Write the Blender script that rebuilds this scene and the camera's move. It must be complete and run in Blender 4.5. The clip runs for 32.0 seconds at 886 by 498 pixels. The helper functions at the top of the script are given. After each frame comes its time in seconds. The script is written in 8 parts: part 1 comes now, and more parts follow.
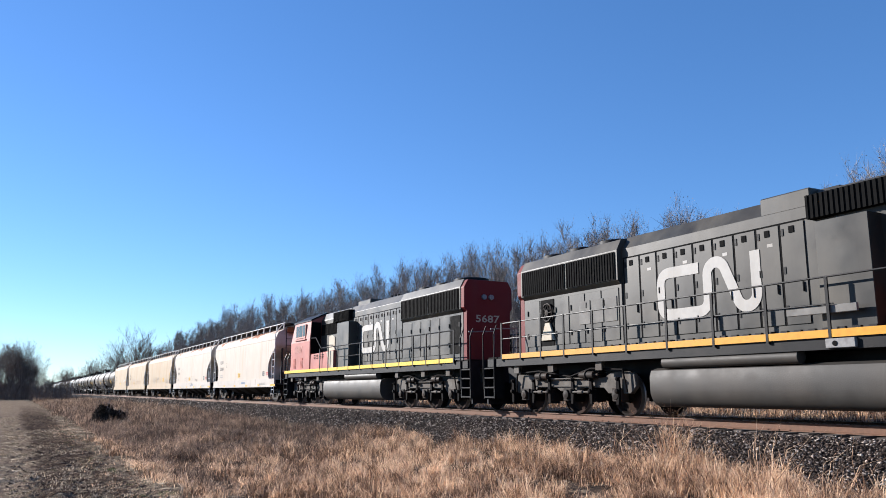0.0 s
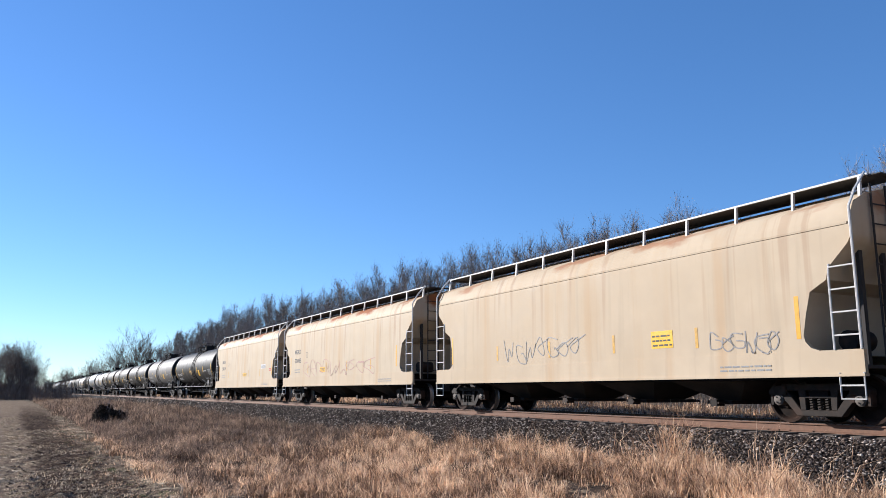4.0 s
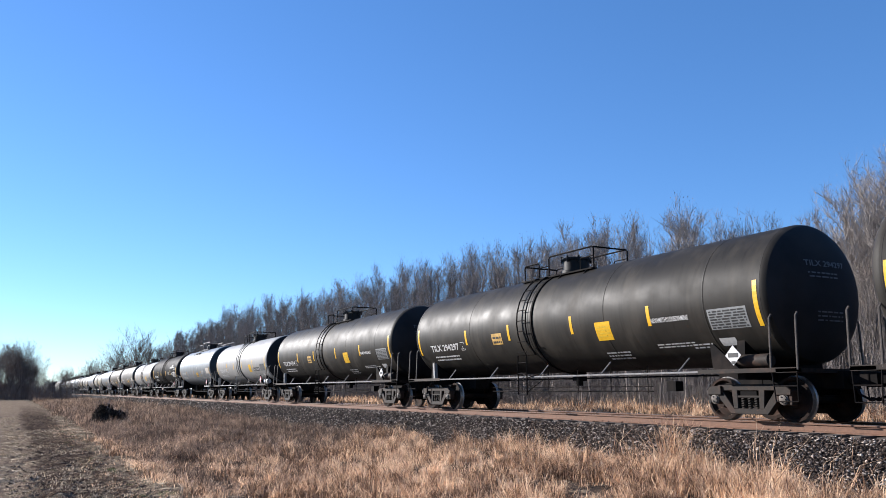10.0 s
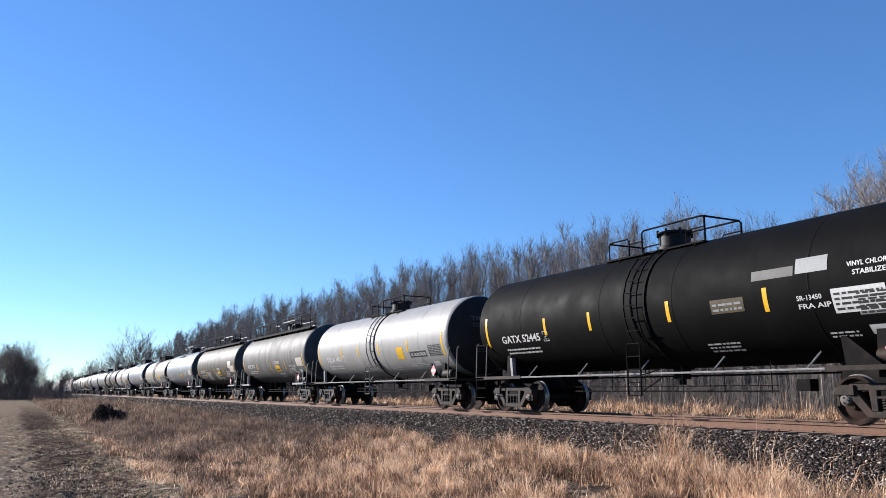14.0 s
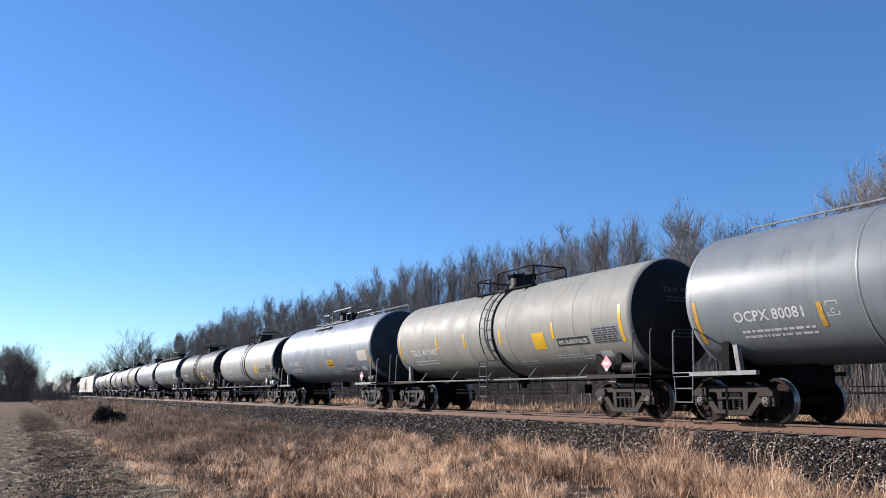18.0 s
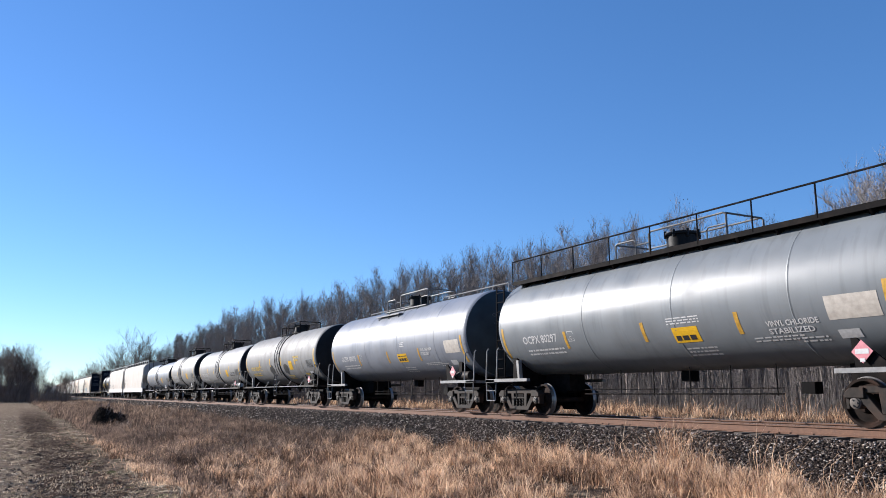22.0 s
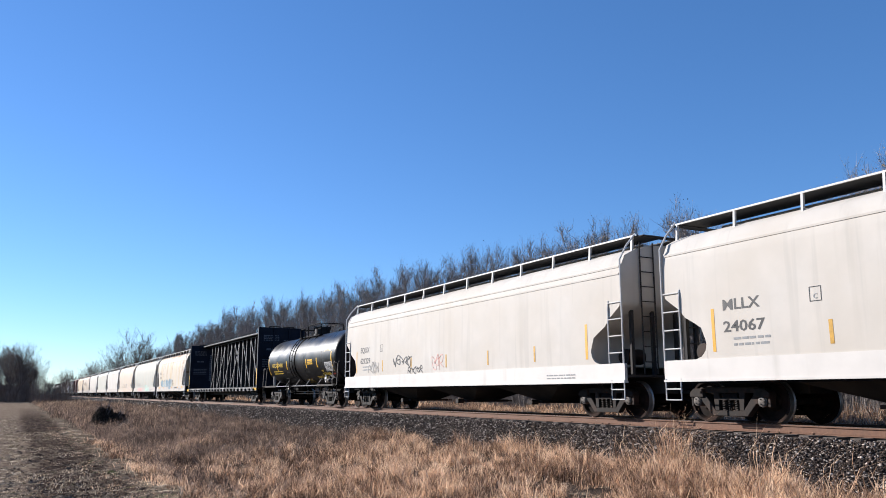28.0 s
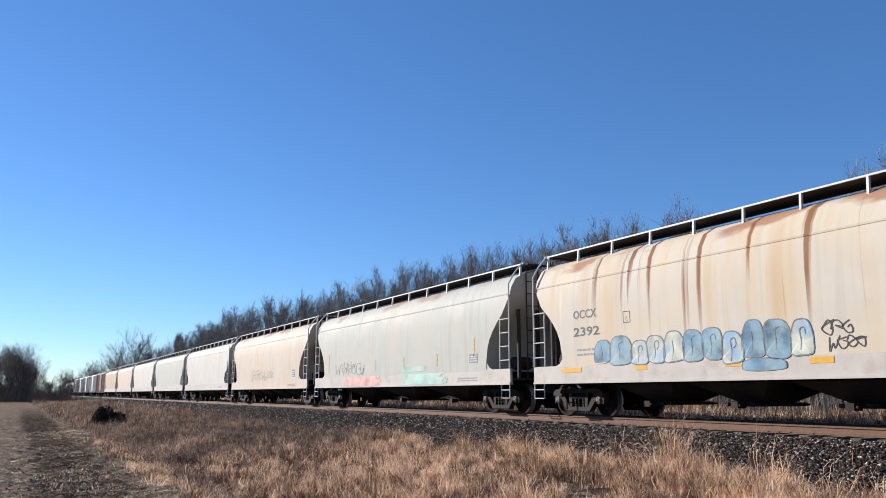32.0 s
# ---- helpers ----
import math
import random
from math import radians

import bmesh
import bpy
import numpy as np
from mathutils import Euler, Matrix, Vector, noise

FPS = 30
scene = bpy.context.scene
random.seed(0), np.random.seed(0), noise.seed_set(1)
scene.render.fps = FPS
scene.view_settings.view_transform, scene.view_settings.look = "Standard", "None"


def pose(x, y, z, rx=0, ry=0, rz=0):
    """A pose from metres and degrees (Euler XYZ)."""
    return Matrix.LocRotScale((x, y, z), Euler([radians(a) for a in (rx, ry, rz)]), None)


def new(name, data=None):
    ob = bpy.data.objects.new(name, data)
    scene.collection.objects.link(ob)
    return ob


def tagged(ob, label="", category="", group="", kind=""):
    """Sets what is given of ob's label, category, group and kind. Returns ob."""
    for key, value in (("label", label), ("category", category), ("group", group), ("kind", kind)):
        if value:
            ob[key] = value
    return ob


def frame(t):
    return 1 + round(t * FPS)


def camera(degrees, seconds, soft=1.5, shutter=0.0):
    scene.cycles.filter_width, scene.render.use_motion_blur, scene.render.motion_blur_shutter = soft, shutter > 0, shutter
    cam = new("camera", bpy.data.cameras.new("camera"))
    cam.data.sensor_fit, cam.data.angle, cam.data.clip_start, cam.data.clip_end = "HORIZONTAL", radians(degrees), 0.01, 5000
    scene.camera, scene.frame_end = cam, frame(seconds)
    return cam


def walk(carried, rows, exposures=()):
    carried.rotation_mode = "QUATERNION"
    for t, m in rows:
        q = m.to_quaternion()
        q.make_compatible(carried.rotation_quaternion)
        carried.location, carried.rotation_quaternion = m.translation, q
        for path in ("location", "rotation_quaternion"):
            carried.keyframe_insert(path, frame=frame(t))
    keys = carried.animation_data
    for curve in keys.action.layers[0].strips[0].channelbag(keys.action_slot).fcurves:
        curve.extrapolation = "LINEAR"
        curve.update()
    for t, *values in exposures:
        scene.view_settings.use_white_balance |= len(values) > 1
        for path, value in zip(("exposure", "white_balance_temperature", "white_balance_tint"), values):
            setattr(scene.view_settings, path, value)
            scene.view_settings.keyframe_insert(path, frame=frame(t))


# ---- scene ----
XT = 14.682          # track centre line, rail top is z = 0
EYE = (0.0, 0.0, 0.613)
YAW, PITCH = 28.03, 10.278


def cam_pose(extra=0.0):
    return pose(*EYE, 90 + PITCH + extra, 0, -YAW)


cam = camera(58.8, 32.0, soft=0.9)
# the tripod head sinks a little and comes back
walk(cam, [(t, cam_pose(e * 0.0405)) for t, e in ((0, 0), (7, 0), (14.3, 0), (16.5, 2.7), (18.5, 3.2), (20, 4.3), (22.5, 4.8),
                                               (24, 5.8), (25.5, 5.8), (27.5, 4.7), (28.5, 3.8), (32, 3.6))],
     exposures=[(0, 1.31, 5600, 10), (3, 1.25, 5600, 10), (6, 1.27, 5600, 10), (7, 1.36, 5600, 10), (8, 1.4, 5600, 10), (11, 1.42, 5600, 10), (13, 1.2, 5600, 10), (14, 1.34, 5600, 10), (17, 1.2, 5600, 10), (21, 1.2, 5600, 10), (23.5, 1.3, 5600, 10), (25, 1.24, 5600, 10), (28, 1.18, 5600, 10), (30, 1.36, 5600, 10), (31, 1.36, 5600, 10), (32, 1.03, 5600, 10)])


def run_of(t):
    """Metres that the train has gone at t seconds."""
    return 18.014 * t - 0.00588 * t * t


# ---- light ----
SUN_TURN, SUN_UP = 31.0, 20.0       # degrees from the track's far end towards the field, and above the horizon
world = bpy.data.worlds.new("world")
scene.world = world
world.use_nodes = True
wn, wl = world.node_tree.nodes, world.node_tree.links
sky = wn.new("ShaderNodeTexSky")
sky.sky_type = "NISHITA"
sky.sun_disc = False
sky.sun_elevation, sky.sun_rotation = radians(SUN_UP), radians(-SUN_TURN)
sky.altitude, sky.air_density, sky.dust_density, sky.ozone_density = 700, 1.0, 0.06, 4.0
vivid = wn.new("ShaderNodeHueSaturation")
vivid.inputs["Saturation"].default_value = 1.06
vivid.inputs["Hue"].default_value = 0.506
wl.new(sky.outputs[0], vivid.inputs["Color"])
even = wn.new("ShaderNodeMix")
even.data_type = "RGBA"
even.inputs[0].default_value = 0.16
even.inputs[7].default_value = (0.95, 2.5, 4.7, 1)
wl.new(vivid.outputs[0], even.inputs[6])
wl.new(even.outputs[2], wn["Background"].inputs[0])
wn["Background"].inputs[1].default_value = 0.064
sun = new("sun", bpy.data.lights.new("sun", "SUN"))
sun.data.energy, sun.data.angle, sun.data.color = 5.0, radians(0.53), (1.0, 0.87, 0.72)
toward = Vector((-math.sin(radians(SUN_TURN)) * math.cos(radians(SUN_UP)), math.cos(radians(SUN_TURN)) * math.cos(radians(SUN_UP)),
                 math.sin(radians(SUN_UP))))
sun.matrix_world = Matrix.Translation((0, 0, 60)) @ toward.to_track_quat("Z", "Y").to_matrix().to_4x4()


# ---- materials ----
def surface(name, color, rough=0.6, metal=0.0, grain=(9.0, 0.12), patch=None, streak=None, bump=(40.0, 0.1), rand=0.0, rough_var=0.12,
            island=0.0, spec=0.22, drip=None):
    """color; grain: (scale, how much); patch and streak: (colour, scale, where it starts 0..1, softness, strength); bump: (scale, strength)."""
    m = bpy.data.materials.new(name)
    m.use_nodes = True
    n, l = m.node_tree.nodes, m.node_tree.links
    bsdf = n["Principled BSDF"]
    coord = n.new("ShaderNodeTexCoord")

    def noise_at(scale, stretch=(1, 1, 1), detail=4.0):
        mp = n.new("ShaderNodeMapping")
        mp.inputs["Scale"].default_value = stretch
        l.new(coord.outputs["Object"], mp.inputs["Vector"])
        t = n.new("ShaderNodeTexNoise")
        t.inputs["Scale"].default_value, t.inputs["Detail"].default_value = scale, detail
        l.new(mp.outputs[0], t.inputs["Vector"])
        return t.outputs["Fac"]

    def mixed(kind, fac, a, b):
        x = n.new("ShaderNodeMix")
        x.data_type, x.blend_type = "RGBA", kind
        for sock, val in ((x.inputs[0], fac), (x.inputs[6], a), (x.inputs[7], b)):
            if hasattr(val, "is_output"):
                l.new(val, sock)
            else:
                sock.default_value = val if isinstance(val, float) else (*val, 1)
        return x.outputs[2]

    def ranged(val, a, b, c, d):
        r = n.new("ShaderNodeMapRange")
        r.clamp = True
        for i, k in enumerate((a, b, c, d)):
            r.inputs[i + 1].default_value = k
        l.new(val, r.inputs[0])
        return r.outputs[0]

    g = noise_at(grain[0])
    lo = tuple(c * (1 - grain[1] * 1.6) for c in color[:3])
    hi = tuple(min(1, c * (1 + grain[1] * 1.2)) for c in color[:3])
    out = mixed("MIX", ranged(g, 0.3, 0.7, 0, 1), lo, hi)
    if rand or island:
        src = n.new("ShaderNodeObjectInfo").outputs["Random"] if rand else n.new("ShaderNodeNewGeometry").outputs["Random Per Island"]
        amount = rand or island
        hsv = n.new("ShaderNodeHueSaturation")
        l.new(ranged(src, 0, 1, 1 - amount, 1 + amount), hsv.inputs["Value"])
        l.new(out, hsv.inputs["Color"])
        out = hsv.outputs[0]
    if patch:
        c, s, at, soft, amt = patch
        out = mixed("MIX", ranged(noise_at(s, detail=6.0), at - soft, at + soft, 0, amt), out, c)
    if streak:
        c, s, at, soft, amt = streak
        out = mixed("MIX", ranged(noise_at(s, (1, 1, 0.07), 5.0), at - soft, at + soft, 0, amt), out, c)
    if drip:
        c, s, at, soft, amt = drip
        out = mixed("MIX", ranged(noise_at(s, (0.4, 1, 0.045), 3.0), at - soft, at + soft, 0, amt), out, c)
    l.new(out, bsdf.inputs["Base Color"])
    l.new(ranged(g, 0.2, 0.8, max(0.03, rough - rough_var), min(1, rough + rough_var)), bsdf.inputs["Roughness"])
    bsdf.inputs["Metallic"].default_value = metal
    bsdf.inputs["Specular IOR Level"].default_value = spec
    if bump:
        b = n.new("ShaderNodeBump")
        b.inputs["Strength"].default_value, b.inputs["Distance"].default_value = bump[1], 0.02
        l.new(noise_at(bump[0], detail=3.0), b.inputs["Height"])
        l.new(b.outputs[0], bsdf.inputs["Normal"])
    return m


DIRT = (0.06, 0.048, 0.038)
M = {}
M["steel_dark"] = surface("steel_dark", (0.008, 0.007, 0.007), 0.75, spec=0.04, grain=(6, 0.3), patch=((0.03, 0.022, 0.018), 2.5, 0.62, 0.12, 0.6), rand=0.25)
M["truck_iron"] = surface("truck_iron", (0.024, 0.019, 0.016), 0.65, spec=0.10, grain=(7, 0.3), patch=((0.05, 0.029, 0.02), 3.0, 0.6, 0.10, 0.8), rand=0.3)
M["wheel_face"] = surface("wheel_face", (0.014, 0.0105, 0.009), 0.75, spec=0.05, grain=(8, 0.25), patch=((0.05, 0.028, 0.02), 2.5, 0.55, 0.12, 0.7), rand=0.25)
M["tread"] = surface("tread", (0.30, 0.28, 0.265), 0.4, 0.8, grain=(20, 0.1))
M["cap_metal"] = surface("cap_metal", (0.085, 0.072, 0.062), 0.6, 0.1, grain=(20, 0.2))
M["rail_side"] = surface("rail_side", (0.135, 0.078, 0.052), 0.8, grain=(12, 0.18), patch=((0.16, 0.08, 0.05), 3, 0.5, 0.2, 0.5), bump=(60, 0.3))
M["rail_head"] = surface("rail_head", (0.42, 0.36, 0.33), 0.3, 0.85, grain=(15, 0.1))
M["tie"] = surface("tie", (0.12, 0.10, 0.085), 0.9, grain=(14, 0.3), streak=((0.05, 0.04, 0.035), 9, 0.5, 0.2, 0.6), rand=0.2)
M["stone"] = surface("stone", (0.15, 0.128, 0.112), 0.8, grain=(30, 0.2), bump=(60, 0.4), spec=0.06)
shade_n, shade_l = M["stone"].node_tree.nodes, M["stone"].node_tree.links
shade = shade_n.new("ShaderNodeValToRGB")
shade.color_ramp.elements[0].color, shade.color_ramp.elements[1].color = (0.024, 0.018, 0.015, 1), (0.50, 0.43, 0.37, 1)
for at, tone in ((0.45, (0.05, 0.038, 0.031, 1)), (0.82, (0.14, 0.108, 0.088, 1))):
    shade.color_ramp.elements.new(at).color = tone
shade_l.new(shade_n.new("ShaderNodeNewGeometry").outputs["Random Per Island"], shade.inputs[0])
shade_l.new(shade.outputs[0], shade_n["Principled BSDF"].inputs["Base Color"])
M["ballast"] = surface("ballast", (0.018, 0.015, 0.014), 0.9, grain=(22, 0.5), patch=((0.11, 0.10, 0.096), 30, 0.6, 0.05, 0.7), bump=(26, 0.9), spec=0.05)
M["yellow"] = surface("yellow", (0.52, 0.27, 0.014), 0.5, grain=(10, 0.08))
M["yellow_film"] = surface("yellow_film", (0.58, 0.335, 0.012), 0.4, grain=(14, 0.05))
M["white"] = surface("white", (0.50, 0.49, 0.47), 0.5, grain=(10, 0.06), patch=(DIRT, 5, 0.66, 0.1, 0.3))
M["decal_white"] = surface("decal_white", (0.46, 0.45, 0.44), 0.5, grain=(16, 0.08))
M["decal_blue"] = surface("decal_blue", (0.10, 0.17, 0.27), 0.5)
M["decal_grey"] = surface("decal_grey", (0.19, 0.195, 0.195), 0.5, grain=(12, 0.1))
M["decal_black"] = surface("decal_black", (0.03, 0.03, 0.03), 0.5)
M["decal_red"] = surface("decal_red", (0.36, 0.06, 0.03), 0.5, grain=(16, 0.1))
M["decal_pink"] = surface("decal_pink", (0.48, 0.18, 0.20), 0.5)
M["gold"] = surface("gold", (0.5, 0.34, 0.03), 0.45)
M["shadow_gap"] = surface("shadow_gap", (0.006, 0.006, 0.006), 0.8, spec=0.04)
M["black_paint"] = surface("black_paint", (0.009, 0.009, 0.010), 0.5, spec=0.12, grain=(5, 0.2), patch=((0.04, 0.035, 0.03), 1.2, 0.62, 0.12, 0.35))
M["worn_steel"] = surface("worn_steel", (0.14, 0.135, 0.13), 0.5, grain=(9, 0.2), patch=(DIRT, 4, 0.55, 0.1, 0.6))
M["light_steel"] = surface("light_steel", (0.20, 0.195, 0.19), 0.5, grain=(9, 0.12), patch=(DIRT, 4, 0.6, 0.1, 0.5))
M["glass"] = surface("glass", (0.02, 0.03, 0.035), 0.06, grain=(2, 0.1), bump=None, rough_var=0.02)


# ---- building blocks ----
def box(bm, x0, x1, y0, y1, z0, z1):
    v = [bm.verts.new((x, y, z)) for x in (x0, x1) for y in (y0, y1) for z in (z0, z1)]
    for f in ((0, 1, 3, 2), (4, 6, 7, 5), (0, 4, 5, 1), (2, 3, 7, 6), (0, 2, 6, 4), (1, 5, 7, 3)):
        bm.faces.new([v[i] for i in f])
    return v


def rod(bm, a, b, r, n=6, r2=None):
    a, b = Vector(a), Vector(b)
    d = (b - a).normalized()
    u = d.orthogonal().normalized()
    w = d.cross(u)
    r2 = r if r2 is None else r2
    ra = [bm.verts.new(a + (u * math.cos(k) + w * math.sin(k)) * r) for k in (2 * math.pi * i / n for i in range(n))]
    rb = [bm.verts.new(b + (u * math.cos(k) + w * math.sin(k)) * r2) for k in (2 * math.pi * i / n for i in range(n))]
    for i in range(n):
        bm.faces.new((ra[i], ra[(i + 1) % n], rb[(i + 1) % n], rb[i]))
    bm.faces.new(ra[::-1])
    bm.faces.new(rb)


def rods(bm, pts, r, n=6):
    for a, b in zip(pts, pts[1:]):
        rod(bm, a, b, r, n)


def prism(bm, pts, axis, a, b):
    """A polygon pulled from a to b along an axis; pts are in the two other axes, in order."""
    def put(p, k):
        q = list(p)
        q.insert(axis, k)
        return bm.verts.new(q)
    va, vb = [put(p, a) for p in pts], [put(p, b) for p in pts]
    n = len(pts)
    for i in range(n):
        bm.faces.new((va[i], va[(i + 1) % n], vb[(i + 1) % n], vb[i]))
    bm.faces.new(va[::-1])
    bm.faces.new(vb)


def loft(bm, rings, cap=True, closed=True):
    vs = [[bm.verts.new(p) for p in ring] for ring in rings]
    n = len(rings[0])
    for r0, r1 in zip(vs, vs[1:]):
        for i in range(n if closed else n - 1):
            j = (i + 1) % n
            bm.faces.new((r0[i], r0[j], r1[j], r1[i]))
    if cap:
        bm.faces.new(vs[0][::-1])
        bm.faces.new(vs[-1])


def turned(bm, profile, n=24, axis="x", at=(0, 0, 0)):
    """A profile of (along, radius) turned about an axis through at."""
    rings = []
    for a, r in profile:
        ring = []
        for i in range(n):
            k = 2 * math.pi * i / n
            c, s = r * math.cos(k), r * math.sin(k)
            p = {"x": (a, c, s), "y": (c, a, s), "z": (c, s, a)}[axis]
            ring.append((p[0] + at[0], p[1] + at[1], p[2] + at[2]))
        rings.append(ring)
    loft(bm, rings)


def done(bm, name, material, smooth=0.0, bevel=0.0):
    if bevel:
        bmesh.ops.bevel(bm, geom=bm.edges[:], offset=bevel, segments=1, affect="EDGES", profile=0.5)
    bmesh.ops.recalc_face_normals(bm, faces=bm.faces)
    me = bpy.data.meshes.new(name)
    bm.to_mesh(me)
    bm.free()
    me.materials.append(material)
    if smooth:
        me.shade_smooth()
        me.set_sharp_from_angle(angle=radians(smooth))
    return me


MESHES = {}


def kept(key, build):
    """Builds a mesh once and gives the same one again."""
    if key not in MESHES:
        MESHES[key] = build()
    return MESHES[key]


def piece(name, mesh, parent, label="", m=None):
    ob = new(name, mesh)
    ob.parent = parent
    if m is not None:
        ob.matrix_local = m
    return tagged(ob, label)


def part(name, bm, material, parent, label="", smooth=0.0, bevel=0.0, m=None):
    return piece(name, done(bm, name, material, smooth, bevel), parent, label, m)


def bmnew():
    return bmesh.new()


FONT_CACHE = {}


def letters(text, size):
    """Flat vertices and faces of a line of text, its left foot at 0, 0."""
    key = (text, size)
    if key not in FONT_CACHE:
        cu = bpy.data.curves.new("text", "FONT")
        cu.body, cu.size, cu.resolution_u, cu.offset = text, size, 2, size * 0.018
        ob = bpy.data.objects.new("text", cu)
        scene.collection.objects.link(ob)
        me = bpy.data.meshes.new_from_object(ob.evaluated_get(bpy.context.evaluated_depsgraph_get()))
        FONT_CACHE[key] = ([v.co.to_2d() for v in me.vertices], [list(p.vertices) for p in me.polygons])
        bpy.data.objects.remove(ob)
        bpy.data.meshes.remove(me)
        bpy.data.curves.remove(cu)
    return FONT_CACHE[key]


def on_wall(x):
    """Maps (along, up) to a flat wall at x."""
    return lambda a, u: (x, a, u)


def on_tank(r, zc):
    """Maps (along, height) to the camera-side shell of a lying tank of radius r with its axis at height zc."""
    def f(a, u):
        h = max(-0.999, min(0.999, (u - zc) / r))
        return (-r * math.sqrt(1 - h * h), a, u)
    return f


def decal_text(name, text, size, a0, u0, place, material, parent, width=None, label=""):
    """Text whose left foot stands at along a0 (it runs towards -y, as read from the field) and height u0."""
    vs, fs = letters(text, size)
    k = 1.0
    if width and vs:
        k = width / max(1e-6, max(v[0] for v in vs))
    me = bpy.data.meshes.new(name)
    me.from_pydata([place(a0 - v[0] * k, u0 + v[1]) for v in vs], [], fs)
    me.materials.append(material)
    return piece(name, me, parent, label)


def decal_rect(bm, a0, a1, u0, u1, place, nu=1):
    cols = []
    for i in range(nu + 1):
        u = u0 + (u1 - u0) * i / nu
        cols.append((bm.verts.new(place(a0, u)), bm.verts.new(place(a1, u))))
    for c0, c1 in zip(cols, cols[1:]):
        bm.faces.new((c0[0], c0[1], c1[1], c1[0]))


def decal_bars(name, a0, a1, u0, u1, rows, place, material, parent, fill=0.55, seed=0, label=""):
    """Lines of small writing as plain bars."""
    rnd = random.Random(seed)
    bm = bmnew()
    step = (u1 - u0) / rows
    for r in range(rows):
        a = a0
        while a > a1 + 0.02:
            w = min(a - a1, rnd.uniform(0.05, 0.22))
            decal_rect(bm, a, a - w, u0 + r * step, u0 + (r + fill) * step, place)
            a -= w + rnd.uniform(0.02, 0.05)
    return part(name, bm, material, parent, label)


def scribble(name, pts, width, place, material, parent, label=""):
    """A sprayed line through points in (along, up), smoothed."""
    out = []
    for i in range(len(pts) - 1):
        p0, p1, p2, p3 = (Vector(pts[max(0, i - 1)]), Vector(pts[i]), Vector(pts[i + 1]), Vector(pts[min(len(pts) - 1, i + 2)]))
        for k in range(5):
            t = k / 5
            out.append(tuple(0.5 * (2 * p1 + (p2 - p0) * t + (2 * p0 - 5 * p1 + 4 * p2 - p3) * t * t + (3 * p1 - p0 - 3 * p2 + p3) * t ** 3)))
    out.append(pts[-1])
    bm = bmnew()
    rows = []
    for i, p in enumerate(out):
        d = Vector(out[min(i + 1, len(out) - 1)]) - Vector(out[max(i - 1, 0)])
        q = Vector((-d.y, d.x)).normalized() * width / 2 if d.length > 1e-4 else Vector((width / 2, 0))
        rows.append((bm.verts.new(place(p[0] + q.x, p[1] + q.y)), bm.verts.new(place(p[0] - q.x, p[1] - q.y))))
    for r0, r1 in zip(rows, rows[1:]):
        bm.faces.new((r0[0], r1[0], r1[1], r0[1]))
    return part(name, bm, material, parent, label)


def blob(name, cx, cz, w, h, seed, place, fill, line, parent):
    """A rounded sprayed letter shape with its outline."""
    r = random.Random(seed)
    n = 26
    a, b, c = r.uniform(0, 6.28), r.uniform(0.02, 0.07), r.uniform(0.02, 0.06)
    ring = []
    for i in range(n):
        k = 2 * math.pi * i / n
        q = 1 + b * math.sin(2 * k + a) + c * math.sin(3 * k - a)
        cc, ss = math.cos(k), math.sin(k)
        ring.append((cx + w / 2 * q * math.copysign(abs(cc) ** 0.6, cc) * (1 - 0.08 * ss), cz + h / 2 * q * math.copysign(abs(ss) ** (0.8 if ss > 0 else 0.45), ss)))
    bm = bmnew()
    mid = bm.verts.new(place(cx, cz))
    vs = [bm.verts.new(place(*p)) for p in ring]
    for i in range(n):
        bm.faces.new((mid, vs[i], vs[(i + 1) % n]))
    g = part(name, bm, fill, parent)
    bm = bmnew()
    for i in range(n):
        p, q = Vector(ring[i]), Vector(ring[(i + 1) % n])
        o = Vector((cx, cz))
        quad = [p, q, q + (q - o).normalized() * 0.028, p + (p - o).normalized() * 0.028]
        bm.faces.new([bm.verts.new(tuple(x + (-0.002 if j == 0 else 0) for j, x in enumerate(place(v.x, v.y)))) for v in quad])
    part("outline", bm, line, g)
    return g


# ---- running gear ----
def wheelset_mesh(r=0.457, half=1.02):
    bm = bmnew()
    rod(bm, (-half, 0, 0), (half, 0, 0), 0.08, 12)
    for s in (-1, 1):
        prof = [(0.83, 0.10), (0.83, 0.17), (0.77, 0.20), (0.75, r - 0.10), (0.80, r - 0.075), (0.825, r - 0.055), (0.825, r - 0.005), (0.80, r)]
        prof += [(0.72, r + 0.004), (0.70, r + 0.028), (0.68, r + 0.025), (0.68, r - 0.06), (0.72, r - 0.11), (0.72, 0.2), (0.66, 0.12), (0.66, 0.09)]
        turned(bm, [(s * a, k) for a, k in prof], 32, "x")
    me = done(bm, "wheelset", M["wheel_face"], 35)
    me.materials.append(M["tread"])
    for p in me.polygons:
        c = p.center
        rad = math.hypot(c.y, c.z)
        if rad > r - 0.012 and abs(c.x) < 0.815:
            p.material_index = 1
    return me


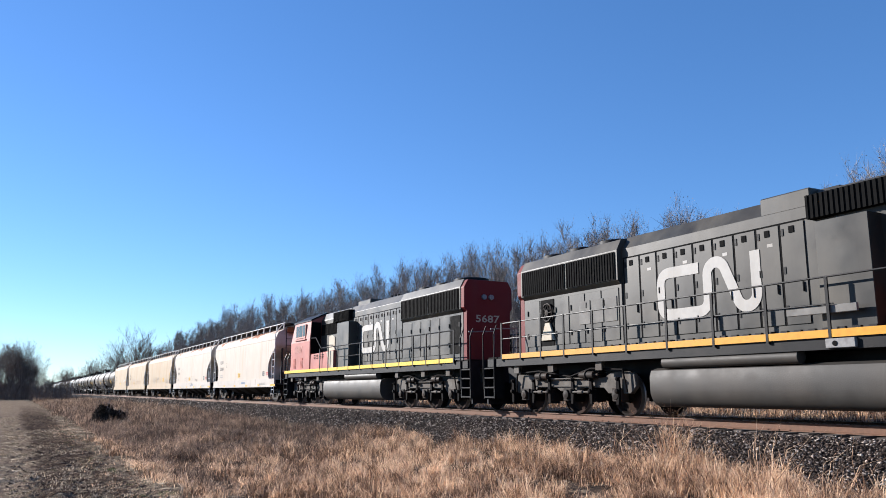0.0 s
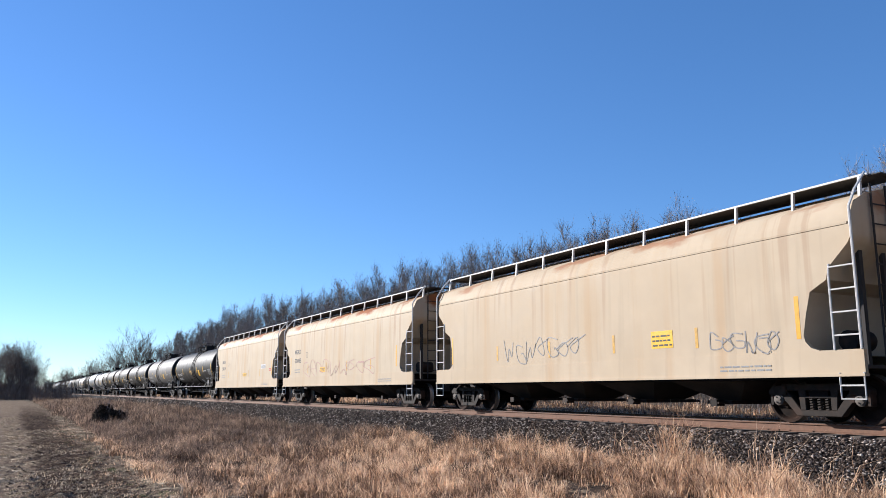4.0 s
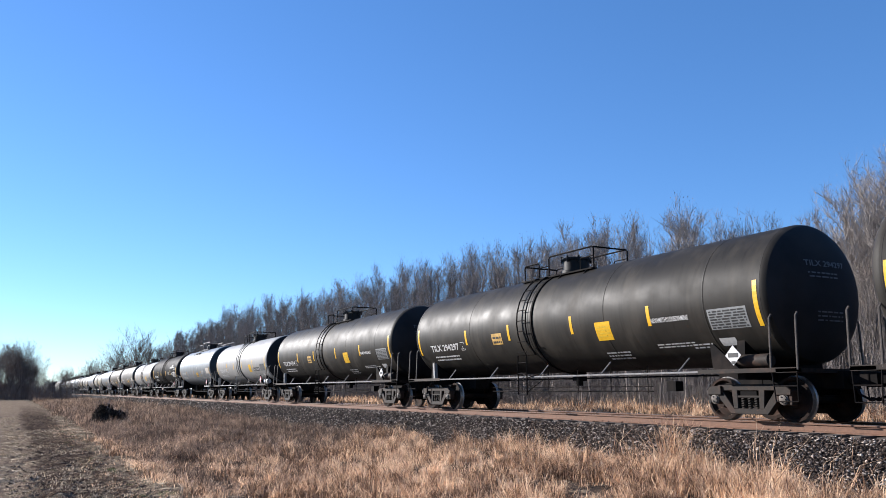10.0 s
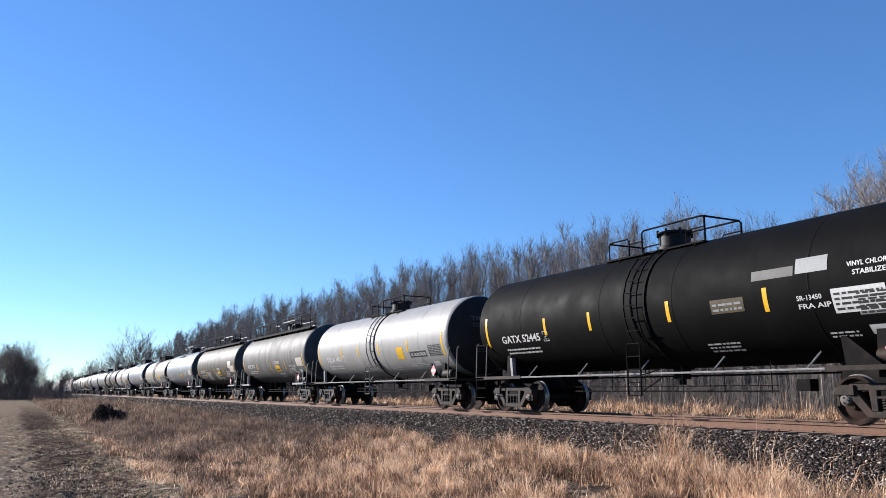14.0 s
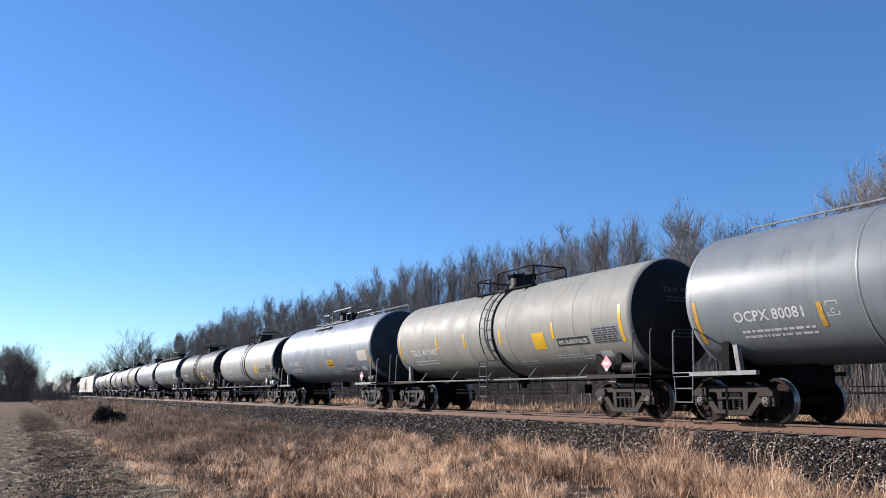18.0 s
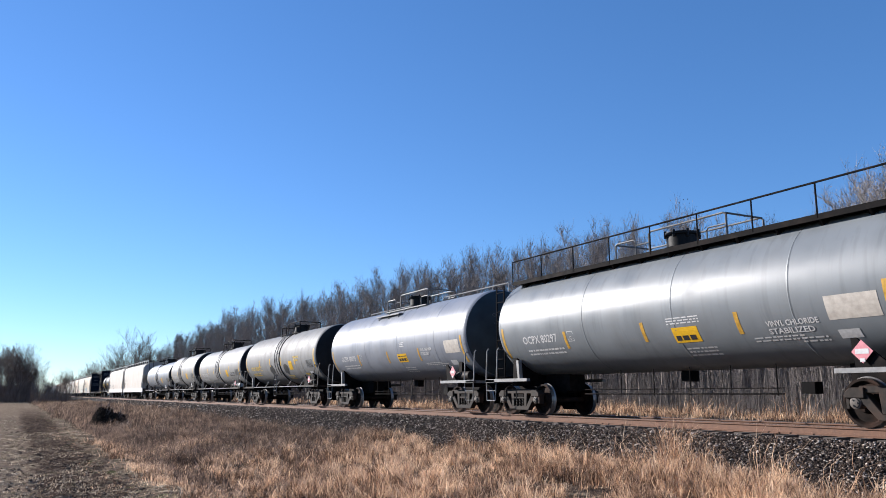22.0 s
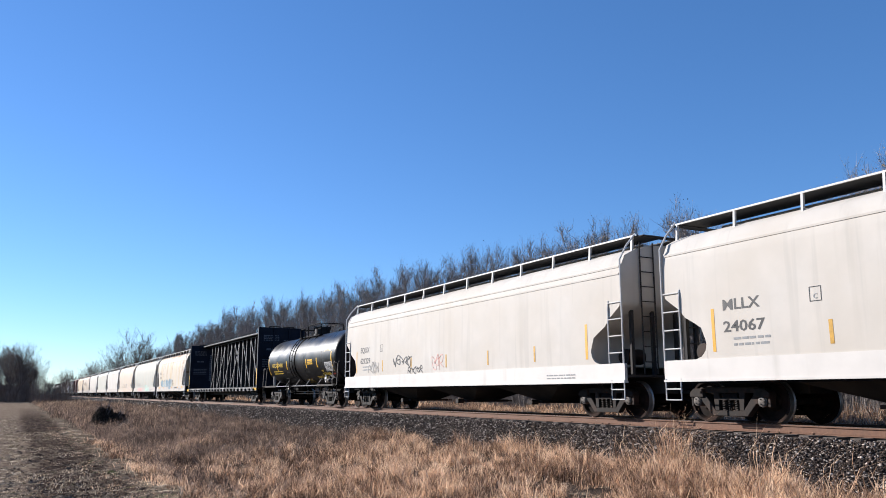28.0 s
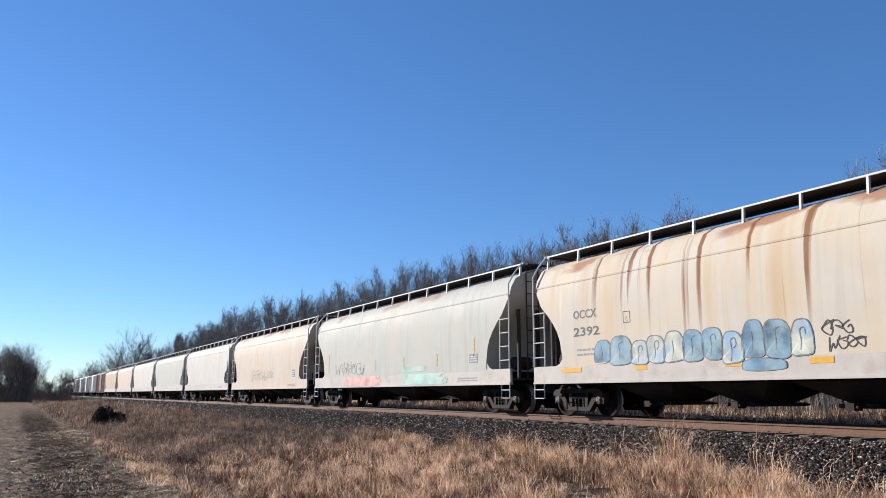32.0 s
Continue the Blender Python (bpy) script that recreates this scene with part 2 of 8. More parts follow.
def side_frame_mesh(s, wb=1.778):
    bm = bmnew()
    x0, x1, h = s * 0.93, s * 1.10, wb / 2

    def bar(pts, a=x0, b=x1):
        prism(bm, pts, 0, a, b)
    bar([(-h - 0.04, 0.63), (h + 0.04, 0.63), (h - 0.10, 0.765), (-h + 0.10, 0.765)])                     # top chord
    bar([(-0.36, 0.14), (0.36, 0.14), (0.42, 0.26), (-0.42, 0.26)])                                     # spring seat
    for k in (-1, 1):
        bar([(k * 0.34, 0.14), (k * 0.48, 0.14), (k * (h - 0.06), 0.52), (k * (h - 0.06), 0.64), (k * (h - 0.20), 0.64), (k * 0.37, 0.25)][:: k])  # lower arm
        bar([(k * 0.27, 0.25), (k * 0.40, 0.25), (k * 0.44, 0.68), (k * 0.27, 0.68)][:: k])             # column
        bar([(k * (h - 0.20), 0.54), (k * (h + 0.20), 0.54), (k * (h + 0.21), 0.64), (k * (h + 0.08), 0.735), (k * (h - 0.20), 0.735)][:: k], s * 0.91, s * 1.14)
        bar([(k * (h + 0.12), 0.34), (k * (h + 0.20), 0.34), (k * (h + 0.20), 0.6), (k * (h + 0.12), 0.6)][:: k])
        bar([(k * (h - 0.20), 0.40), (k * (h - 0.12), 0.40), (k * (h - 0.12), 0.6), (k * (h - 0.20), 0.6)][:: k])
    bmesh.ops.bevel(bm, geom=bm.edges[:], offset=0.014, segments=1, affect="EDGES")
    return done(bm, "side_frame", M["truck_iron"])


def spring_mesh():
    bm = bmnew()
    for k in (-0.17, 0.0, 0.17):
        pts = [(0.055 * math.cos(i * 1.25), k + 0.055 * math.sin(i * 1.25), 0.25 + 0.24 * i / 25) for i in range(26)]
        rods(bm, pts, 0.017, 4)
    box(bm, -0.08, 0.08, -0.28, 0.28, 0.49, 0.53)
    return done(bm, "springs", M["truck_iron"])


def bearing_mesh():
    bm = bmnew()
    turned(bm, [(-0.13, 0.10), (-0.13, 0.115), (0.05, 0.115), (0.06, 0.09), (0.075, 0.085), (0.085, 0.03)], 16, "x")
    for i in range(3):
        k = i * 2.094
        turned(bm, [(0.07, 0.016), (0.10, 0.016), (0.10, 0.001)], 6, "x", (0, 0.055 * math.cos(k), 0.055 * math.sin(k)))
    return done(bm, "bearing_cap", M["cap_metal"], 30)


def bolster_mesh():
    bm = bmnew()
    prism(bm, [(-1.08, 0.50), (-0.6, 0.36), (0.6, 0.36), (1.08, 0.50), (1.08, 0.62), (0.4, 0.68), (-0.4, 0.68), (-1.08, 0.62)], 1, -0.21, 0.21)
    for k in (-1, 1):
        rod(bm, (-0.86, k * 0.42, 0.36), (0.86, k * 0.42, 0.36), 0.05, 8)
        for s in (-1, 1):
            box(bm, s * 0.68, s * 0.80, k * 0.37 - 0.04, k * 0.37 + 0.04, 0.25, 0.62)
    return done(bm, "truck", M["steel_dark"])


WHEELS = []      # (wheelset, its car's first offset along the train, radius, pose)


def truck(car, y):
    tr = piece("truck", kept("bolster", bolster_mesh), car, "cast steel freight car truck", pose(0, y, 0))
    for s in (-1, 1):
        piece("side_frame", kept(("sf", s), lambda: side_frame_mesh(s)), tr)
        piece("spring_nest", kept("spring", spring_mesh), tr, "", pose(s * 1.015, 0, 0))
        for k in (-1, 1):
            piece("bearing_cap", kept("bearing", bearing_mesh), tr, "", pose(s * 1.06, k * 0.889, 0.457, 0, 0, 0 if s > 0 else 180))
    for k in (-1, 1):
        w = piece("wheelset", kept("wheelset", wheelset_mesh), tr, "pair of steel wheels on an axle", pose(0, k * 0.889, 0.457))
        WHEELS.append((w, (0, k * 0.889, 0.457), 0.457, car))
    return tr


def coupler_mesh():
    bm = bmnew()
    box(bm, -0.09, 0.09, 0.0, 0.75, 0.76, 0.94)
    prism(bm, [(-0.16, -0.02), (-0.05, -0.16), (0.10, -0.14), (0.14, 0.0), (0.14, 0.16), (-0.16, 0.16)], 2, 0.72, 0.98)
    rods(bm, [(-0.12, 0.3, 0.74), (-0.22, 0.12, 0.55), (-0.2, -0.08, 0.45), (-0.12, -0.2, 0.5)], 0.025, 6)
    return done(bm, "coupler", M["steel_dark"], bevel=0.012)


def couplers(car, L):
    piece("coupler", kept("coupler", coupler_mesh), car, "", pose(0, -L / 2 + 0.02, 0))
    piece("coupler", kept("coupler", coupler_mesh), car, "", pose(0, L / 2 - 0.02, 0, 0, 0, 180))


CARS = []        # (car, offset of its middle along the train)


def car_at(name, s0, s1, label, category):
    car = tagged(new(name), label, category, "cars of the freight train")
    mid = (s0 + s1) / 2
    car.location = (XT, mid, 0)
    CARS.append((car, mid))
    return car, s1 - s0


# ---- tank cars ----
def tank_mesh(R, zc, T, seams, material):
    """The shell with dished heads, length T over the straight part, weld seams as low beads."""
    bm = bmnew()
    knuckle = [(0.056 + 0.47 * math.cos(math.pi / 2 * (1 - i / 11)), R * math.sin(math.pi / 2 * (1 - i / 11)) ** 0.8) for i in (2, 1, 0)]
    rim = [(0.055, R), (0.05, R + 0.003), (0.0, R + 0.003), (-0.004, R)]
    prof = [(-T / 2 - a, r) for a, r in knuckle + rim]
    for y in seams[1:-1]:
        prof += [(y - 0.032, R), (y - 0.022, R), (y - 0.014, R + 0.004), (y - 0.004, R + 0.004), (y, R - 0.004), (y + 0.004, R + 0.004), (y + 0.014, R + 0.004), (y + 0.022, R), (y + 0.032, R)]
    prof += [(T / 2 + a, r) for a, r in (knuckle + rim)[::-1]]
    turned(bm, prof, 72, "y", (0, 0, zc))
    return done(bm, "tank", material, 28)


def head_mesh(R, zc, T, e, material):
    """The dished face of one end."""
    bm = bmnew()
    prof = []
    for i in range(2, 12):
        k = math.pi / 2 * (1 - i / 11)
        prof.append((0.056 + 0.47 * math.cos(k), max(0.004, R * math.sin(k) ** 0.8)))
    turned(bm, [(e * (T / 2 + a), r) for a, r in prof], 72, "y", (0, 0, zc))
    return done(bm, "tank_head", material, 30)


def bent_rail(bm, pts, r=0.02, n=6):
    """One unbroken round bar bent through the points."""
    pts = [Vector(p) for p in pts]
    rings, u = [], None
    for i, p in enumerate(pts):
        d = (pts[min(i + 1, len(pts) - 1)] - pts[max(i - 1, 0)]).normalized()
        u = d.orthogonal().normalized() if u is None else (u - d * u.dot(d)).normalized()
        w = d.cross(u)
        rings.append([p + (u * math.cos(2 * math.pi * k / n) + w * math.sin(2 * math.pi * k / n)) * r for k in range(n)])
    loft(bm, rings)


def diamond(car, x, y, z, face, size=0.30):
    bm = bmnew()
    prism(bm, [(y, z - size), (y + size, z), (y, z + size), (y - size, z)], 0, x - 0.006, x + 0.006)
    pl = part("placard", bm, face, car, "diamond hazard placard")
    bm = bmnew()
    decal_rect(bm, y + 0.13, y - 0.13, z - 0.04, z + 0.05, on_wall(x - 0.012))
    decal_rect(bm, y + 0.05, y - 0.05, z - 0.18, z - 0.12, on_wall(x - 0.012))
    part("placard_writing", bm, M["decal_white"] if face is not M["decal_white"] else M["decal_black"], pl)


GREYISH = surface("head_writing", (0.10, 0.10, 0.105), 0.5)
# Ends are toned darker than their shells: shade put into the colour.
M["head_shade_grey"] = surface("head_shade_grey", (0.045, 0.052, 0.056), 0.55, grain=(1.5, 0.15), patch=((0.035, 0.036, 0.036), 0.8, 0.55, 0.2, 0.6), spec=0.12)
M["head_shade_black"] = surface("head_shade_black", (0.020, 0.019, 0.020), 0.65, grain=(1.5, 0.2), patch=((0.035, 0.032, 0.03), 1.0, 0.58, 0.15, 0.6), spec=0.08)


TANKS = {"hex": []}
SHELLS = {}       # radius and centre height of each tank


def tank_car(s0, s1, paint, label, R=1.52, zc=2.70, T=None, trucks=2.15, style="cage", rails="dark", mark="", mark_mat=None, content="",
             placard="white", walk_on="", reflect=0.9, table="grey", square="yellow", seams=None, under=True, air_white=False, ladder_y=0.0, strips_at=None, ladder="dark", square_at=None, mark_at=None, name_plate=True):
    car, L = car_at("tank_car", s0, s1, label, "tank car")
    TANKS[mark] = car
    SHELLS[car.name] = (R, zc)
    T = T or L - 2.75
    P = on_tank(R + 0.004, zc)
    if seams is None:
        seams = [-T / 2, -6.37, -2.96, 0.5, 3.95, T / 2] if T > 15.5 else [-T / 2, -4.2, -1.0, 2.3, T / 2] if style == "low" else [-T / 2, -T * 0.34, -T * 0.09, T * 0.09, T * 0.345, T / 2]
    shell = piece("tank", tank_mesh(R, zc, T, seams, paint), car)
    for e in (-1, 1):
        piece("tank_head", kept(("head", R, zc, round(T, 2), e, style == "low"), lambda: head_mesh(R, zc, T, e, M["head_shade_grey"] if style == "low" else M["head_shade_black"])), shell, "dished end, shade put into its darker colour")
    steel = M["steel_dark"] if rails == "dark" else M["light_steel"]
    light = M["light_steel"]
    # saddles, stub sills and end platforms
    for e in (-1, 1):
        bm = bmnew()
        y = e * (L / 2 - trucks)
        prism(bm, [(-1.25, 0.86), (1.25, 0.86), (1.20, zc - 0.98), (0.9, zc - 1.2), (0, zc - R + 0.03), (-0.9, zc - 1.2), (-1.20, zc - 0.98)], 1, y - 0.10, y + 0.10)
        box(bm, -0.28, 0.28, y - e * 0.9 - 0.6, y - e * 0.9 + 0.6, 0.72, 1.25)
        a, b = sorted((e * (L / 2 - 0.45), e * (L / 2 - 3.2)))
        box(bm, -0.27, 0.27, a, b, 0.66, 1.02)
        part("saddle", bm, M["steel_dark"], car, "dark steel saddle and stub sill")
        bm = bmnew()
        ye = e * (L / 2 - 0.55)
        for k in (-1, 1):
            box(bm, k * 1.42 - 0.06, k * 1.42 + 0.06, min(ye, y - e * 1.0), max(ye, y - e * 1.0), 0.99, 1.08)
        box(bm, -1.48, 1.48, min(ye, ye - e * 0.5), max(ye, ye - e * 0.5), 0.98, 1.06)
        part("end_platform", bm, light if style == "low" else M["truck_iron"], car, "steel end platform")
        tall = 1.05 if style != "low" else 0.95
        for k in (-1, 1):
            x = k * 1.46
            for yy in (ye, ye - e * 0.62):
                bm = bmnew()
                bent_rail(bm, [(x, yy, 1.03), (x * 0.97, yy, 1.03 + tall), (x * 0.93, yy, 1.10 + tall)], 0.024)
                part("handrail_post", bm, M["cap_metal"] if rails == "dark" else light, car)
            if style == "gate":
                bm = bmnew()
                bent_rail(bm, [(x, ye, 1.03 + tall), (x, ye - e * 0.62, 1.03 + tall)], 0.022)
                part("handrail_bar", bm, steel, car)
            bm = bmnew()
            bent_rail(bm, [(x, ye - e * 0.02, 1.03), (x, ye - e * 0.04, 0.42), (x, ye - e * 0.55, 0.42), (x, ye - e * 0.6, 1.03)], 0.016)
            bent_rail(bm, [(x, ye - e * 0.03, 0.72), (x, ye - e * 0.57, 0.72)], 0.014)
            part("sill_step", bm, steel, car)
    # near-head bracket with its placard
    y = -(L / 2 - trucks - 0.2)
    bm = bmnew()
    prism(bm, [(y + 0.40, 1.04), (y + 0.46, 1.62), (y + 0.36, 1.62), (y - 0.35, 1.04)], 0, -1.42, -1.36)
    if R > 1.45:
        part("saddle_gusset", bm, M["steel_dark"], car)
    diamond(car, -1.48, -T / 2 + 0.74, 1.36, {"white": M["decal_white"], "pink": M["decal_pink"], "black": M["decal_black"]}[placard], 0.21)
    y2 = L / 2 - trucks - 0.2
    bm = bmnew()
    prism(bm, [(y2 - 0.30, 1.04), (y2 - 0.22, 1.62), (y2 - 0.34, 1.62), (y2 - 0.40, 1.04)], 0, -1.46, -1.34)
    part("grab_post", bm, light, car)
    # long hand rail over the sill line with its struts
    if under:
        bm = bmnew()
        a, b = -(L / 2 - trucks), L / 2 - trucks
        bent_rail(bm, [(-1.45, a, 1.03), (-1.45, b, 1.03)], 0.024)
        for i in range(5):
            yy = a + (b - a) * (i + 0.6) / 5.2
            bent_rail(bm, [(-1.45, yy, 1.03), (-1.28, yy - 0.22, 1.36)], 0.02)
        part("side_rail", bm, light, car, "long grey hand rail on struts")
        bm = bmnew()
        bent_rail(bm, [(1.45, a, 1.03), (1.45, b, 1.03)], 0.024)
        part("side_rail", bm, steel, car)
    bm = bmnew()
    bent_rail(bm, [(-0.55, -L * 0.2, 0.62), (-0.55, L * 0.22, 0.62)], 0.018)
    bent_rail(bm, [(-0.55, -L * 0.2, 0.74), (-0.55, L * 0.22, 0.74)], 0.012)
    for i in range(6):
        yy = -L * 0.19 + i * L * 0.078
        bent_rail(bm, [(-0.55, yy, 0.58), (-0.55, yy, 1.25)], 0.014)
    box(bm, -0.75, -0.5, -L * 0.24 - 0.25, -L * 0.24 + 0.05, 0.62, 0.86)
    box(bm, -0.14, 0.14, -0.16, 0.16, 0.92, zc - R + 0.05)
    if under:
        turned(bm, [(0.78, 0.02), (0.78, 0.10), (0.93, 0.10), (0.93, 0.02)], 10, "z", (0, 0, 0))
    part("brake_rigging", bm, M["steel_dark"], car, "brake pipe and bottom outlet")
    bm = bmnew()
    turned(bm, [(-0.42, 0.02), (-0.40, 0.14), (0.40, 0.14), (0.42, 0.02)], 16, "y", (-1.22, -(L / 2 - trucks + 0.35), 1.24))
    part("air_reservoir", bm, M["white"] if air_white else M["truck_iron"], car, "", 30)
    # manway, crash cage, ladder
    yc, zt = 0.0, zc + R
    cage = M["worn_steel"] if style == "low" else steel
    ce = -2.0 if style == "low" else -1.6
    bm = bmnew()
    turned(bm, [(zt - 0.12, 0.02), (zt - 0.12, 0.46), (zt + 0.06, 0.46), (zt + 0.06, 0.40), (zt + 0.36, 0.40), (zt + 0.38, 0.45), (zt + 0.44, 0.45), (zt + 0.46, 0.02)], 24, "z", (0, yc, 0))
    for k in range(8):
        a = k * 0.785 + 0.3
        turned(bm, [(zt + 0.30, 0.01), (zt + 0.30, 0.035), (zt + 0.48, 0.035), (zt + 0.50, 0.01)], 6, "z", (0.44 * math.cos(a), 0.44 * math.sin(a), 0))
    part("manway", bm, M["black_paint"], car, "round manway housing", 30)
    for x in (-0.62, 0.62):
        bm = bmnew()
        bent_rail(bm, [(x, 1.85, zt - 0.2), (x, 1.85, zt + 0.34), (x, 1.78, zt + 0.40), (x, 1.12, zt + 0.40), (x, 1.05, zt + 0.34), (x, 1.05, zt - 0.2)], 0.024)
        part("cage_rail", bm, cage, car)
        bm = bmnew()
        bent_rail(bm, [(x, 1.05, zt + 0.25), (x, 0.55, zt + 0.25)], 0.018)
        part("cage_rail", bm, cage, car)
        bm = bmnew()
        bent_rail(bm, [(x, 0.55, zt - 0.2), (x, 0.55, zt + 0.46), (x, 0.47, zt + 0.52), (x, ce + 0.08, zt + 0.53), (x, ce, zt + 0.47), (x, ce, zt - 0.2)], 0.026)
        part("cage_rail", bm, cage, car)
        bm = bmnew()
        bent_rail(bm, [(x, ce + 0.6, zt - 0.2), (x, ce + 0.6, zt + 0.2), (x, ce + 0.55, zt + 0.26), (x, ce, zt + 0.26)], 0.020)
        part("cage_rail", bm, cage, car)
    bm = bmnew()
    bent_rail(bm, [(-0.62, 1.84, zt + 0.38), (0.62, 1.84, zt + 0.38)], 0.024)
    part("cage_rail", bm, cage, car)
    bm = bmnew()
    bent_rail(bm, [(-0.62, ce + 0.04, zt + 0.52), (0.62, ce + 0.04, zt + 0.52)], 0.024)
    part("cage_rail", bm, cage, car)
    bm = bmnew()
    box(bm, -0.74, 0.74, ce - 0.04, 1.9, zt - 0.13, zt - 0.09)
    for yy in (yc - 1.4, yc - 0.2, yc + 1.3):
        for x in (-1, 1):
            rod(bm, (x * 0.7, yy, zt - 0.11), (x * 0.95, yy, zt - 0.42), 0.025)
    part("platform", bm, cage, car, "steel grating platform")
    if style in ("cage", "gate"):
        bm = bmnew()
        yl = ladder_y
        for yy in (yl - 0.23, yl + 0.23):
            pts = [(-0.62, yy, zt - 0.08)]
            for k in range(9):
                a = radians(58 - k * 12)
                pts.append((-(R + 0.10) * math.cos(a), yy, zc + (R + 0.10) * math.sin(a)))
            pts += [(-1.56, yy, zc - 1.0), (-1.56, yy, 0.52)]
            bent_rail(bm, pts, 0.022)
        lad = part("ladder", bm, M["worn_steel"] if ladder == "light" else steel, car, "side ladder bent over the shell")
        for k in range(12):
            z = 0.52 + k * 0.31
            h = z - zc
            x = -1.56 if h < -0.55 else -math.sqrt(max(0.3, (R + 0.10) ** 2 - min(h, 1.5) ** 2))
            if z < zt - 0.1:
                bm = bmnew()
                rod(bm, (x, yl - 0.23, z), (x, yl + 0.23, z), 0.014)
                part("rung", bm, M["worn_steel"] if ladder == "light" else steel, lad)
        bm = bmnew()
        for k in range(2):
            rod(bm, (-1.56, yl - 0.23, 0.6 + k * 0.4), (-1.35, yl - 0.75, 0.95 + k * 0.2), 0.014)
        part("ladder_stay", bm, steel, car)
        # Dark hoop added along the line where the ladder's shadow falls.
        bm = bmnew()
        hoop = [(R * math.cos(math.pi * (0.5 + i / 24)), zc + R * math.sin(math.pi * (0.5 + i / 24))) for i in range(25)]
        loft(bm, [[(x * k, yl - 0.40 + q, zc + (z - zc) * k) for k, q in ((0.995, -0.035), (1.024, -0.035), (1.024, 0.035), (0.995, 0.035))] for x, z in hoop])
        part("shell_band", bm, steel, car, "dark steel hoop added in place of the ladder's shadow")
    if walk_on:
        bm = bmnew()
        zr, xw = zt - 0.10, -0.86
        a, b = -(T / 2 - 0.1), T / 2 - 0.1
        if walk_on == "full":
            box(bm, xw - 0.22, xw + 0.28, a, b, zr - 0.10, zr - 0.05)
            box(bm, xw - 0.25, xw - 0.22, a, b, zr - 0.14, zr - 0.02)
            n = 12
            for i in range(n):
                yy = a + (b - a) * (i + 0.5) / n
                prism(bm, [(xw - 0.22, zr - 0.08), (xw + 0.1, zr - 0.08), (xw - 0.05, zr - 0.32)], 1, yy - 0.03, yy + 0.03)
            hand = [(xw - 0.24, yy) for yy in [a + (b - a) * i / 8 for i in range(9)]]
            for x, yy in hand:
                rod(bm, (x, yy, zr - 0.1), (x, yy, zr + 0.62), 0.02)
            bent_rail(bm, [(xw - 0.24, a, zr + 0.62), (xw - 0.24, b, zr + 0.62)], 0.022)
        else:
            x = 0.45
            bent_rail(bm, [(x, a, zr + 0.40), (x, -1.45, zr + 0.40), (x, -1.3, zr + 0.32), (x, -1.3, zr - 0.05)], 0.024)
            bent_rail(bm, [(x, 0.6, zr + 0.36), (x, b, zr + 0.36)], 0.024)
            for i in range(5):
                yy = a + (-1.9 - a) * i / 4
                rod(bm, (x, yy, zr - 0.02), (x, yy, zr + 0.40), 0.022)
            for i in range(3):
                yy = 2.2 + (b - 2.2) * i / 2
                rod(bm, (x, yy, zr - 0.02), (x, yy, zr + 0.36), 0.022)
            prism(bm, [(-1.15, zt - 0.36), (-0.5, zt - 0.30), (-0.5, zt - 0.26), (-1.15, zt - 0.32)], 1, yc - 0.4, yc + 1.9)
            for yy in (yc - 0.3, yc + 0.7, yc + 1.7):
                rod(bm, (-1.12, yy, zt - 0.34), (-1.10, yy, zt - 0.62), 0.025)
        part("walkway", bm, M["steel_dark"] if walk_on == "full" else light, car, "top walkway with hand rail")
        if walk_on == "full":
            bm = bmnew()
            for yy in (T / 2 + 0.12, T / 2 + 0.55):
                bent_rail(bm, [(-1.3, yy, 1.0), (-1.3, yy, zt - 0.2)], 0.022)
            for k in range(10):
                rod(bm, (-1.3, T / 2 + 0.12, 1.1 + k * 0.3), (-1.3, T / 2 + 0.55, 1.1 + k * 0.3), 0.014)
            part("end_ladder", bm, M["steel_dark"], car, "end ladder up to the walkway")
    # reflective strips
    if reflect:
        e = -T / 2
        ys = [e + 0.18, e + 3.35, e + 6.1, -e - 5.5, -e - 3.48, -e - 0.3] if T > 13.2 else [e + 0.18, -2.81, 0.07, 3.18, -e - 0.08]
        ys = strips_at or ys
        for i, yy in enumerate(ys):
            bm = bmnew()
            end = i in (0, len(ys) - 1)
            u0, u1 = (zc - 0.72, zc + 0.22) if end else (zc - 0.50, zc - 0.02)
            if style == "low":
                u0, u1 = (zc - 1.0, zc - 0.10) if end else (zc - 0.84, zc - 0.38)
            decal_rect(bm, yy + 0.055, yy - 0.055, u0, u1, P, 8)
            part("reflective_strip", bm, M["yellow_film"] if reflect > 0.5 else M["decal_amber"], car)
    e = -T / 2
    P2 = on_tank(R + 0.007, zc)
    if table:
        bm = bmnew()
        lift = 0.06 if walk_on == "part" else 0.0
        decal_rect(bm, e + 1.42, e + 0.36, zc - 0.72 + lift, zc - 0.28 + lift, P, 6)
        panel = part("data_panel", bm, {"grey": M["decal_grey"], "white": M["decal_white"], "cream": M["decal_cream"]}[table], car, "panel of small data writing")
        if table != "cream":
            decal_bars("writing", e + 1.38, e + 0.40, zc - 0.70, zc - 0.30, 7, P2, M["decal_black"], panel, 0.6, 3)
    if square:
        bm = bmnew()
        a = (square_at if square_at is not None else -2.56) if square == "yellow" else -0.87 if style == "low" else -2.05
        if square == "yellow":
            decal_rect(bm, a, a - 0.60, zc - 0.74, zc - 0.27, P, 5)
        elif walk_on == "part":
            decal_rect(bm, a, a - 0.82, zc - 0.84, zc - 0.52, P, 4)
        else:
            decal_rect(bm, a, a - 0.78, zc - 0.92, zc - 0.58, P, 4)
        note = part("notice", bm, M["yellow_film"], car, "yellow safety notice")
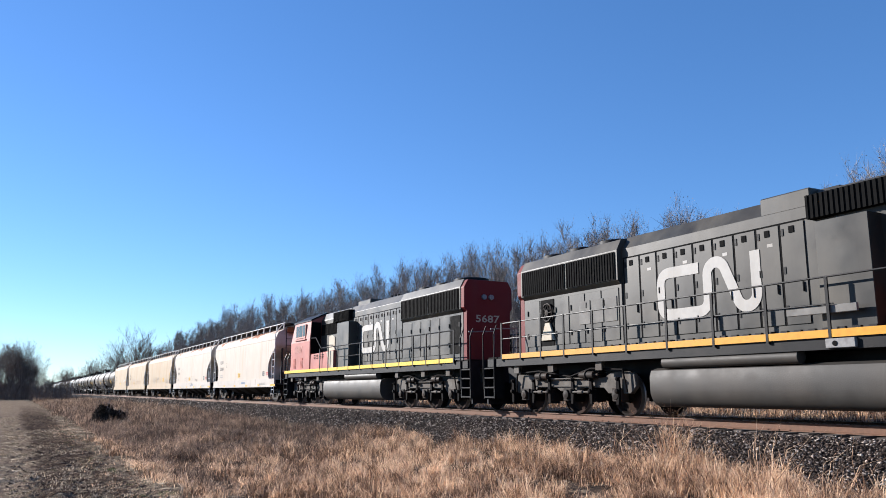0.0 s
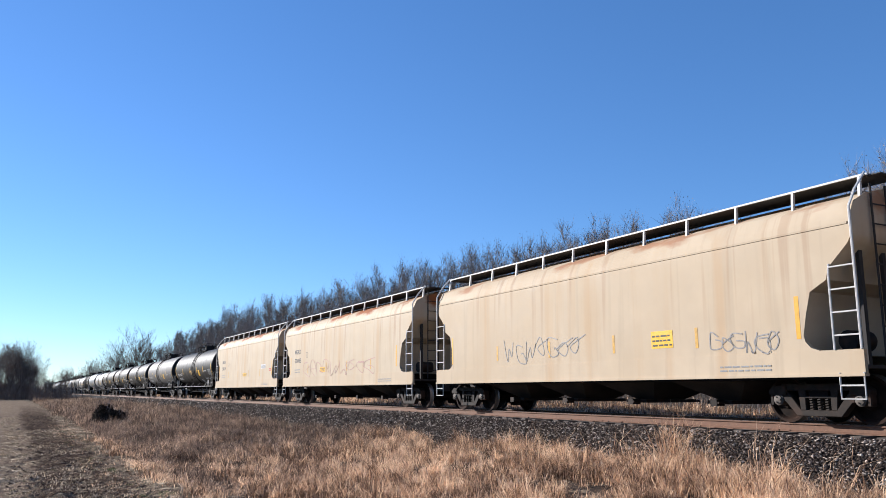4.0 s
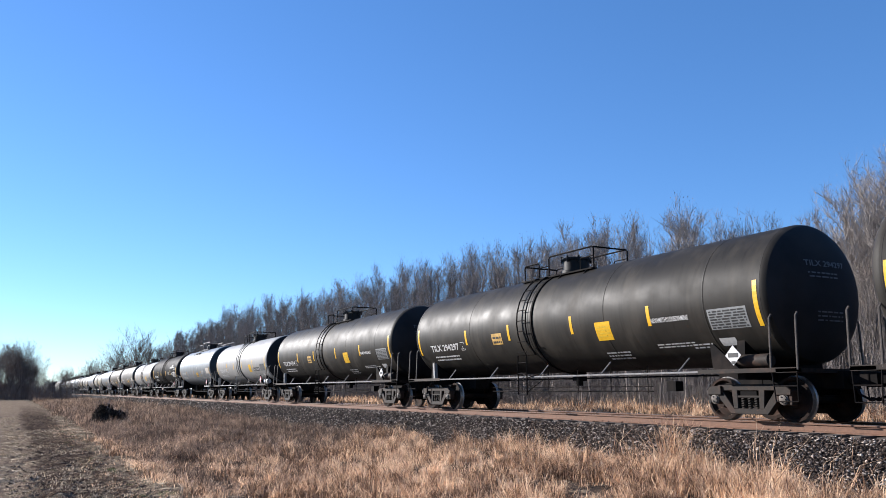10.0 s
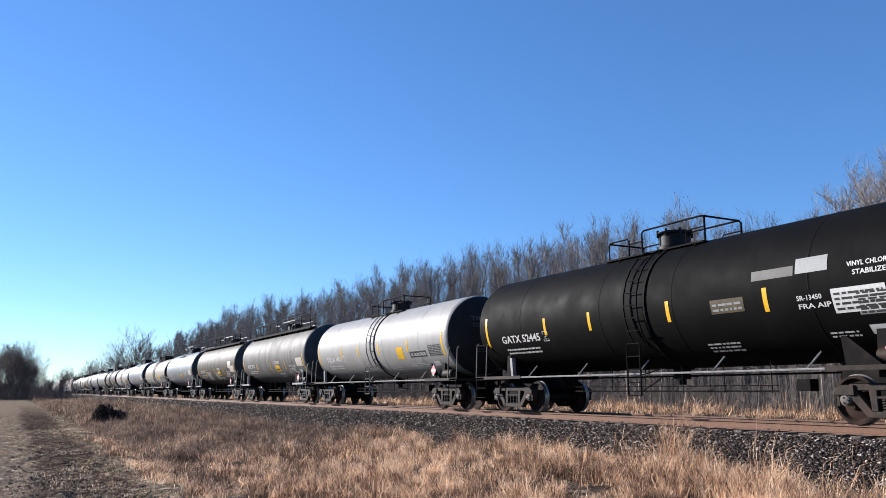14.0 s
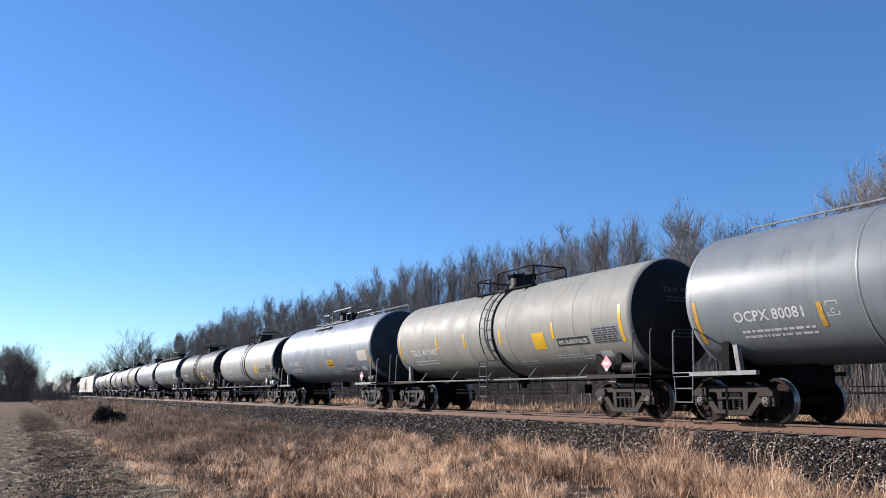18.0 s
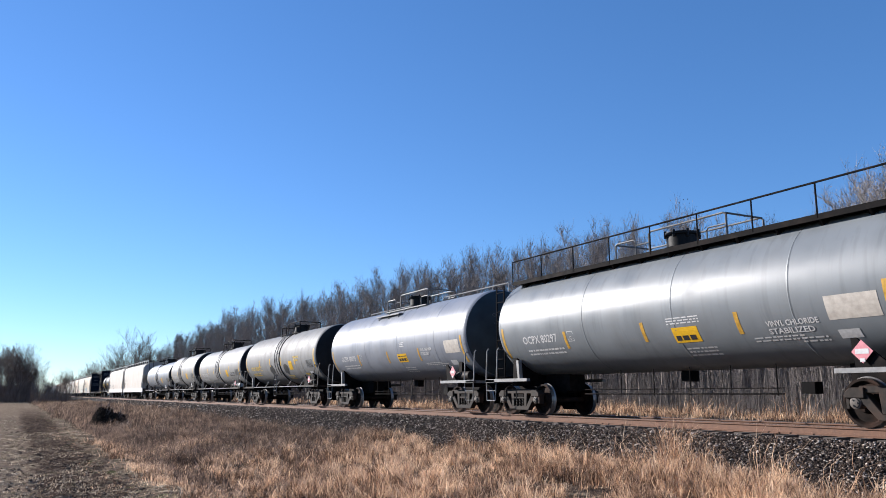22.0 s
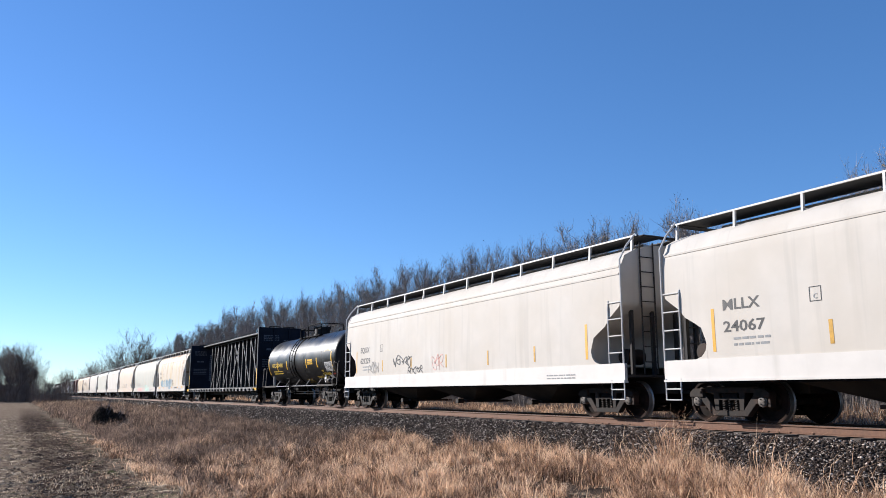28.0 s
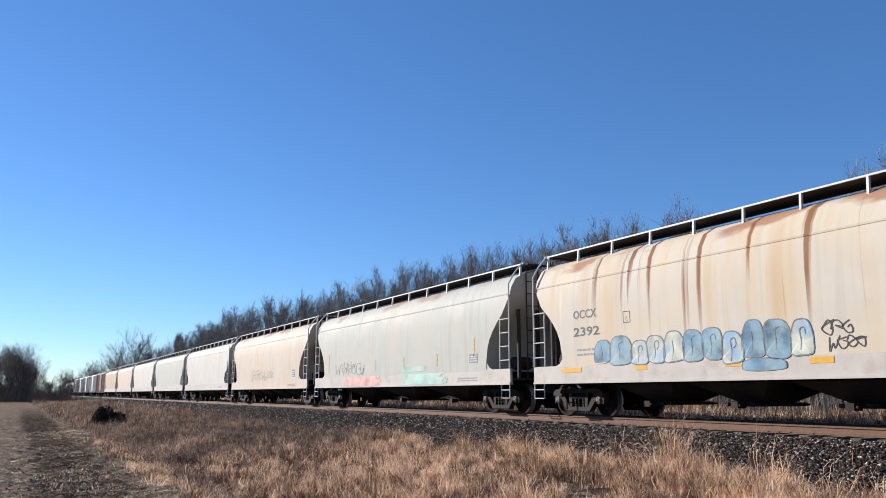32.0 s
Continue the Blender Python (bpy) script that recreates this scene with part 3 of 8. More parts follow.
        if square == "yellow":
            decal_bars("writing", a - 0.06, a - 0.54, zc - 0.66, zc - 0.34, 4, P2, M["gold"], note, 0.4, 5)
        elif walk_on == "part":
            decal_bars("writing", a - 0.06, a - 0.76, zc - 0.79, zc - 0.67, 1, P2, M["decal_black"], note, 0.8, 5)
            decal_bars("writing", a - 0.06, a - 0.76, zc - 0.63, zc - 0.56, 1, P2, M["decal_black"], note, 0.5, 6)
            decal_bars("small_writing", a - 0.36, a - 0.76, zc - 0.25, zc - 0.05, 3, P, mark_mat or M["decal_white"], car, 0.45, 14)
        else:
            decal_bars("writing", a - 0.06, a - 0.72, zc - 0.87, zc - 0.74, 1, P2, M["decal_black"], note, 0.8, 5)
            decal_bars("small_writing", a + 0.1, a - 0.9, zc - 0.5, zc - 0.32, 3, P, mark_mat or M["decal_white"], car, 0.45, 14)
    mk = mark_mat or M["decal_white"]
    if mark:
        ma = mark_at or (-e - 1.1 if T < 15 else -e - 0.95)
        decal_text("lettering", mark, 0.30, ma, zc - (0.32 if R < 1.4 else 0.62), P, mk, car, 1.7 if mark[:4] == "OCPX" else 2.05, "reporting mark and number")
        decal_bars("small_writing", ma - 0.1, ma - 1.85, zc - (0.7 if R < 1.4 else 0.95), zc - (0.46 if R < 1.4 else 0.74), 2, P, mk, car, 0.45, 7)
        if R > 1.45:
            bm = bmnew()
            b0, u0 = ma - 2.2, zc - 0.66
            for q in ((b0, b0 - 0.25, u0, u0 + 0.016), (b0, b0 - 0.25, u0 + 0.26, u0 + 0.276), (b0, b0 - 0.016, u0, u0 + 0.27), (b0 - 0.234, b0 - 0.25, u0, u0 + 0.27)):
                decal_rect(bm, *q, P)
            part("frame_line", bm, mk, car)
            decal_text("lettering", "C", 0.13, b0 - 0.07, u0 + 0.05, P, mk, car)
    if content:
        for i, line in enumerate(content.split("\n")):
            plate = walk_on == "part"
            boxed = placard == "pink" and len(content) > 18 and "\n" not in content
            ca, cu = (e + 2.95, zc - 0.66) if boxed else ((-3.38, zc - 0.94 - 0.12 * i) if name_plate else (-3.0, zc - 0.50 - 0.15 * i)) if plate else (e + 3.2 if T > 15 else -3.5, (zc - 0.44 if T > 15 else zc - 0.74) - 0.15 * i)
            if plate and i == 0 and name_plate:
                bm = bmnew()
                decal_rect(bm, ca + 0.06, ca - 0.94, zc - 1.12, zc - 0.80, P, 4)
                part("name_panel", bm, M["decal_black"], car, "black panel for the name of the load")
            if boxed:
                bm = bmnew()
                decal_rect(bm, ca + 0.06, ca - 1.34, cu - 0.05, cu + 0.17, P, 3)
                part("name_panel", bm, M["decal_black"], car, "black panel for the name of the load")
            decal_text("lettering", line, 0.15, ca, cu, P2, mk, car, 1.28 if boxed else min(1.2, (0.066 if plate else 0.105) * len(line)), "name of the load")
        if len(content) > 22 and "\n" not in content and not boxed:
            bm = bmnew()
            wide = min(1.2, 0.105 * len(content))
            a0, a1, u0, u1 = e + 3.24, e + 3.16 - wide, zc - 0.475, zc - 0.285
            for q in ((a0, a1, u0, u0 + 0.014), (a0, a1, u1 - 0.014, u1), (a0, a0 - 0.014, u0, u1), (a1 + 0.014, a1, u0, u1)):
                decal_rect(bm, *q, P)
            part("frame_line", bm, mk, car)
        decal_bars("small_writing", e + 3.3, e + 2.1, zc - 1.02, zc - 0.90, 2, P, mk, car, 0.45, 11)
    decal_bars("small_writing", e + 5.3, e + 4.4, zc - 1.22, zc - 1.0, 3, P, mk, car, 0.45, 12)
    decal_bars("small_writing", e + 2.2, e + 1.6, zc - 1.08, zc - 0.95, 2, P, mk, car, 0.45, 13)
    bm = bmnew()
    decal_rect(bm, e + 1.36, e + 0.92, zc - 1.06, zc - 0.90, P, 3)
    part("card", bm, M["decal_white"], car)
    # end writing on the dished head
    def head(a, u):
        q = min(1.0, (math.hypot(a, u - zc) / R) ** 2.5)
        return (a, -T / 2 - 0.056 - 0.47 * math.sqrt(1 - q) - 0.012, u)
    if mark:
        decal_text("head_mark", mark, 0.17, -0.62, zc + 0.52, head, GREYISH, car, -1.25)
    decal_bars("head_writing", 0.35, -0.55, zc + 0.28, zc + 0.44, 2, head, GREYISH, car, 0.4, int(s0))
    decal_bars("head_writing", 0.45, -0.35, zc - 0.62, zc - 0.36, 3, head, GREYISH, car, 0.35, int(s0) + 1)
    for e in (-1, 1):
        truck(car, e * (L / 2 - trucks))
    couplers(car, L)
    return car


# ---- covered hoppers ----
M["decal_amber"] = surface("decal_amber", (0.42, 0.24, 0.035), 0.5, grain=(10, 0.15))
M["decal_cream"] = surface("decal_cream", (0.42, 0.38, 0.33), 0.5, grain=(8, 0.1))
M["grating"] = surface("grating", (0.04, 0.04, 0.042), 0.7, grain=(20, 0.2))


def side_profile(kind):
    """Half width at rising heights, from the sill to the roof ridge."""
    if kind == "round":
        return [(1.60, 1.32), (1.61, 1.8), (1.615, 2.4), (1.61, 3.0), (1.57, 3.45), (1.48, 3.85), (1.30, 4.15), (1.0, 4.32), (0.5, 4.42), (0.0, 4.45)]
    return [(1.58, 1.32), (1.59, 1.8), (1.59, 2.4), (1.58, 3.0), (1.57, 3.55), (1.55, 3.78), (1.40, 4.08), (1.0, 4.28), (0.5, 4.40), (0.0, 4.44)]


def width_at(prof, z):
    for (w0, z0), (w1, z1) in zip(prof, prof[1:]):
        if z0 <= z <= z1:
            return w0 + (w1 - w0) * (z - z0) / (z1 - z0)
    return prof[0][0]


def hopper_body(prof, B, notch, material):
    """B: length over the roof; notch: list of (distance from the end, height) of the slope sheet's edge."""
    bm = bmnew()

    def bottom(d):
        for (d0, z0), (d1, z1) in zip(notch, notch[1:]):
            if d0 <= d <= d1:
                return z0 + (z1 - z0) * (d - d0) / (d1 - d0)
        return notch[-1][1]
    ds = sorted(set([k[0] for k in notch] + [notch[-1][0] + 0.01]))
    ys = [-B / 2 + d for d in ds] + [-B / 2 + notch[-1][0] + 0.01 + (B - 2 * notch[-1][0] - 0.02) * i / 24 for i in range(1, 24)]
    ys += [B / 2 - d for d in ds[::-1]]
    levels = [k[1] for k in prof]
    rings = []
    for y in ys:
        zb = bottom(min(y + B / 2, B / 2 - y))
        puff = 0.003 * math.sin((y + B / 2) / B * math.pi * 13) ** 2
        half = []
        for i, z in enumerate(levels):
            zz = zb + (z - levels[0]) * (3.78 - zb) / (3.78 - levels[0]) if z < 3.78 else z
            half.append((width_at(prof, max(zz, levels[0])) - (puff if 1.5 < zz < 3.4 else 0), zz))
        ring = [(-w, y, z) for w, z in half] + [(w, y, z) for w, z in half[::-1][1:]]
        rings.append(ring)
    loft(bm, rings)
    return done(bm, "body", material, 40)


def walk_post(s, material):
    bm = bmnew()
    prism(bm, [(s * 1.14, 4.14), (s * 1.08, 4.14), (s * 1.04, 4.60), (s * 1.10, 4.60)], 1, -0.025, 0.025)
    return done(bm, "post", material)


def hopper_car(s0, s1, paint, label, kind="flat", bays=4, trucks=1.95, mark="", number="", hatch=True, sill=None, posts=None,
               strips=(), panels=(), name="covered_hopper", rail_lines=(3.66,)):
    car, L = car_at(name, s0, s1, label, "covered hopper")
    B = L - 1.3
    prof = side_profile(kind)
    if kind == "round":
        notch = [(0.0, 3.65), (0.06, 3.5), (0.36, 3.04), (0.65, 2.8), (0.9, 2.55), (1.1, 2.3), (1.22, 2.03), (1.31, 1.6), (1.32, 1.32)]
    elif bays == 3:
        notch = [(0.0, 2.9), (0.06, 2.77), (0.45, 2.5), (0.64, 2.3), (0.9, 2.16), (1.1, 2.04), (1.22, 1.73), (1.24, 1.32)]
    elif mark == "KLRX":
        notch = [(0.0, 3.35), (0.06, 3.22), (0.42, 2.9), (0.7, 2.8), (1.05, 2.52), (1.29, 2.28), (1.36, 2.0), (1.37, 1.32)]
    else:
        notch = [(0.0, 3.4), (0.07, 3.28), (0.5, 2.88), (0.56, 2.66), (0.92, 2.47), (1.04, 2.05), (1.14, 1.6), (1.15, 1.32)]
    piece("body", hopper_body(prof, B, notch, paint), car, "welded steel body with curved roof")
    white = posts or M["white"]
    edge = sill or M["sill_pale"]
    S = L / 2 - 0.58
    # side sills run on past the body to the end platforms
    for s in (-1, 1):
        bm = bmnew()
        box(bm, s * 1.60, s * 1.52, -S, S, 0.92, 1.36)
        box(bm, s * 1.63, s * 1.50, -S, S, 0.88, 0.93)
        part("side_sill", bm, edge, car, "pale side sill")
        bm = bmnew()
        box(bm, s * 1.56, s * 1.46, -S + 0.4, S - 0.4, 0.84, 0.879)
        part("sill_flange", bm, M["steel_dark"], car)
        for z in rail_lines:
            bm = bmnew()
            w = width_at(prof, z)
            box(bm, s * (w - 0.06), s * (w + 0.016), -B / 2 + 0.05, B / 2 - 0.05, z - 0.022, z + 0.022)
            part("side_rail", bm, paint, car)
    # the cut-out's rounded foot
    foot = notch[-1][0]
    for s in (-1, 1):
        for e in (-1, 1):
            bm = bmnew()
            q = e * (B / 2 - foot)
            prism(bm, [(q, 1.36), (q + e * 0.34, 1.36), (q + e * 0.16, 1.42), (q + e * 0.05, 1.54), (q, 1.74)], 0, s * 1.50, s * 1.585)
            part("corner_gusset", bm, paint, car)
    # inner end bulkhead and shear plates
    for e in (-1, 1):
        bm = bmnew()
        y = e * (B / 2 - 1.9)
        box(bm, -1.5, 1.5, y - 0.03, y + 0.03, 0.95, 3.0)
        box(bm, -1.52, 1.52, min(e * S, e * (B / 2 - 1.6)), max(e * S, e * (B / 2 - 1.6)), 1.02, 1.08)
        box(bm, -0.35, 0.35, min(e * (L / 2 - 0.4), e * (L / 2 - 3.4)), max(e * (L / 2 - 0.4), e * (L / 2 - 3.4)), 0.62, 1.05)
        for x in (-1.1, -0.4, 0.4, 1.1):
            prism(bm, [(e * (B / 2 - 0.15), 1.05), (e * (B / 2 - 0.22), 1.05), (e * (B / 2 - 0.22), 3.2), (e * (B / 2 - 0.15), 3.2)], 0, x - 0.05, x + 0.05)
        part("end_frame", bm, M["end_shade"], car, "end frame and shear plate, shade put into the dark colour")
        bm = bmnew()
        turned(bm, [(-0.3, 0.02), (-0.29, 0.2), (0.29, 0.2), (0.3, 0.02)], 16, "x", (-0.75, e * (L / 2 - 1.25), 1.55))
        part("air_reservoir", bm, M["truck_iron"], car, "", 30)
        # corner ladders
        for s in (-1, 1):
            bm = bmnew()
            x = s * 1.60
            yo, yi = e * (S - 0.03), e * (S - 0.56)
            bent_rail(bm, [(x, yo, 1.36), (x, yo, 3.95), (s * 1.38, yo, 4.3), (s * 1.05, yo, 4.66)], 0.026)
            bent_rail(bm, [(x, yi, 1.36), (x, yi, 2.75), (x * 0.985, yi, 2.95)], 0.022)
            lad = part("corner_ladder", bm, white, car, "white corner ladder")
            for k in range(4):
                bm = bmnew()
                z = 1.62 + 0.42 * k
                rod(bm, (x, yo, z), (x, yi, z), 0.016)
                part("rung", bm, white, lad)
            bm = bmnew()
            bent_rail(bm, [(x, yo, 0.95), (x, yo, 0.48), (x, yi + e * 0.06, 0.48), (x, yi + e * 0.06, 0.95)], 0.018)
            rod(bm, (x, yo, 0.72), (x, yi + e * 0.06, 0.72), 0.016)
            part("stirrup_step", bm, white, car)
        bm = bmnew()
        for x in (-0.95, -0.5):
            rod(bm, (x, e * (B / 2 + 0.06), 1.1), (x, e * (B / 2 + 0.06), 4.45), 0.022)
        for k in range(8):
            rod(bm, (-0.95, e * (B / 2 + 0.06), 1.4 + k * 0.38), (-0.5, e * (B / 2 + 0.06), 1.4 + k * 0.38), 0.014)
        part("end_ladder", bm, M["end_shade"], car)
    # running boards on posts
    for s in (-1, 1):
        n = 12
        for i in range(n):
            y = -B / 2 + 0.05 + (B - 0.1) * i / (n - 1)
            piece("post", kept(("walk_post", s, white.name), lambda: walk_post(s, white)), car, "", pose(0, y, 0))
        bm = bmnew()
        box(bm, s * 1.10, s * 1.06, -B / 2 - 0.12, B / 2 + 0.12, 4.585, 4.622)
        part("roof_walk_frame", bm, white, car, "running board frame on white posts")
        bm = bmnew()
        box(bm, s * 1.06, s * 0.22, -B / 2 - 0.12, B / 2 + 0.12, 4.585, 4.61)
        part("running_board", bm, M["grating"], car, "steel grating running board")
    for e in (-1, 1):
        bm = bmnew()
        y = e * (B / 2 + 0.1)
        box(bm, -1.06, 1.06, y - 0.25, y + 0.02, 4.565, 4.583)
        part("running_board", bm, M["grating"], car)
    if hatch:
        bm = bmnew()
        box(bm, -0.20, 0.20, -B / 2 + 0.6, B / 2 - 0.6, 4.40, 4.55)
        part("roof_hatch", bm, paint, car, "long trough hatch")
    # discharge bays
    span = L - 2 * trucks - 2.6
    for i in range(bays):
        yb = -span / 2 + span * (i + 0.5) / bays
        h = span / bays / 2
        bm = bmnew()
        rings = [[(-1.50, yb - h, 1.0), (1.50, yb - h, 1.0), (1.50, yb + h, 1.0), (-1.50, yb + h, 1.0)],
                 [(-0.52, yb - 0.30, 0.42), (0.52, yb - 0.30, 0.42), (0.52, yb + 0.30, 0.42), (-0.52, yb + 0.30, 0.42)]]
        loft(bm, rings)
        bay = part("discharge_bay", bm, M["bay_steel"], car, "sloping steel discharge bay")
        bm = bmnew()
        box(bm, -0.85, 0.85, yb - 0.36, yb + 0.36, 0.34, 0.42)
        box(bm, -1.05, -0.80, yb - 0.09, yb + 0.09, 0.30, 0.44)
        rod(bm, (-1.12, yb - 0.2, 0.37), (1.12, yb - 0.2, 0.37), 0.025)
        part("outlet_gate", bm, M["truck_iron"], bay)
    bm = bmnew()
    box(bm, -0.3, 0.3, -L / 2 + 0.8, L / 2 - 0.8, 0.85, 1.1)
    box(bm, -1.5, 1.5, -S + 1.5, S - 1.5, 1.10, 1.16)
    part("centre_sill", bm, M["steel_dark"], car)
    # side writing
    def P(a, u):
        return (-1.606 if u < 1.38 else -width_at(prof, u) - 0.003, a, u)

    def P3(a, u):
        x, y, z = P(a, u)
        return (x - 0.004, y, z)
    dark = M["decal_black"]
    if mark:
        ma = B / 2 - (1.72 if bays == 3 else 1.85 if kind == "round" else 1.95)
        low = 0.22 if bays == 3 else 0
        decal_text("lettering", mark, 0.32, ma, 2.58 - low, P, dark, car, 0.98, "reporting mark")
        decal_text("lettering", number, 0.32, ma, 2.12 - low, P, dark, car, 1.08, "car number")
        decal_bars("small_writing", B / 2 - 1.98, B / 2 - 2.9, 1.60, 1.85, 2, P, M["decal_grey"], car, 0.4, 3)
        decal_text("lettering", "C", 0.14, B / 2 - 3.93, 2.38, P, M["decal_grey"], car)
    for y, u0, u1, w, mt in strips:
        bm = bmnew()
        decal_rect(bm, y + w / 2, y - w / 2, u0, u1, P, 4)
        part("reflective_strip", bm, mt, car)
    for y, u0, u1, w, mt in panels:
        bm = bmnew()
        decal_rect(bm, y, y - w, u0, u1, P, 3)
        pan = part("panel", bm, mt, car)
        decal_bars("writing", y - 0.04, y - w + 0.04, u0 + 0.05, u1 - 0.03, 3, P3, M["decal_white"] if mt is not M["decal_white"] and mt is not M["yellow_film"] else dark, pan, 0.35, int(y * 7))
    if mark == "KLRX":
        decal_bars("small_writing", -0.35, -1.5, 1.12, 1.22, 1, P, M["decal_blue"], car, 0.9, 2, "blue maker's writing")
    if mark:
        bm = bmnew()
        a0, u0 = B / 2 - 3.85, 2.33
        for q in ((a0, a0 - 0.26, u0, u0 + 0.016), (a0, a0 - 0.26, u0 + 0.27, u0 + 0.286), (a0, a0 - 0.016, u0, u0 + 0.28), (a0 - 0.244, a0 - 0.26, u0, u0 + 0.28)):
            decal_rect(bm, *q, P)
        part("frame_line", bm, dark, car)
    decal_bars("small_writing", -B / 2 + 3.2, -B / 2 + 1.9, 1.02, 1.18, 2, P, M["decal_grey"], car, 0.4, 6)
    for e in (-1, 1):
        truck(car, e * (L / 2 - trucks))
    couplers(car, L)
    return car


def hopper_paint(name, color, rust=0.5, streaks=0.25, tint=(0.34, 0.21, 0.10), runs=0.0, tone=None):
    """Sun-bleached paint with rust creeping down from the roof edge and long run marks."""
    m = surface(name, color, 0.65, spec=0.07, grain=(1.3, 0.05), patch=(tone or (color[0] * 0.88, color[1] * 0.84, color[2] * 0.78), 0.5, 0.55, 0.2, 0.7),
                streak=(tint, 1.3, 0.72 - 0.16 * streaks, 0.10, 0.55 * min(1, streaks * 2.2)), bump=(3.0, 0.08), drip=(tuple(c * 0.72 for c in color), 4.5, 0.62, 0.05, 0.3))
    n, l = m.node_tree.nodes, m.node_tree.links
    bsdf = n["Principled BSDF"]
    old = bsdf.inputs["Base Color"].links[0].from_socket
    coord = n.new("ShaderNodeTexCoord")
    sep = n.new("ShaderNodeSeparateXYZ")
    l.new(coord.outputs["Object"], sep.inputs[0])
    no = n.new("ShaderNodeTexNoise")
    no.inputs["Scale"].default_value, no.inputs["Detail"].default_value = 1.1, 6
    mp = n.new("ShaderNodeMapping")
    mp.inputs["Scale"].default_value = (0.8, 0.55, 1.6)
    l.new(coord.outputs["Object"], mp.inputs["Vector"])
    l.new(mp.outputs[0], no.inputs["Vector"])
    up = n.new("ShaderNodeMapRange")
    up.inputs[1].default_value, up.inputs[2].default_value, up.inputs[3].default_value, up.inputs[4].default_value = 3.55, 4.15, 0.0, 0.34
    l.new(sep.outputs[2], up.inputs[0])
    add = n.new("ShaderNodeMath")
    l.new(no.outputs[0], add.inputs[0])
    l.new(up.outputs[0], add.inputs[1])
    r = n.new("ShaderNodeMapRange")
    r.inputs[1].default_value, r.inputs[2].default_value, r.inputs[3].default_value, r.inputs[4].default_value = 0.86 - 0.14 * rust, 0.97 - 0.12 * rust, 0.0, min(1, rust * 1.4)
    l.new(add.outputs[0], r.inputs[0])
    mx = n.new("ShaderNodeMix")
    mx.data_type = "RGBA"
    l.new(r.outputs[0], mx.inputs[0])
    l.new(old, mx.inputs[6])
    mx.inputs[7].default_value = (0.24, 0.085, 0.03, 1)
    # rust runs: thin lines down from the roof, each with its own length
    if runs:
        def noise_of(scale, stretch, detail):
            t, p = n.new("ShaderNodeTexNoise"), n.new("ShaderNodeMapping")
            p.inputs["Scale"].default_value = stretch
            t.inputs["Scale"].default_value, t.inputs["Detail"].default_value = scale, detail
            l.new(coord.outputs["Object"], p.inputs["Vector"])
            l.new(p.outputs[0], t.inputs["Vector"])
            return t.outputs[0]

        def ranged(v, a, b, c, d):
            q = n.new("ShaderNodeMapRange")
            for i, k in enumerate((a, b, c, d)):
                q.inputs[i + 1].default_value = k
            l.new(v, q.inputs[0])
            return q.outputs[0]

        def product(a, b):
            q = n.new("ShaderNodeMath")
            q.operation = "MULTIPLY"
            l.new(a, q.inputs[0])
            l.new(b, q.inputs[1])
            return q.outputs[0]
        out = mx.outputs[2]
        for scale, lo, hi, amount, color in ((1.1, 0.54, 0.74, 0.6, (0.36, 0.22, 0.10)), (3.0, 0.60, 0.66, 0.9, (0.17, 0.065, 0.022))):
            line = ranged(noise_of(scale, (0, 1, 0.03), 3.0), lo, hi, 0.0, amount * runs)
            drop = ranged(noise_of(0.8, (0, 1, 0), 2.0), 0.3, 0.7, 2.9, 0.9)
            low = n.new("ShaderNodeMath")
            low.operation = "SUBTRACT"
            l.new(sep.outputs[2], low.inputs[0])
            l.new(drop, low.inputs[1])
            x = n.new("ShaderNodeMix")
            x.data_type = "RGBA"
            l.new(product(line, ranged(low.outputs[0], -0.2, 1.2, 0.0, 1.0)), x.inputs[0])
            l.new(out, x.inputs[6])
            x.inputs[7].default_value = (*color, 1)
            out = x.outputs[2]
        l.new(out, bsdf.inputs["Base Color"])
        return m
    l.new(mx.outputs[2], bsdf.inputs["Base Color"])
    return m


# Hopper end frames and ladders: shade put into a colour below the body's.
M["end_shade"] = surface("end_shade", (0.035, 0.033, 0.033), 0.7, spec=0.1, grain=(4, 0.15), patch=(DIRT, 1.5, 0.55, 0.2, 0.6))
M["sill_pale"] = surface("sill_pale", (0.385, 0.345, 0.30), 0.55, grain=(1.5, 0.06), patch=((0.26, 0.21, 0.16), 2.2, 0.64, 0.08, 0.5), streak=((0.2, 0.16, 0.12), 2.0, 0.66, 0.08, 0.5), bump=(5.0, 0.05))
M["sill_white"] = surface("sill_white", (0.50, 0.47, 0.43), 0.55, grain=(1.5, 0.05), streak=((0.3, 0.27, 0.23), 2.0, 0.66, 0.08, 0.4), bump=(5.0, 0.05))
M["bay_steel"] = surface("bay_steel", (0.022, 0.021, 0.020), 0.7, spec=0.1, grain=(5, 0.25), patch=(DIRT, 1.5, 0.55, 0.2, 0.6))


# ---- locomotive ----
LOCO_GREY = surface("loco_grey", (0.041, 0.040, 0.036), 0.44, grain=(1.5, 0.18), bump=(2.5, 0.04), patch=((0.082, 0.071, 0.054), 0.7, 0.55, 0.15, 0.7), streak=((0.018, 0.016, 0.014), 1.2, 0.6, 0.12, 0.7), spec=0.2)
LOCO_RED = surface("loco_red", (0.125, 0.014, 0.014), 0.5, grain=(1.5, 0.08), patch=((0.13, 0.02, 0.018), 1.0, 0.55, 0.2, 0.6), streak=((0.10, 0.03, 0.025), 1.5, 0.66, 0.1, 0.4), spec=0.1)
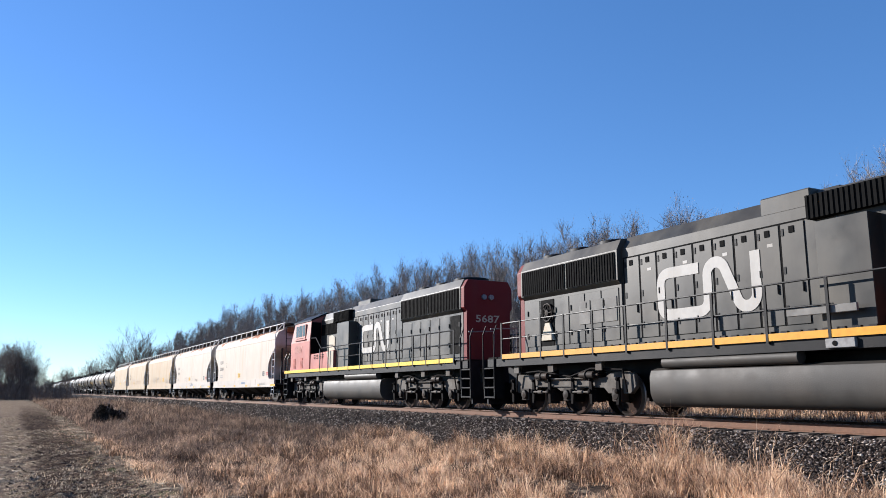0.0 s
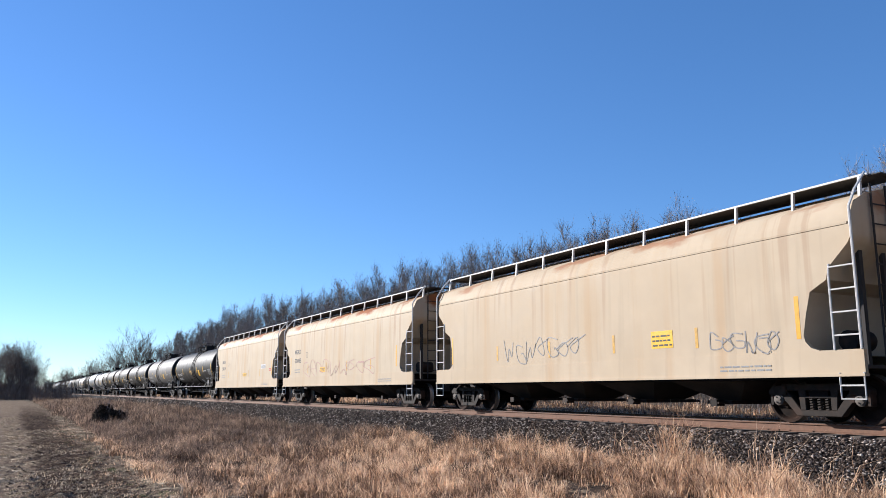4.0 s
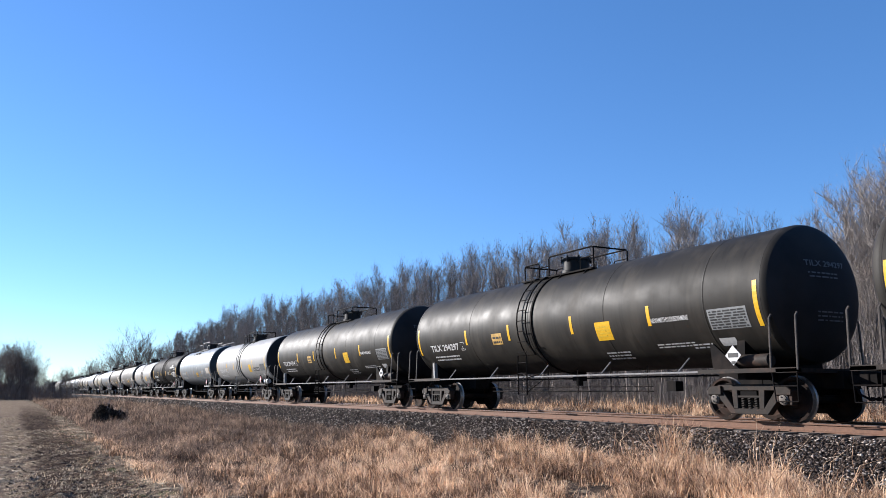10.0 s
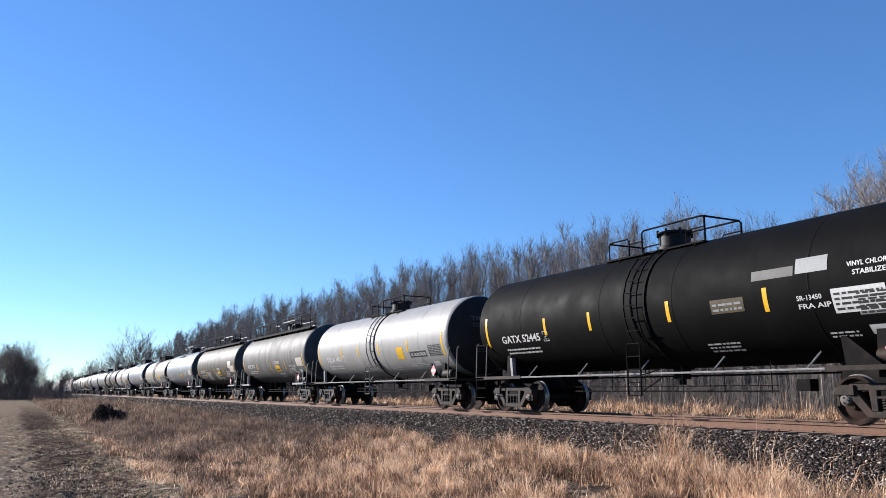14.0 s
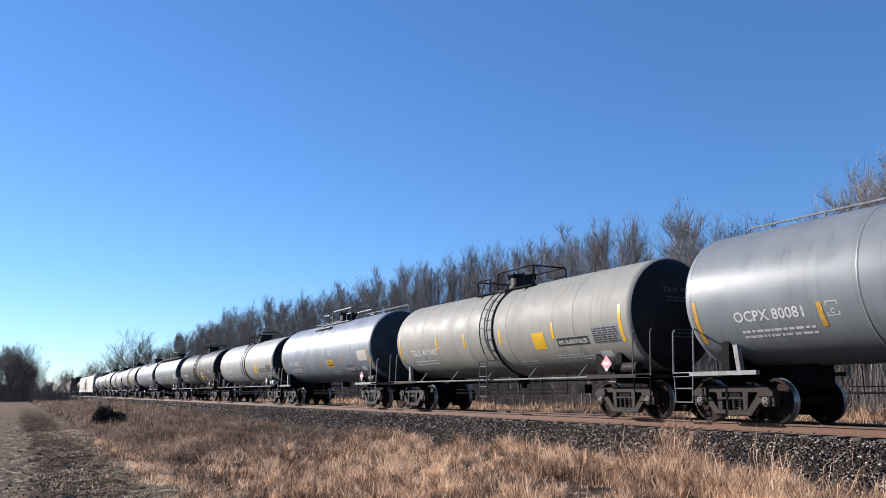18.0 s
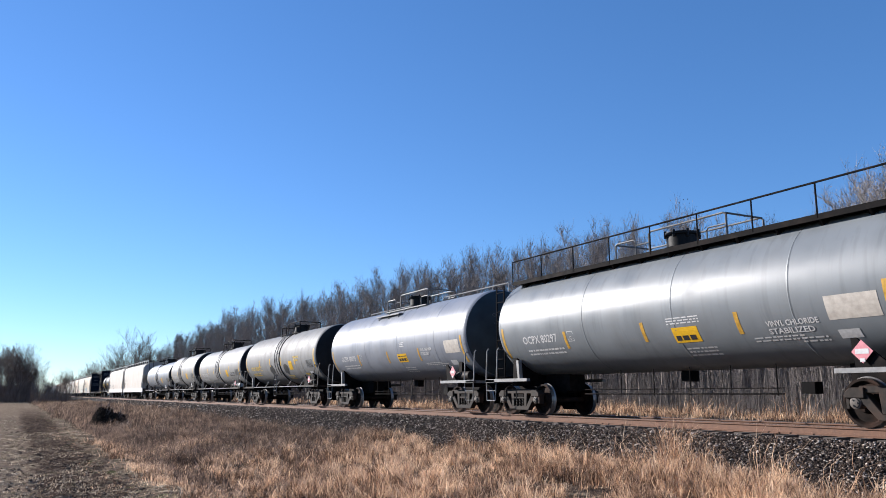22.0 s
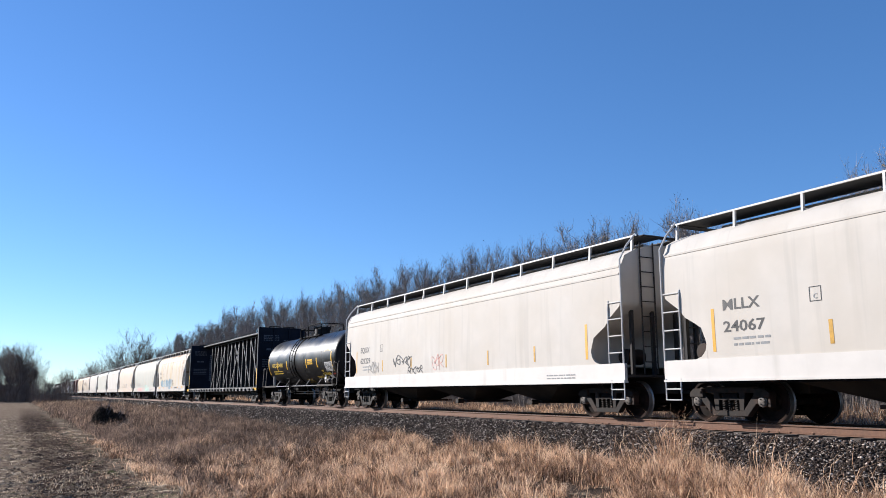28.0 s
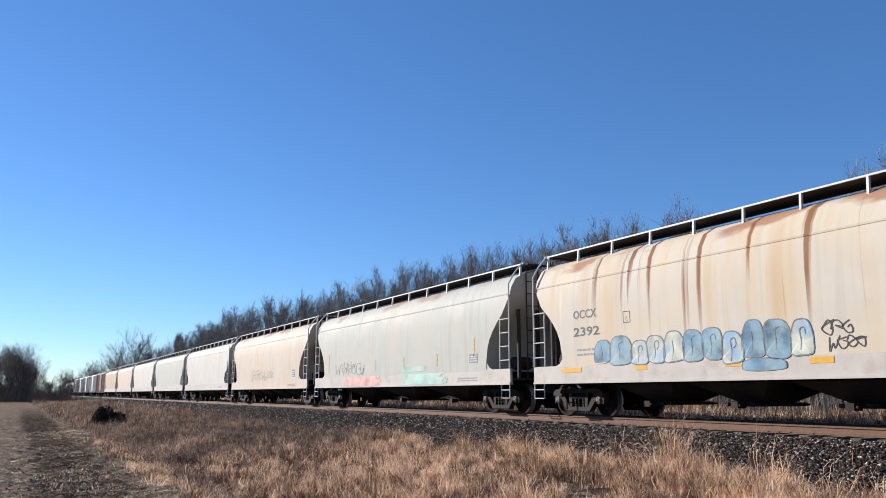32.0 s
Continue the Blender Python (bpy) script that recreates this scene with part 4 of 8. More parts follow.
LOCO_RED_FADED = surface("loco_red_faded", (0.34, 0.105, 0.08), 0.5, grain=(1.5, 0.06), streak=((0.36, 0.1, 0.08), 1.5, 0.66, 0.1, 0.4))
LOCO_CREAM = surface("loco_cream", (0.372, 0.3224, 0.2356), 0.5, grain=(1.5, 0.08), patch=((0.40, 0.24, 0.13), 2.5, 0.66, 0.06, 0.6))
LOCO_TANK = surface("loco_tank", (0.044, 0.041, 0.037), 0.55, spec=0.15, grain=(2.0, 0.12), streak=((0.07, 0.06, 0.05), 0.8, 0.55, 0.15, 0.6))
LOCO_TRUCK = surface("loco_truck", (0.115, 0.105, 0.093), 0.7, spec=0.1, grain=(5, 0.25), patch=(DIRT, 2.0, 0.5, 0.15, 0.8))
LOCO_LEMON = surface("loco_lemon", (0.60, 0.40, 0.010), 0.5, grain=(10, 0.08), streak=((0.3, 0.2, 0.03), 1.5, 0.68, 0.1, 0.5))
LOCO_YELLOW = surface("loco_yellow", (0.50, 0.235, 0.010), 0.5, grain=(10, 0.08), streak=((0.3, 0.2, 0.03), 1.5, 0.68, 0.1, 0.5))
LOCO_NUM = surface("loco_number", (0.37, 0.145, 0.11), 0.55, grain=(6, 0.2))
LOCO_WHITE = surface("loco_white", (0.33, 0.315, 0.29), 0.55, grain=(3, 0.1), streak=((0.2, 0.18, 0.15), 2.0, 0.62, 0.1, 0.5))
LOCO_DUST = surface("loco_dust", (0.17, 0.163, 0.15), 0.7, grain=(3, 0.2), spec=0.1)
LOCO_PINK = surface("loco_pink", (0.40, 0.20, 0.16), 0.55, grain=(4, 0.1))
LOCO_GLASS = surface("loco_glass", (0.07, 0.085, 0.08), 0.12, grain=(3, 0.2), bump=None, rough_var=0.03)
HOOD = 0.86


def loco_truck(car, y):
    bm = bmnew()
    box(bm, -0.45, 0.45, y - 2.3, y + 2.3, 0.55, 0.95)
    box(bm, -1.0, 1.0, y - 0.3, y + 0.3, 0.62, 1.05)
    tr = part("truck", bm, M["steel_dark"], car, "three-axle locomotive truck", bevel=0.02)
    for s in (-1, 1):
        edge = [(-2.75, 0.74), (-2.55, 0.56), (-1.66, 0.56), (-1.52, 0.74), (-0.55, 0.74), (-0.42, 0.62), (0.42, 0.62), (0.55, 0.74), (1.52, 0.74), (1.66, 0.56), (2.55, 0.56), (2.75, 0.74),
                (2.70, 1.04), (2.5, 1.12), (1.8, 1.10), (1.56, 0.96), (-1.56, 0.96), (-1.8, 1.10), (-2.5, 1.12), (-2.70, 1.04)]
        bm = bmnew()
        prism(bm, [(y + a, z) for a, z in edge], 0, s * 0.98, s * 1.12)
        frame_side = part("side_frame", bm, LOCO_TRUCK, tr, "pale dusty cast frame", bevel=0.02)
        bm = bmnew()
        box(bm, s * 0.96, s * 1.20, y - 1.5, y + 1.5, 0.955, 0.985)
        box(bm, s * 1.10, s * 1.17, y - 1.45, y + 1.45, 0.75, 0.785)
        part("flange", bm, LOCO_TRUCK, frame_side)
        for k in (-2.08, 0, 2.08):
            bm = bmnew()
            box(bm, s * 0.95, s * 1.18, y + k - 0.19, y + k + 0.19, 0.36, 0.70)
            turned(bm, [(s * 1.16, 0.02), (s * 1.16, 0.14), (s * 1.25, 0.13), (s * 1.27, 0.02)], 14, "x", (0, y + k, 0.53))
            part("axle_box", bm, M["truck_iron"], tr, "", bevel=0.012)
            for q in (-1, 1):
                bm = bmnew()
                a = y + k + q * 0.60
                prism(bm, [(a - 0.05, 0.98), (a + 0.05, 0.98), (a + 0.07, 0.62), (a - q * 0.02 + 0.05, 0.28), (a - q * 0.02 - 0.05, 0.28), (a - 0.07, 0.62)], 0, s * 1.18, s * 1.24)
                prism(bm, [(a - q * 0.02, 0.34), (a - q * 0.10, 0.36), (a - q * 0.07, 0.66), (a, 0.68)], 0, s * 0.78, s * 1.18)
                turned(bm, [(s * 1.22, 0.02), (s * 1.22, 0.06), (s * 1.30, 0.06), (s * 1.31, 0.02)], 10, "x", (0, a, 0.62))
                turned(bm, [(s * 1.22, 0.02), (s * 1.22, 0.045), (s * 1.28, 0.045), (s * 1.29, 0.02)], 10, "x", (0, a, 0.93))
                part("brake_hanger", bm, M["steel_dark"], tr, "", bevel=0.008)
        for k in (-1.04, 1.04):
            bm = bmnew()
            c = y + k
            turned(bm, [(c - 0.34, 0.02), (c - 0.33, 0.09), (c - 0.10, 0.095), (c - 0.09, 0.125), (c - 0.04, 0.125), (c - 0.03, 0.10), (c + 0.24, 0.10), (c + 0.25, 0.04), (c + 0.40, 0.035), (c + 0.42, 0.01)], 14, "y", (s * 1.24, 0, 1.05))
            part("brake_cylinder", bm, M["truck_iron"], tr, "", 30)
            bm = bmnew()
            rod(bm, (s * 1.26, c - 0.44, 0.60), (s * 1.26, c + 0.44, 0.60), 0.03)
            turned(bm, [(c - 0.12, 0.01), (c - 0.11, 0.055), (c + 0.11, 0.055), (c + 0.12, 0.01)], 10, "y", (s * 1.26, 0, 0.60))
            part("slack_rod", bm, LOCO_TRUCK, tr)
            bm = bmnew()
            pts = [(s * 1.06 + 0.11 * math.cos(i * 0.8), c + 0.32 + 0.11 * math.sin(i * 0.8), 0.99 + 0.24 * i / 32) for i in range(33)]
            rods(bm, pts, 0.024, 5)
            part("spring", bm, M["steel_dark"], tr)
        for k in (-2.2, -0.25, 2.1):
            bm = bmnew()
            box(bm, s * 1.36, s * 1.40, y + k - 0.14, y + k + 0.14, 1.16, 1.42)
            box(bm, s * 1.20, s * 1.38, y + k - 0.02, y + k + 0.02, 1.2, 1.42)
            part("jacking_bracket", bm, LOCO_TRUCK, car)
        bm = bmnew()
        rods(bm, [(s * 1.2, y - 2.5, 0.6), (s * 1.24, y - 2.4, 1.15), (s * 1.27, y - 1.2, 1.20), (s * 1.22, y + 0.2, 1.02), (s * 1.27, y + 1.2, 1.22), (s * 1.24, y + 2.4, 1.16), (s * 1.2, y + 2.5, 0.6)], 0.025, 6)
        part("sand_hose", bm, M["steel_dark"], tr)
    for k in (-2.08, 0, 2.08):
        w = piece("wheelset", kept("loco_wheel", lambda: wheelset_mesh(0.53, 0.95)), tr, "pair of steel wheels on an axle", pose(0, y + k, 0.53))
        WHEELS.append((w, (0, y + k, 0.53), 0.53, car))


def ribbon(bm, pts, w, place):
    """A flat band of width w along a path in (along, up)."""
    left, right = [], []
    n = len(pts)
    for i, p in enumerate(pts):
        a, b = Vector(pts[max(0, i - 1)]), Vector(pts[min(n - 1, i + 1)])
        d = (b - a).normalized()
        q = Vector((-d.y, d.x)) * (w / 2)
        left.append(bm.verts.new(place(p[0] + q.x, p[1] + q.y)))
        right.append(bm.verts.new(place(p[0] - q.x, p[1] - q.y)))
    for i in range(n - 1):
        bm.faces.new((left[i], left[i + 1], right[i + 1], right[i]))


def rounded(corners, r=0.2, steps=6):
    out = [corners[0]]
    for p, c, q in zip(corners, corners[1:], corners[2:]):
        p, c, q = Vector(p), Vector(c), Vector(q)
        a, b = c + (p - c).normalized() * r, c + (q - c).normalized() * r
        for i in range(steps + 1):
            k = i / steps
            out.append(tuple(a * (1 - k) ** 2 + c * 2 * k * (1 - k) + b * k * k))
    out.append(corners[-1])
    return out


def locomotive(s0, s1, cab_far, label):
    """Built with the hood end at -L/2 and the cab at +L/2; turned round when the cab leads."""
    car, L = car_at("locomotive", s0, s1, label, "locomotive")
    if not cab_far:
        car.rotation_euler = (0, 0, math.pi)
    o = -L / 2          # distances below run from the hood end's coupler
    steel = M["steel_dark"]
    # frame and yellow sill
    bm = bmnew()
    box(bm, -1.48, 1.48, o + 0.65, o + 21.35, 1.38, 1.62)
    box(bm, -0.6, 0.6, o + 0.5, o + 21.5, 0.85, 1.4)
    part("frame", bm, M["black_paint"], car, "black steel underframe")
    for s in (-1, 1):
        bm = bmnew()
        box(bm, s * 1.485, s * 1.53, o + 1.55, o + 21.3, 1.60, 1.745)
        part("sill_stripe", bm, LOCO_LEMON if cab_far else LOCO_YELLOW, car, "yellow sill stripe")
    bm = bmnew()
    box(bm, -1.45, 1.45, o + 0.65, o + 21.3, 1.63, 1.68)
    part("walkway", bm, steel, car)
    # long hood with chamfered roof
    sec = [(-HOOD, 1.68), (-HOOD, 4.32), (-0.62, 4.66), (0.62, 4.66), (HOOD, 4.32), (HOOD, 1.68)]
    bm = bmnew()
    prism(bm, sec, 1, o + 7.0, o + 13.25)
    part("engine_hood", bm, LOCO_GREY, car, "dark grey engine hood", bevel=0.006)
    sec2 = [(-HOOD - 0.04, 1.68), (-HOOD - 0.04, 3.40), (-1.02, 3.50), (-1.02, 4.30), (-0.86, 4.60), (0.86, 4.60), (1.02, 4.30), (1.02, 3.50), (HOOD + 0.04, 3.40), (HOOD + 0.04, 1.68)]
    bm = bmnew()
    prism(bm, sec2, 1, o + 1.95, o + 7.0)
    part("radiator_hood", bm, LOCO_GREY, car, "flared radiator hood", bevel=0.005)
    bm = bmnew()
    prism(bm, [(-HOOD - 0.03, 1.68), (-HOOD - 0.03, 3.45), (-1.0, 3.55), (-1.0, 4.28), (-0.84, 4.56), (0.84, 4.56), (1.0, 4.28), (1.0, 3.55), (HOOD + 0.03, 3.45), (HOOD + 0.03, 1.68)], 1, o + 1.70, o + 1.95)
    part("hood_end", bm, LOCO_RED, car, "red hood end", bevel=0.015)
    for s in (-1, 1):
        for a, b in ((2.05, 4.45), (4.55, 6.9)):
            bm = bmnew()
            box(bm, s * 1.03, s * 1.045, o + a, o + b, 3.52, 4.26)
            gr = part("radiator_grille", bm, M["shadow_gap"], car, "black radiator intake grille")
            bm = bmnew()
            n = int((b - a) / 0.12)
            for i in range(n):
                y = o + a + (i + 0.5) * (b - a) / n
                box(bm, s * 1.045, s * 1.062, y - 0.006, y + 0.006, 3.54, 4.24)
            part("grille_bar", bm, M["shadow_gap"], gr)
        # doors
        edges = [7.08 + 0.61 * i for i in range(10)]
        for i in range(9):
            bm = bmnew()
            box(bm, s * HOOD, s * (HOOD + 0.022), o + edges[i] + 0.03, o + edges[i + 1] - 0.02, 1.95, 4.05)
            dr = part("hood_door", bm, LOCO_GREY, car, "", bevel=0.008)
            bm = bmnew()
            for z in (2.2, 3.0, 3.8):
                box(bm, s * (HOOD + 0.02), s * (HOOD + 0.034), o + edges[i] + 0.05, o + edges[i] + 0.10, z, z + 0.15)
            rod(bm, (s * (HOOD + 0.04), o + edges[i + 1] - 0.12, 2.6), (s * (HOOD + 0.04), o + edges[i + 1] - 0.12, 2.8), 0.016)
            part("hinge", bm, M["black_paint"], dr)
            bm = bmnew()
            m = o + (edges[i] + edges[i + 1]) / 2
            box(bm, s * (HOOD + 0.02), s * (HOOD + 0.036), m - 0.07, m + 0.05, 3.84, 3.98)
            part("latch", bm, M["shadow_gap"], dr)
            if i % 2:
                bm = bmnew()
                decal_rect(bm, m + 0.12, m - 0.02, 3.62, 3.69, on_wall(s * (HOOD + 0.0245)))
                part("warning_label", bm, LOCO_WHITE, dr)
            bm = bmnew()
            box(bm, s * HOOD, s * (HOOD + 0.012), o + edges[i] - 0.018, o + edges[i] + 0.028, 1.95, 4.05)
            part("door_seam", bm, M["shadow_gap"], car)
        bm = bmnew()
        box(bm, s * HOOD, s * (HOOD + 0.012), o + 7.05, o + 13.0, 4.06, 4.085)
        part("hood_seam", bm, M["shadow_gap"], car)
        for i in range(6):
            a = 2.1 + 0.80 * i
            bm = bmnew()
            box(bm, s * (HOOD + 0.04), s * (HOOD + 0.058), o + a + 0.03, o + a + 0.77, 1.95, 3.32)
            dr = part("hood_door", bm, M["shadow_gap"] if i == (0 if cab_far else 1) else LOCO_GREY, car, "", bevel=0.006)
            bm = bmnew()
            for z in (2.2, 2.9):
                box(bm, s * (HOOD + 0.055), s * (HOOD + 0.085), o + a + 0.05, o + a + 0.11, z, z + 0.15)
            part("hinge", bm, M["black_paint"], dr)
        if not cab_far:
            x, c = s * (HOOD + 0.11), o + 3.38
            bm = bmnew()
            rods(bm, [(x, c + 0.26 * math.cos(q * math.pi / 12), 2.92 + 0.26 * math.sin(q * math.pi / 12)) for q in range(25)], 0.03, 6)
            for q in range(5):
                rod(bm, (x, c, 2.92), (x, c + 0.26 * math.cos(q * 1.257), 2.92 + 0.26 * math.sin(q * 1.257)), 0.022)
            turned(bm, [(x - 0.05, 0.01), (x - 0.05, 0.09), (x + 0.03, 0.09), (x + 0.04, 0.01)], 12, "x", (0, c, 2.92))
            rod(bm, (s * HOOD, c, 2.92), (x, c, 2.92), 0.04)
            part("brake_wheel", bm, M["truck_iron"], car, "spoked hand brake wheel in an open door")
            bm = bmnew()
            prism(bm, [(c - 0.12, 2.62), (c + 0.12, 2.62), (c + 0.38, 2.10), (c - 0.38, 2.10)], 0, s * (HOOD + 0.055), s * (HOOD + 0.12))
            part("chain_guard", bm, LOCO_CREAM, car, "dusty beige chain guard", bevel=0.01)
        for i in range(0 if cab_far else 3):
            bm = bmnew()
            box(bm, s * (HOOD + 0.055), s * (HOOD + 0.075), o + 5.02 + 0.62 * i, o + 5.56 + 0.62 * i, 2.45, 3.1)
            part("dusty_panel", bm, LOCO_DUST, car, "pale dusty panel", bevel=0.006)
        # band emblem on the hood side, one bent stroke
        bm = bmnew()
        P = on_wall(s * (HOOD + 0.034))
        k = s * -1
        mid = o + 9.93

        path = rounded([(0.25, 3.46), (1.50, 3.46), (1.50, 2.44), (0.0, 2.44), (0.0, 3.25)], 0.30)
        path += [(-(0.27 + 0.27 * math.cos(radians(q))), 3.25 + 0.27 * math.sin(radians(q))) for q in range(168, 23, -12)]
        path += [(-(1.10 + 0.27 * math.cos(radians(q))), 2.71 + 0.27 * math.sin(radians(q))) for q in range(204, 361, 12)] + [(-1.37, 3.62)]
        ribbon(bm, [(mid + k * a, u) for a, u in path], 0.26, P)
        part("emblem", bm, LOCO_WHITE, car, "white bent-stroke emblem")
        # cabinets behind the cab
        bm = bmnew()
        ca, cb = (12.1, 13.65) if cab_far else (13.1, 14.2)
        box(bm, s * 0.6, s * 1.30, o + ca, o + cb, 1.68, 3.86)
        part("equipment_cabinet", bm, LOCO_GREY, car, "tall grey equipment cabinet", bevel=0.008)
        bm = bmnew()
        low = 13.66 if cab_far else 14.6
        prism(bm, [(o + low, 1.72), (o + 17.1, 1.72), (o + 17.1, 2.50), (o + low, 2.58)], 0, s * 1.07, s * 1.44)
        part("side_cabinet", bm, LOCO_RED_FADED, car, "faded red low cabinet with louvres", bevel=0.015)
        bm = bmnew()
        prism(bm, [(o + low + 0.02, 1.74), (o + low + 0.5, 1.74), (o + low + 1.0, 2.53), (o + low + 0.02, 2.56)], 0, s * 1.442, s * 1.448)
        part("stripe", bm, LOCO_CREAM, car, "cream diagonal stripe")
        bm = bmnew()
        for y in (15.1, 15.5, 15.9, 16.3):
            for z in (2.25, 2.33, 2.41):
                box(bm, s * 1.45, s * 1.465, o + y, o + y + 0.2, z, z + 0.03)
        part("louvre", bm, M["shadow_gap"], car)
        bm = bmnew()
        prism(bm, [(o + 14.92, 2.60), (o + 15.75, 2.60), (o + 15.75, 3.36), (o + 15.35, 3.42), (o + 14.92, 3.30)], 0, s * 0.905, s * 0.93)
        part("door_panel", bm, LOCO_CREAM, car, "cream door panel behind the cab")
        # fuel tank and air tank
        bm = bmnew()
        turned(bm, [(o + 8.4, 0.02), (o + 8.42, 0.14), (o + 12.1, 0.14), (o + 12.12, 0.02)], 18, "y", (s * 1.33, 0, 1.28))
        part("air_reservoir", bm, LOCO_TANK, car, "long air reservoir", 30)
        # hand rails
        bm = bmnew()
        ys = [1.55, 2.6, 3.65, 4.75, 6.0, 7.3, 8.7, 10.1, 11.5, 12.9, 14.2, 15.4]
        for y in ys:
            box(bm, s * 1.50, s * 1.535, o + y - 0.03, o + y + 0.03, 1.55, 2.72)
        rods(bm, [(s * 1.5, o + 1.55, 2.70), (s * 1.5, o + 15.3, 2.74), (s * 1.5, o + 16.1, 3.3), (s * 1.45, o + 17.6, 3.36)], 0.022, 6)
        rods(bm, [(s * 1.5, o + 1.6, 2.22), (s * 1.5, o + 13.0, 2.22)], 0.018, 6)
        part("hand_rail", bm, M["black_paint"], car, "black walkway hand rail")
        bm = bmnew()
        for y in (0.75, 21.05):
            for k2 in range(4):
                box(bm, s * 1.15, s * 1.5, o + y - 0.28, o + y + 0.28, 0.42 + 0.3 * k2, 0.46 + 0.3 * k2)
            for q in (-0.3, 0.3):
                box(bm, s * 1.12, s * 1.5, o + y + q - 0.02, o + y + q + 0.02, 0.40, 1.62)
        part("step", bm, M["black_paint"], car, "corner steps")
        bm = bmnew()
        for y in (0.42, 1.08, 20.75, 21.35):
            rods(bm, [(s * 1.5, o + y, 0.7), (s * 1.52, o + y, 2.4), (s * 1.40, o + y, 2.7)], 0.022, 6)
        part("grab_rail", bm, M["black_paint"], car)
    bm = bmnew()
    side = [(1.12 + 0.33 * math.cos(radians(q)), 0.66 + 0.40 * math.sin(radians(q))) for q in range(-90, 1, 15)] + [(1.45, 0.95), (1.40, 1.10), (1.2, 1.16)]
    prism(bm, side + [(-x, z) for x, z in side[::-1]], 1, o + 8.0, o + 14.95)
    part("fuel_tank", bm, LOCO_TANK, car, "long grey fuel tank", 40)
    # roof gear
    for y in (2.6, 4.1, 5.6):
        bm = bmnew()
        turned(bm, [(4.58, 0.05), (4.58, 0.66), (4.74, 0.66), (4.76, 0.6), (4.76, 0.05)], 24, "z", (0, o + y + 0.3, 0))
        part("roof_fan", bm, M["black_paint"], car, "", 30)
    bm = bmnew()
    if cab_far:
        box(bm, -0.6, 0.6, o + 11.2, o + 12.7, 4.6, 4.86)
    else:
        box(bm, -HOOD, HOOD, o + 11.5, o + 12.74, 4.30, 4.70)
    part("exhaust_housing", bm, LOCO_GREY, car, "raised exhaust housing", bevel=0.03)
    bm = bmnew()
    for y in (8.3, 8.6, 9.0):
        turned(bm, [(4.64, 0.02), (4.64, 0.05), (4.76, 0.05), (4.78, 0.02)], 10, "z", (-0.5, o + y, 0))
    part("lifting_lug", bm, M["black_paint"], car)
    if not cab_far:
        for s in (-1, 1):
            for i in range(24):
                bm = bmnew()
                y = o + 7.0 + 0.31 * i
                box(bm, s * 1.38, s * 1.46, y, y + 0.15, 1.68, 1.79)
                part("cleat", bm, M["black_paint"], car)
            bm = bmnew()
            box(bm, s * 1.42, s * 1.48, o + 12.45, o + 13.95, 2.05, 2.20)
            part("step_board", bm, LOCO_DUST, car, "pale grey fold-down step board", bevel=0.01)
            bm = bmnew()
            box(bm, s * 1.46, s * 1.55, o + 13.3, o + 13.9, 1.40, 1.575)
            socket = part("socket_box", bm, M["light_steel"], car, "pale socket box under the sill", bevel=0.01)
            bm = bmnew()
            turned(bm, [(s * 1.545, 0.005), (s * 1.545, 0.05), (s * 1.56, 0.05), (s * 1.56, 0.005)], 14, "x", (0, o + 13.5, 1.485))
            part("socket", bm, M["shadow_gap"], socket)
    # inertial filter and blower section behind the cab
    bm = bmnew()
    prism(bm, [(-0.9, 1.68), (-0.9, 4.25), (-0.68, 4.62), (0.68, 4.62), (0.9, 4.25), (0.9, 1.68)], 1, o + 13.25, o + 17.05)
    part("blower_hood", bm, LOCO_GREY, car, "", bevel=0.02)
    for s in (-1, 1):
        for a, b, z0, z1, w in ((12.75, 14.87, 4.0, 4.48, 1.05), (14.6, 16.9, 3.48, 4.02, 0.945)):
            bm = bmnew()
            box(bm, s * 0.6, s * w, o + a, o + b, z0, z1)
            gr = part("intake_grille", bm, M["shadow_gap"], car)
            bm = bmnew()
            n = int((b - a) / 0.11)
            for i in range(n):
                y = o + a + (i + 0.5) * (b - a) / n
                box(bm, s * (w - 0.005), s * (w + 0.02), y - 0.012, y + 0.012, z0, z1)
            part("grille_bar", bm, M["shadow_gap"], gr)
    # cab and nose
    cab = [(-1.48, 1.70), (-1.50, 3.2), (-1.42, 4.25), (-0.62, 4.62), (0.62, 4.62), (1.42, 4.25), (1.50, 3.2), (1.48, 1.70)]
    bm = bmnew()
    loft(bm, [[(x, o + 17.1, z) for x, z in cab], [(x, o + 19.5, z) for x, z in cab], [(x * 0.98, o + 19.95 if z > 3.3 else o + 20.4, z) for x, z in cab]])
    part("cab", bm, LOCO_RED_FADED, car, "faded red wide cab", bevel=0.02)
    bm = bmnew()
    loft(bm, [[(-1.45, o + 20.3, 1.70), (-1.45, o + 20.3, 3.35), (1.45, o + 20.3, 3.35), (1.45, o + 20.3, 1.70)],
              [(-1.25, o + 21.2, 1.70), (-1.15, o + 20.95, 3.2), (1.15, o + 20.95, 3.2), (1.25, o + 21.2, 1.70)]])
    part("nose", bm, LOCO_RED_FADED, car, "faded red short nose", bevel=0.05)
    bm = bmnew()
    prism(bm, [(-1.46, 4.25), (-0.64, 4.63), (0.64, 4.63), (1.46, 4.25), (1.46, 4.31), (0.66, 4.70), (-0.66, 4.70), (-1.46, 4.31)], 1, o + 17.05, o + 20.0)
    part("cab_roof", bm, M["black_paint"], car, "black cab roof")
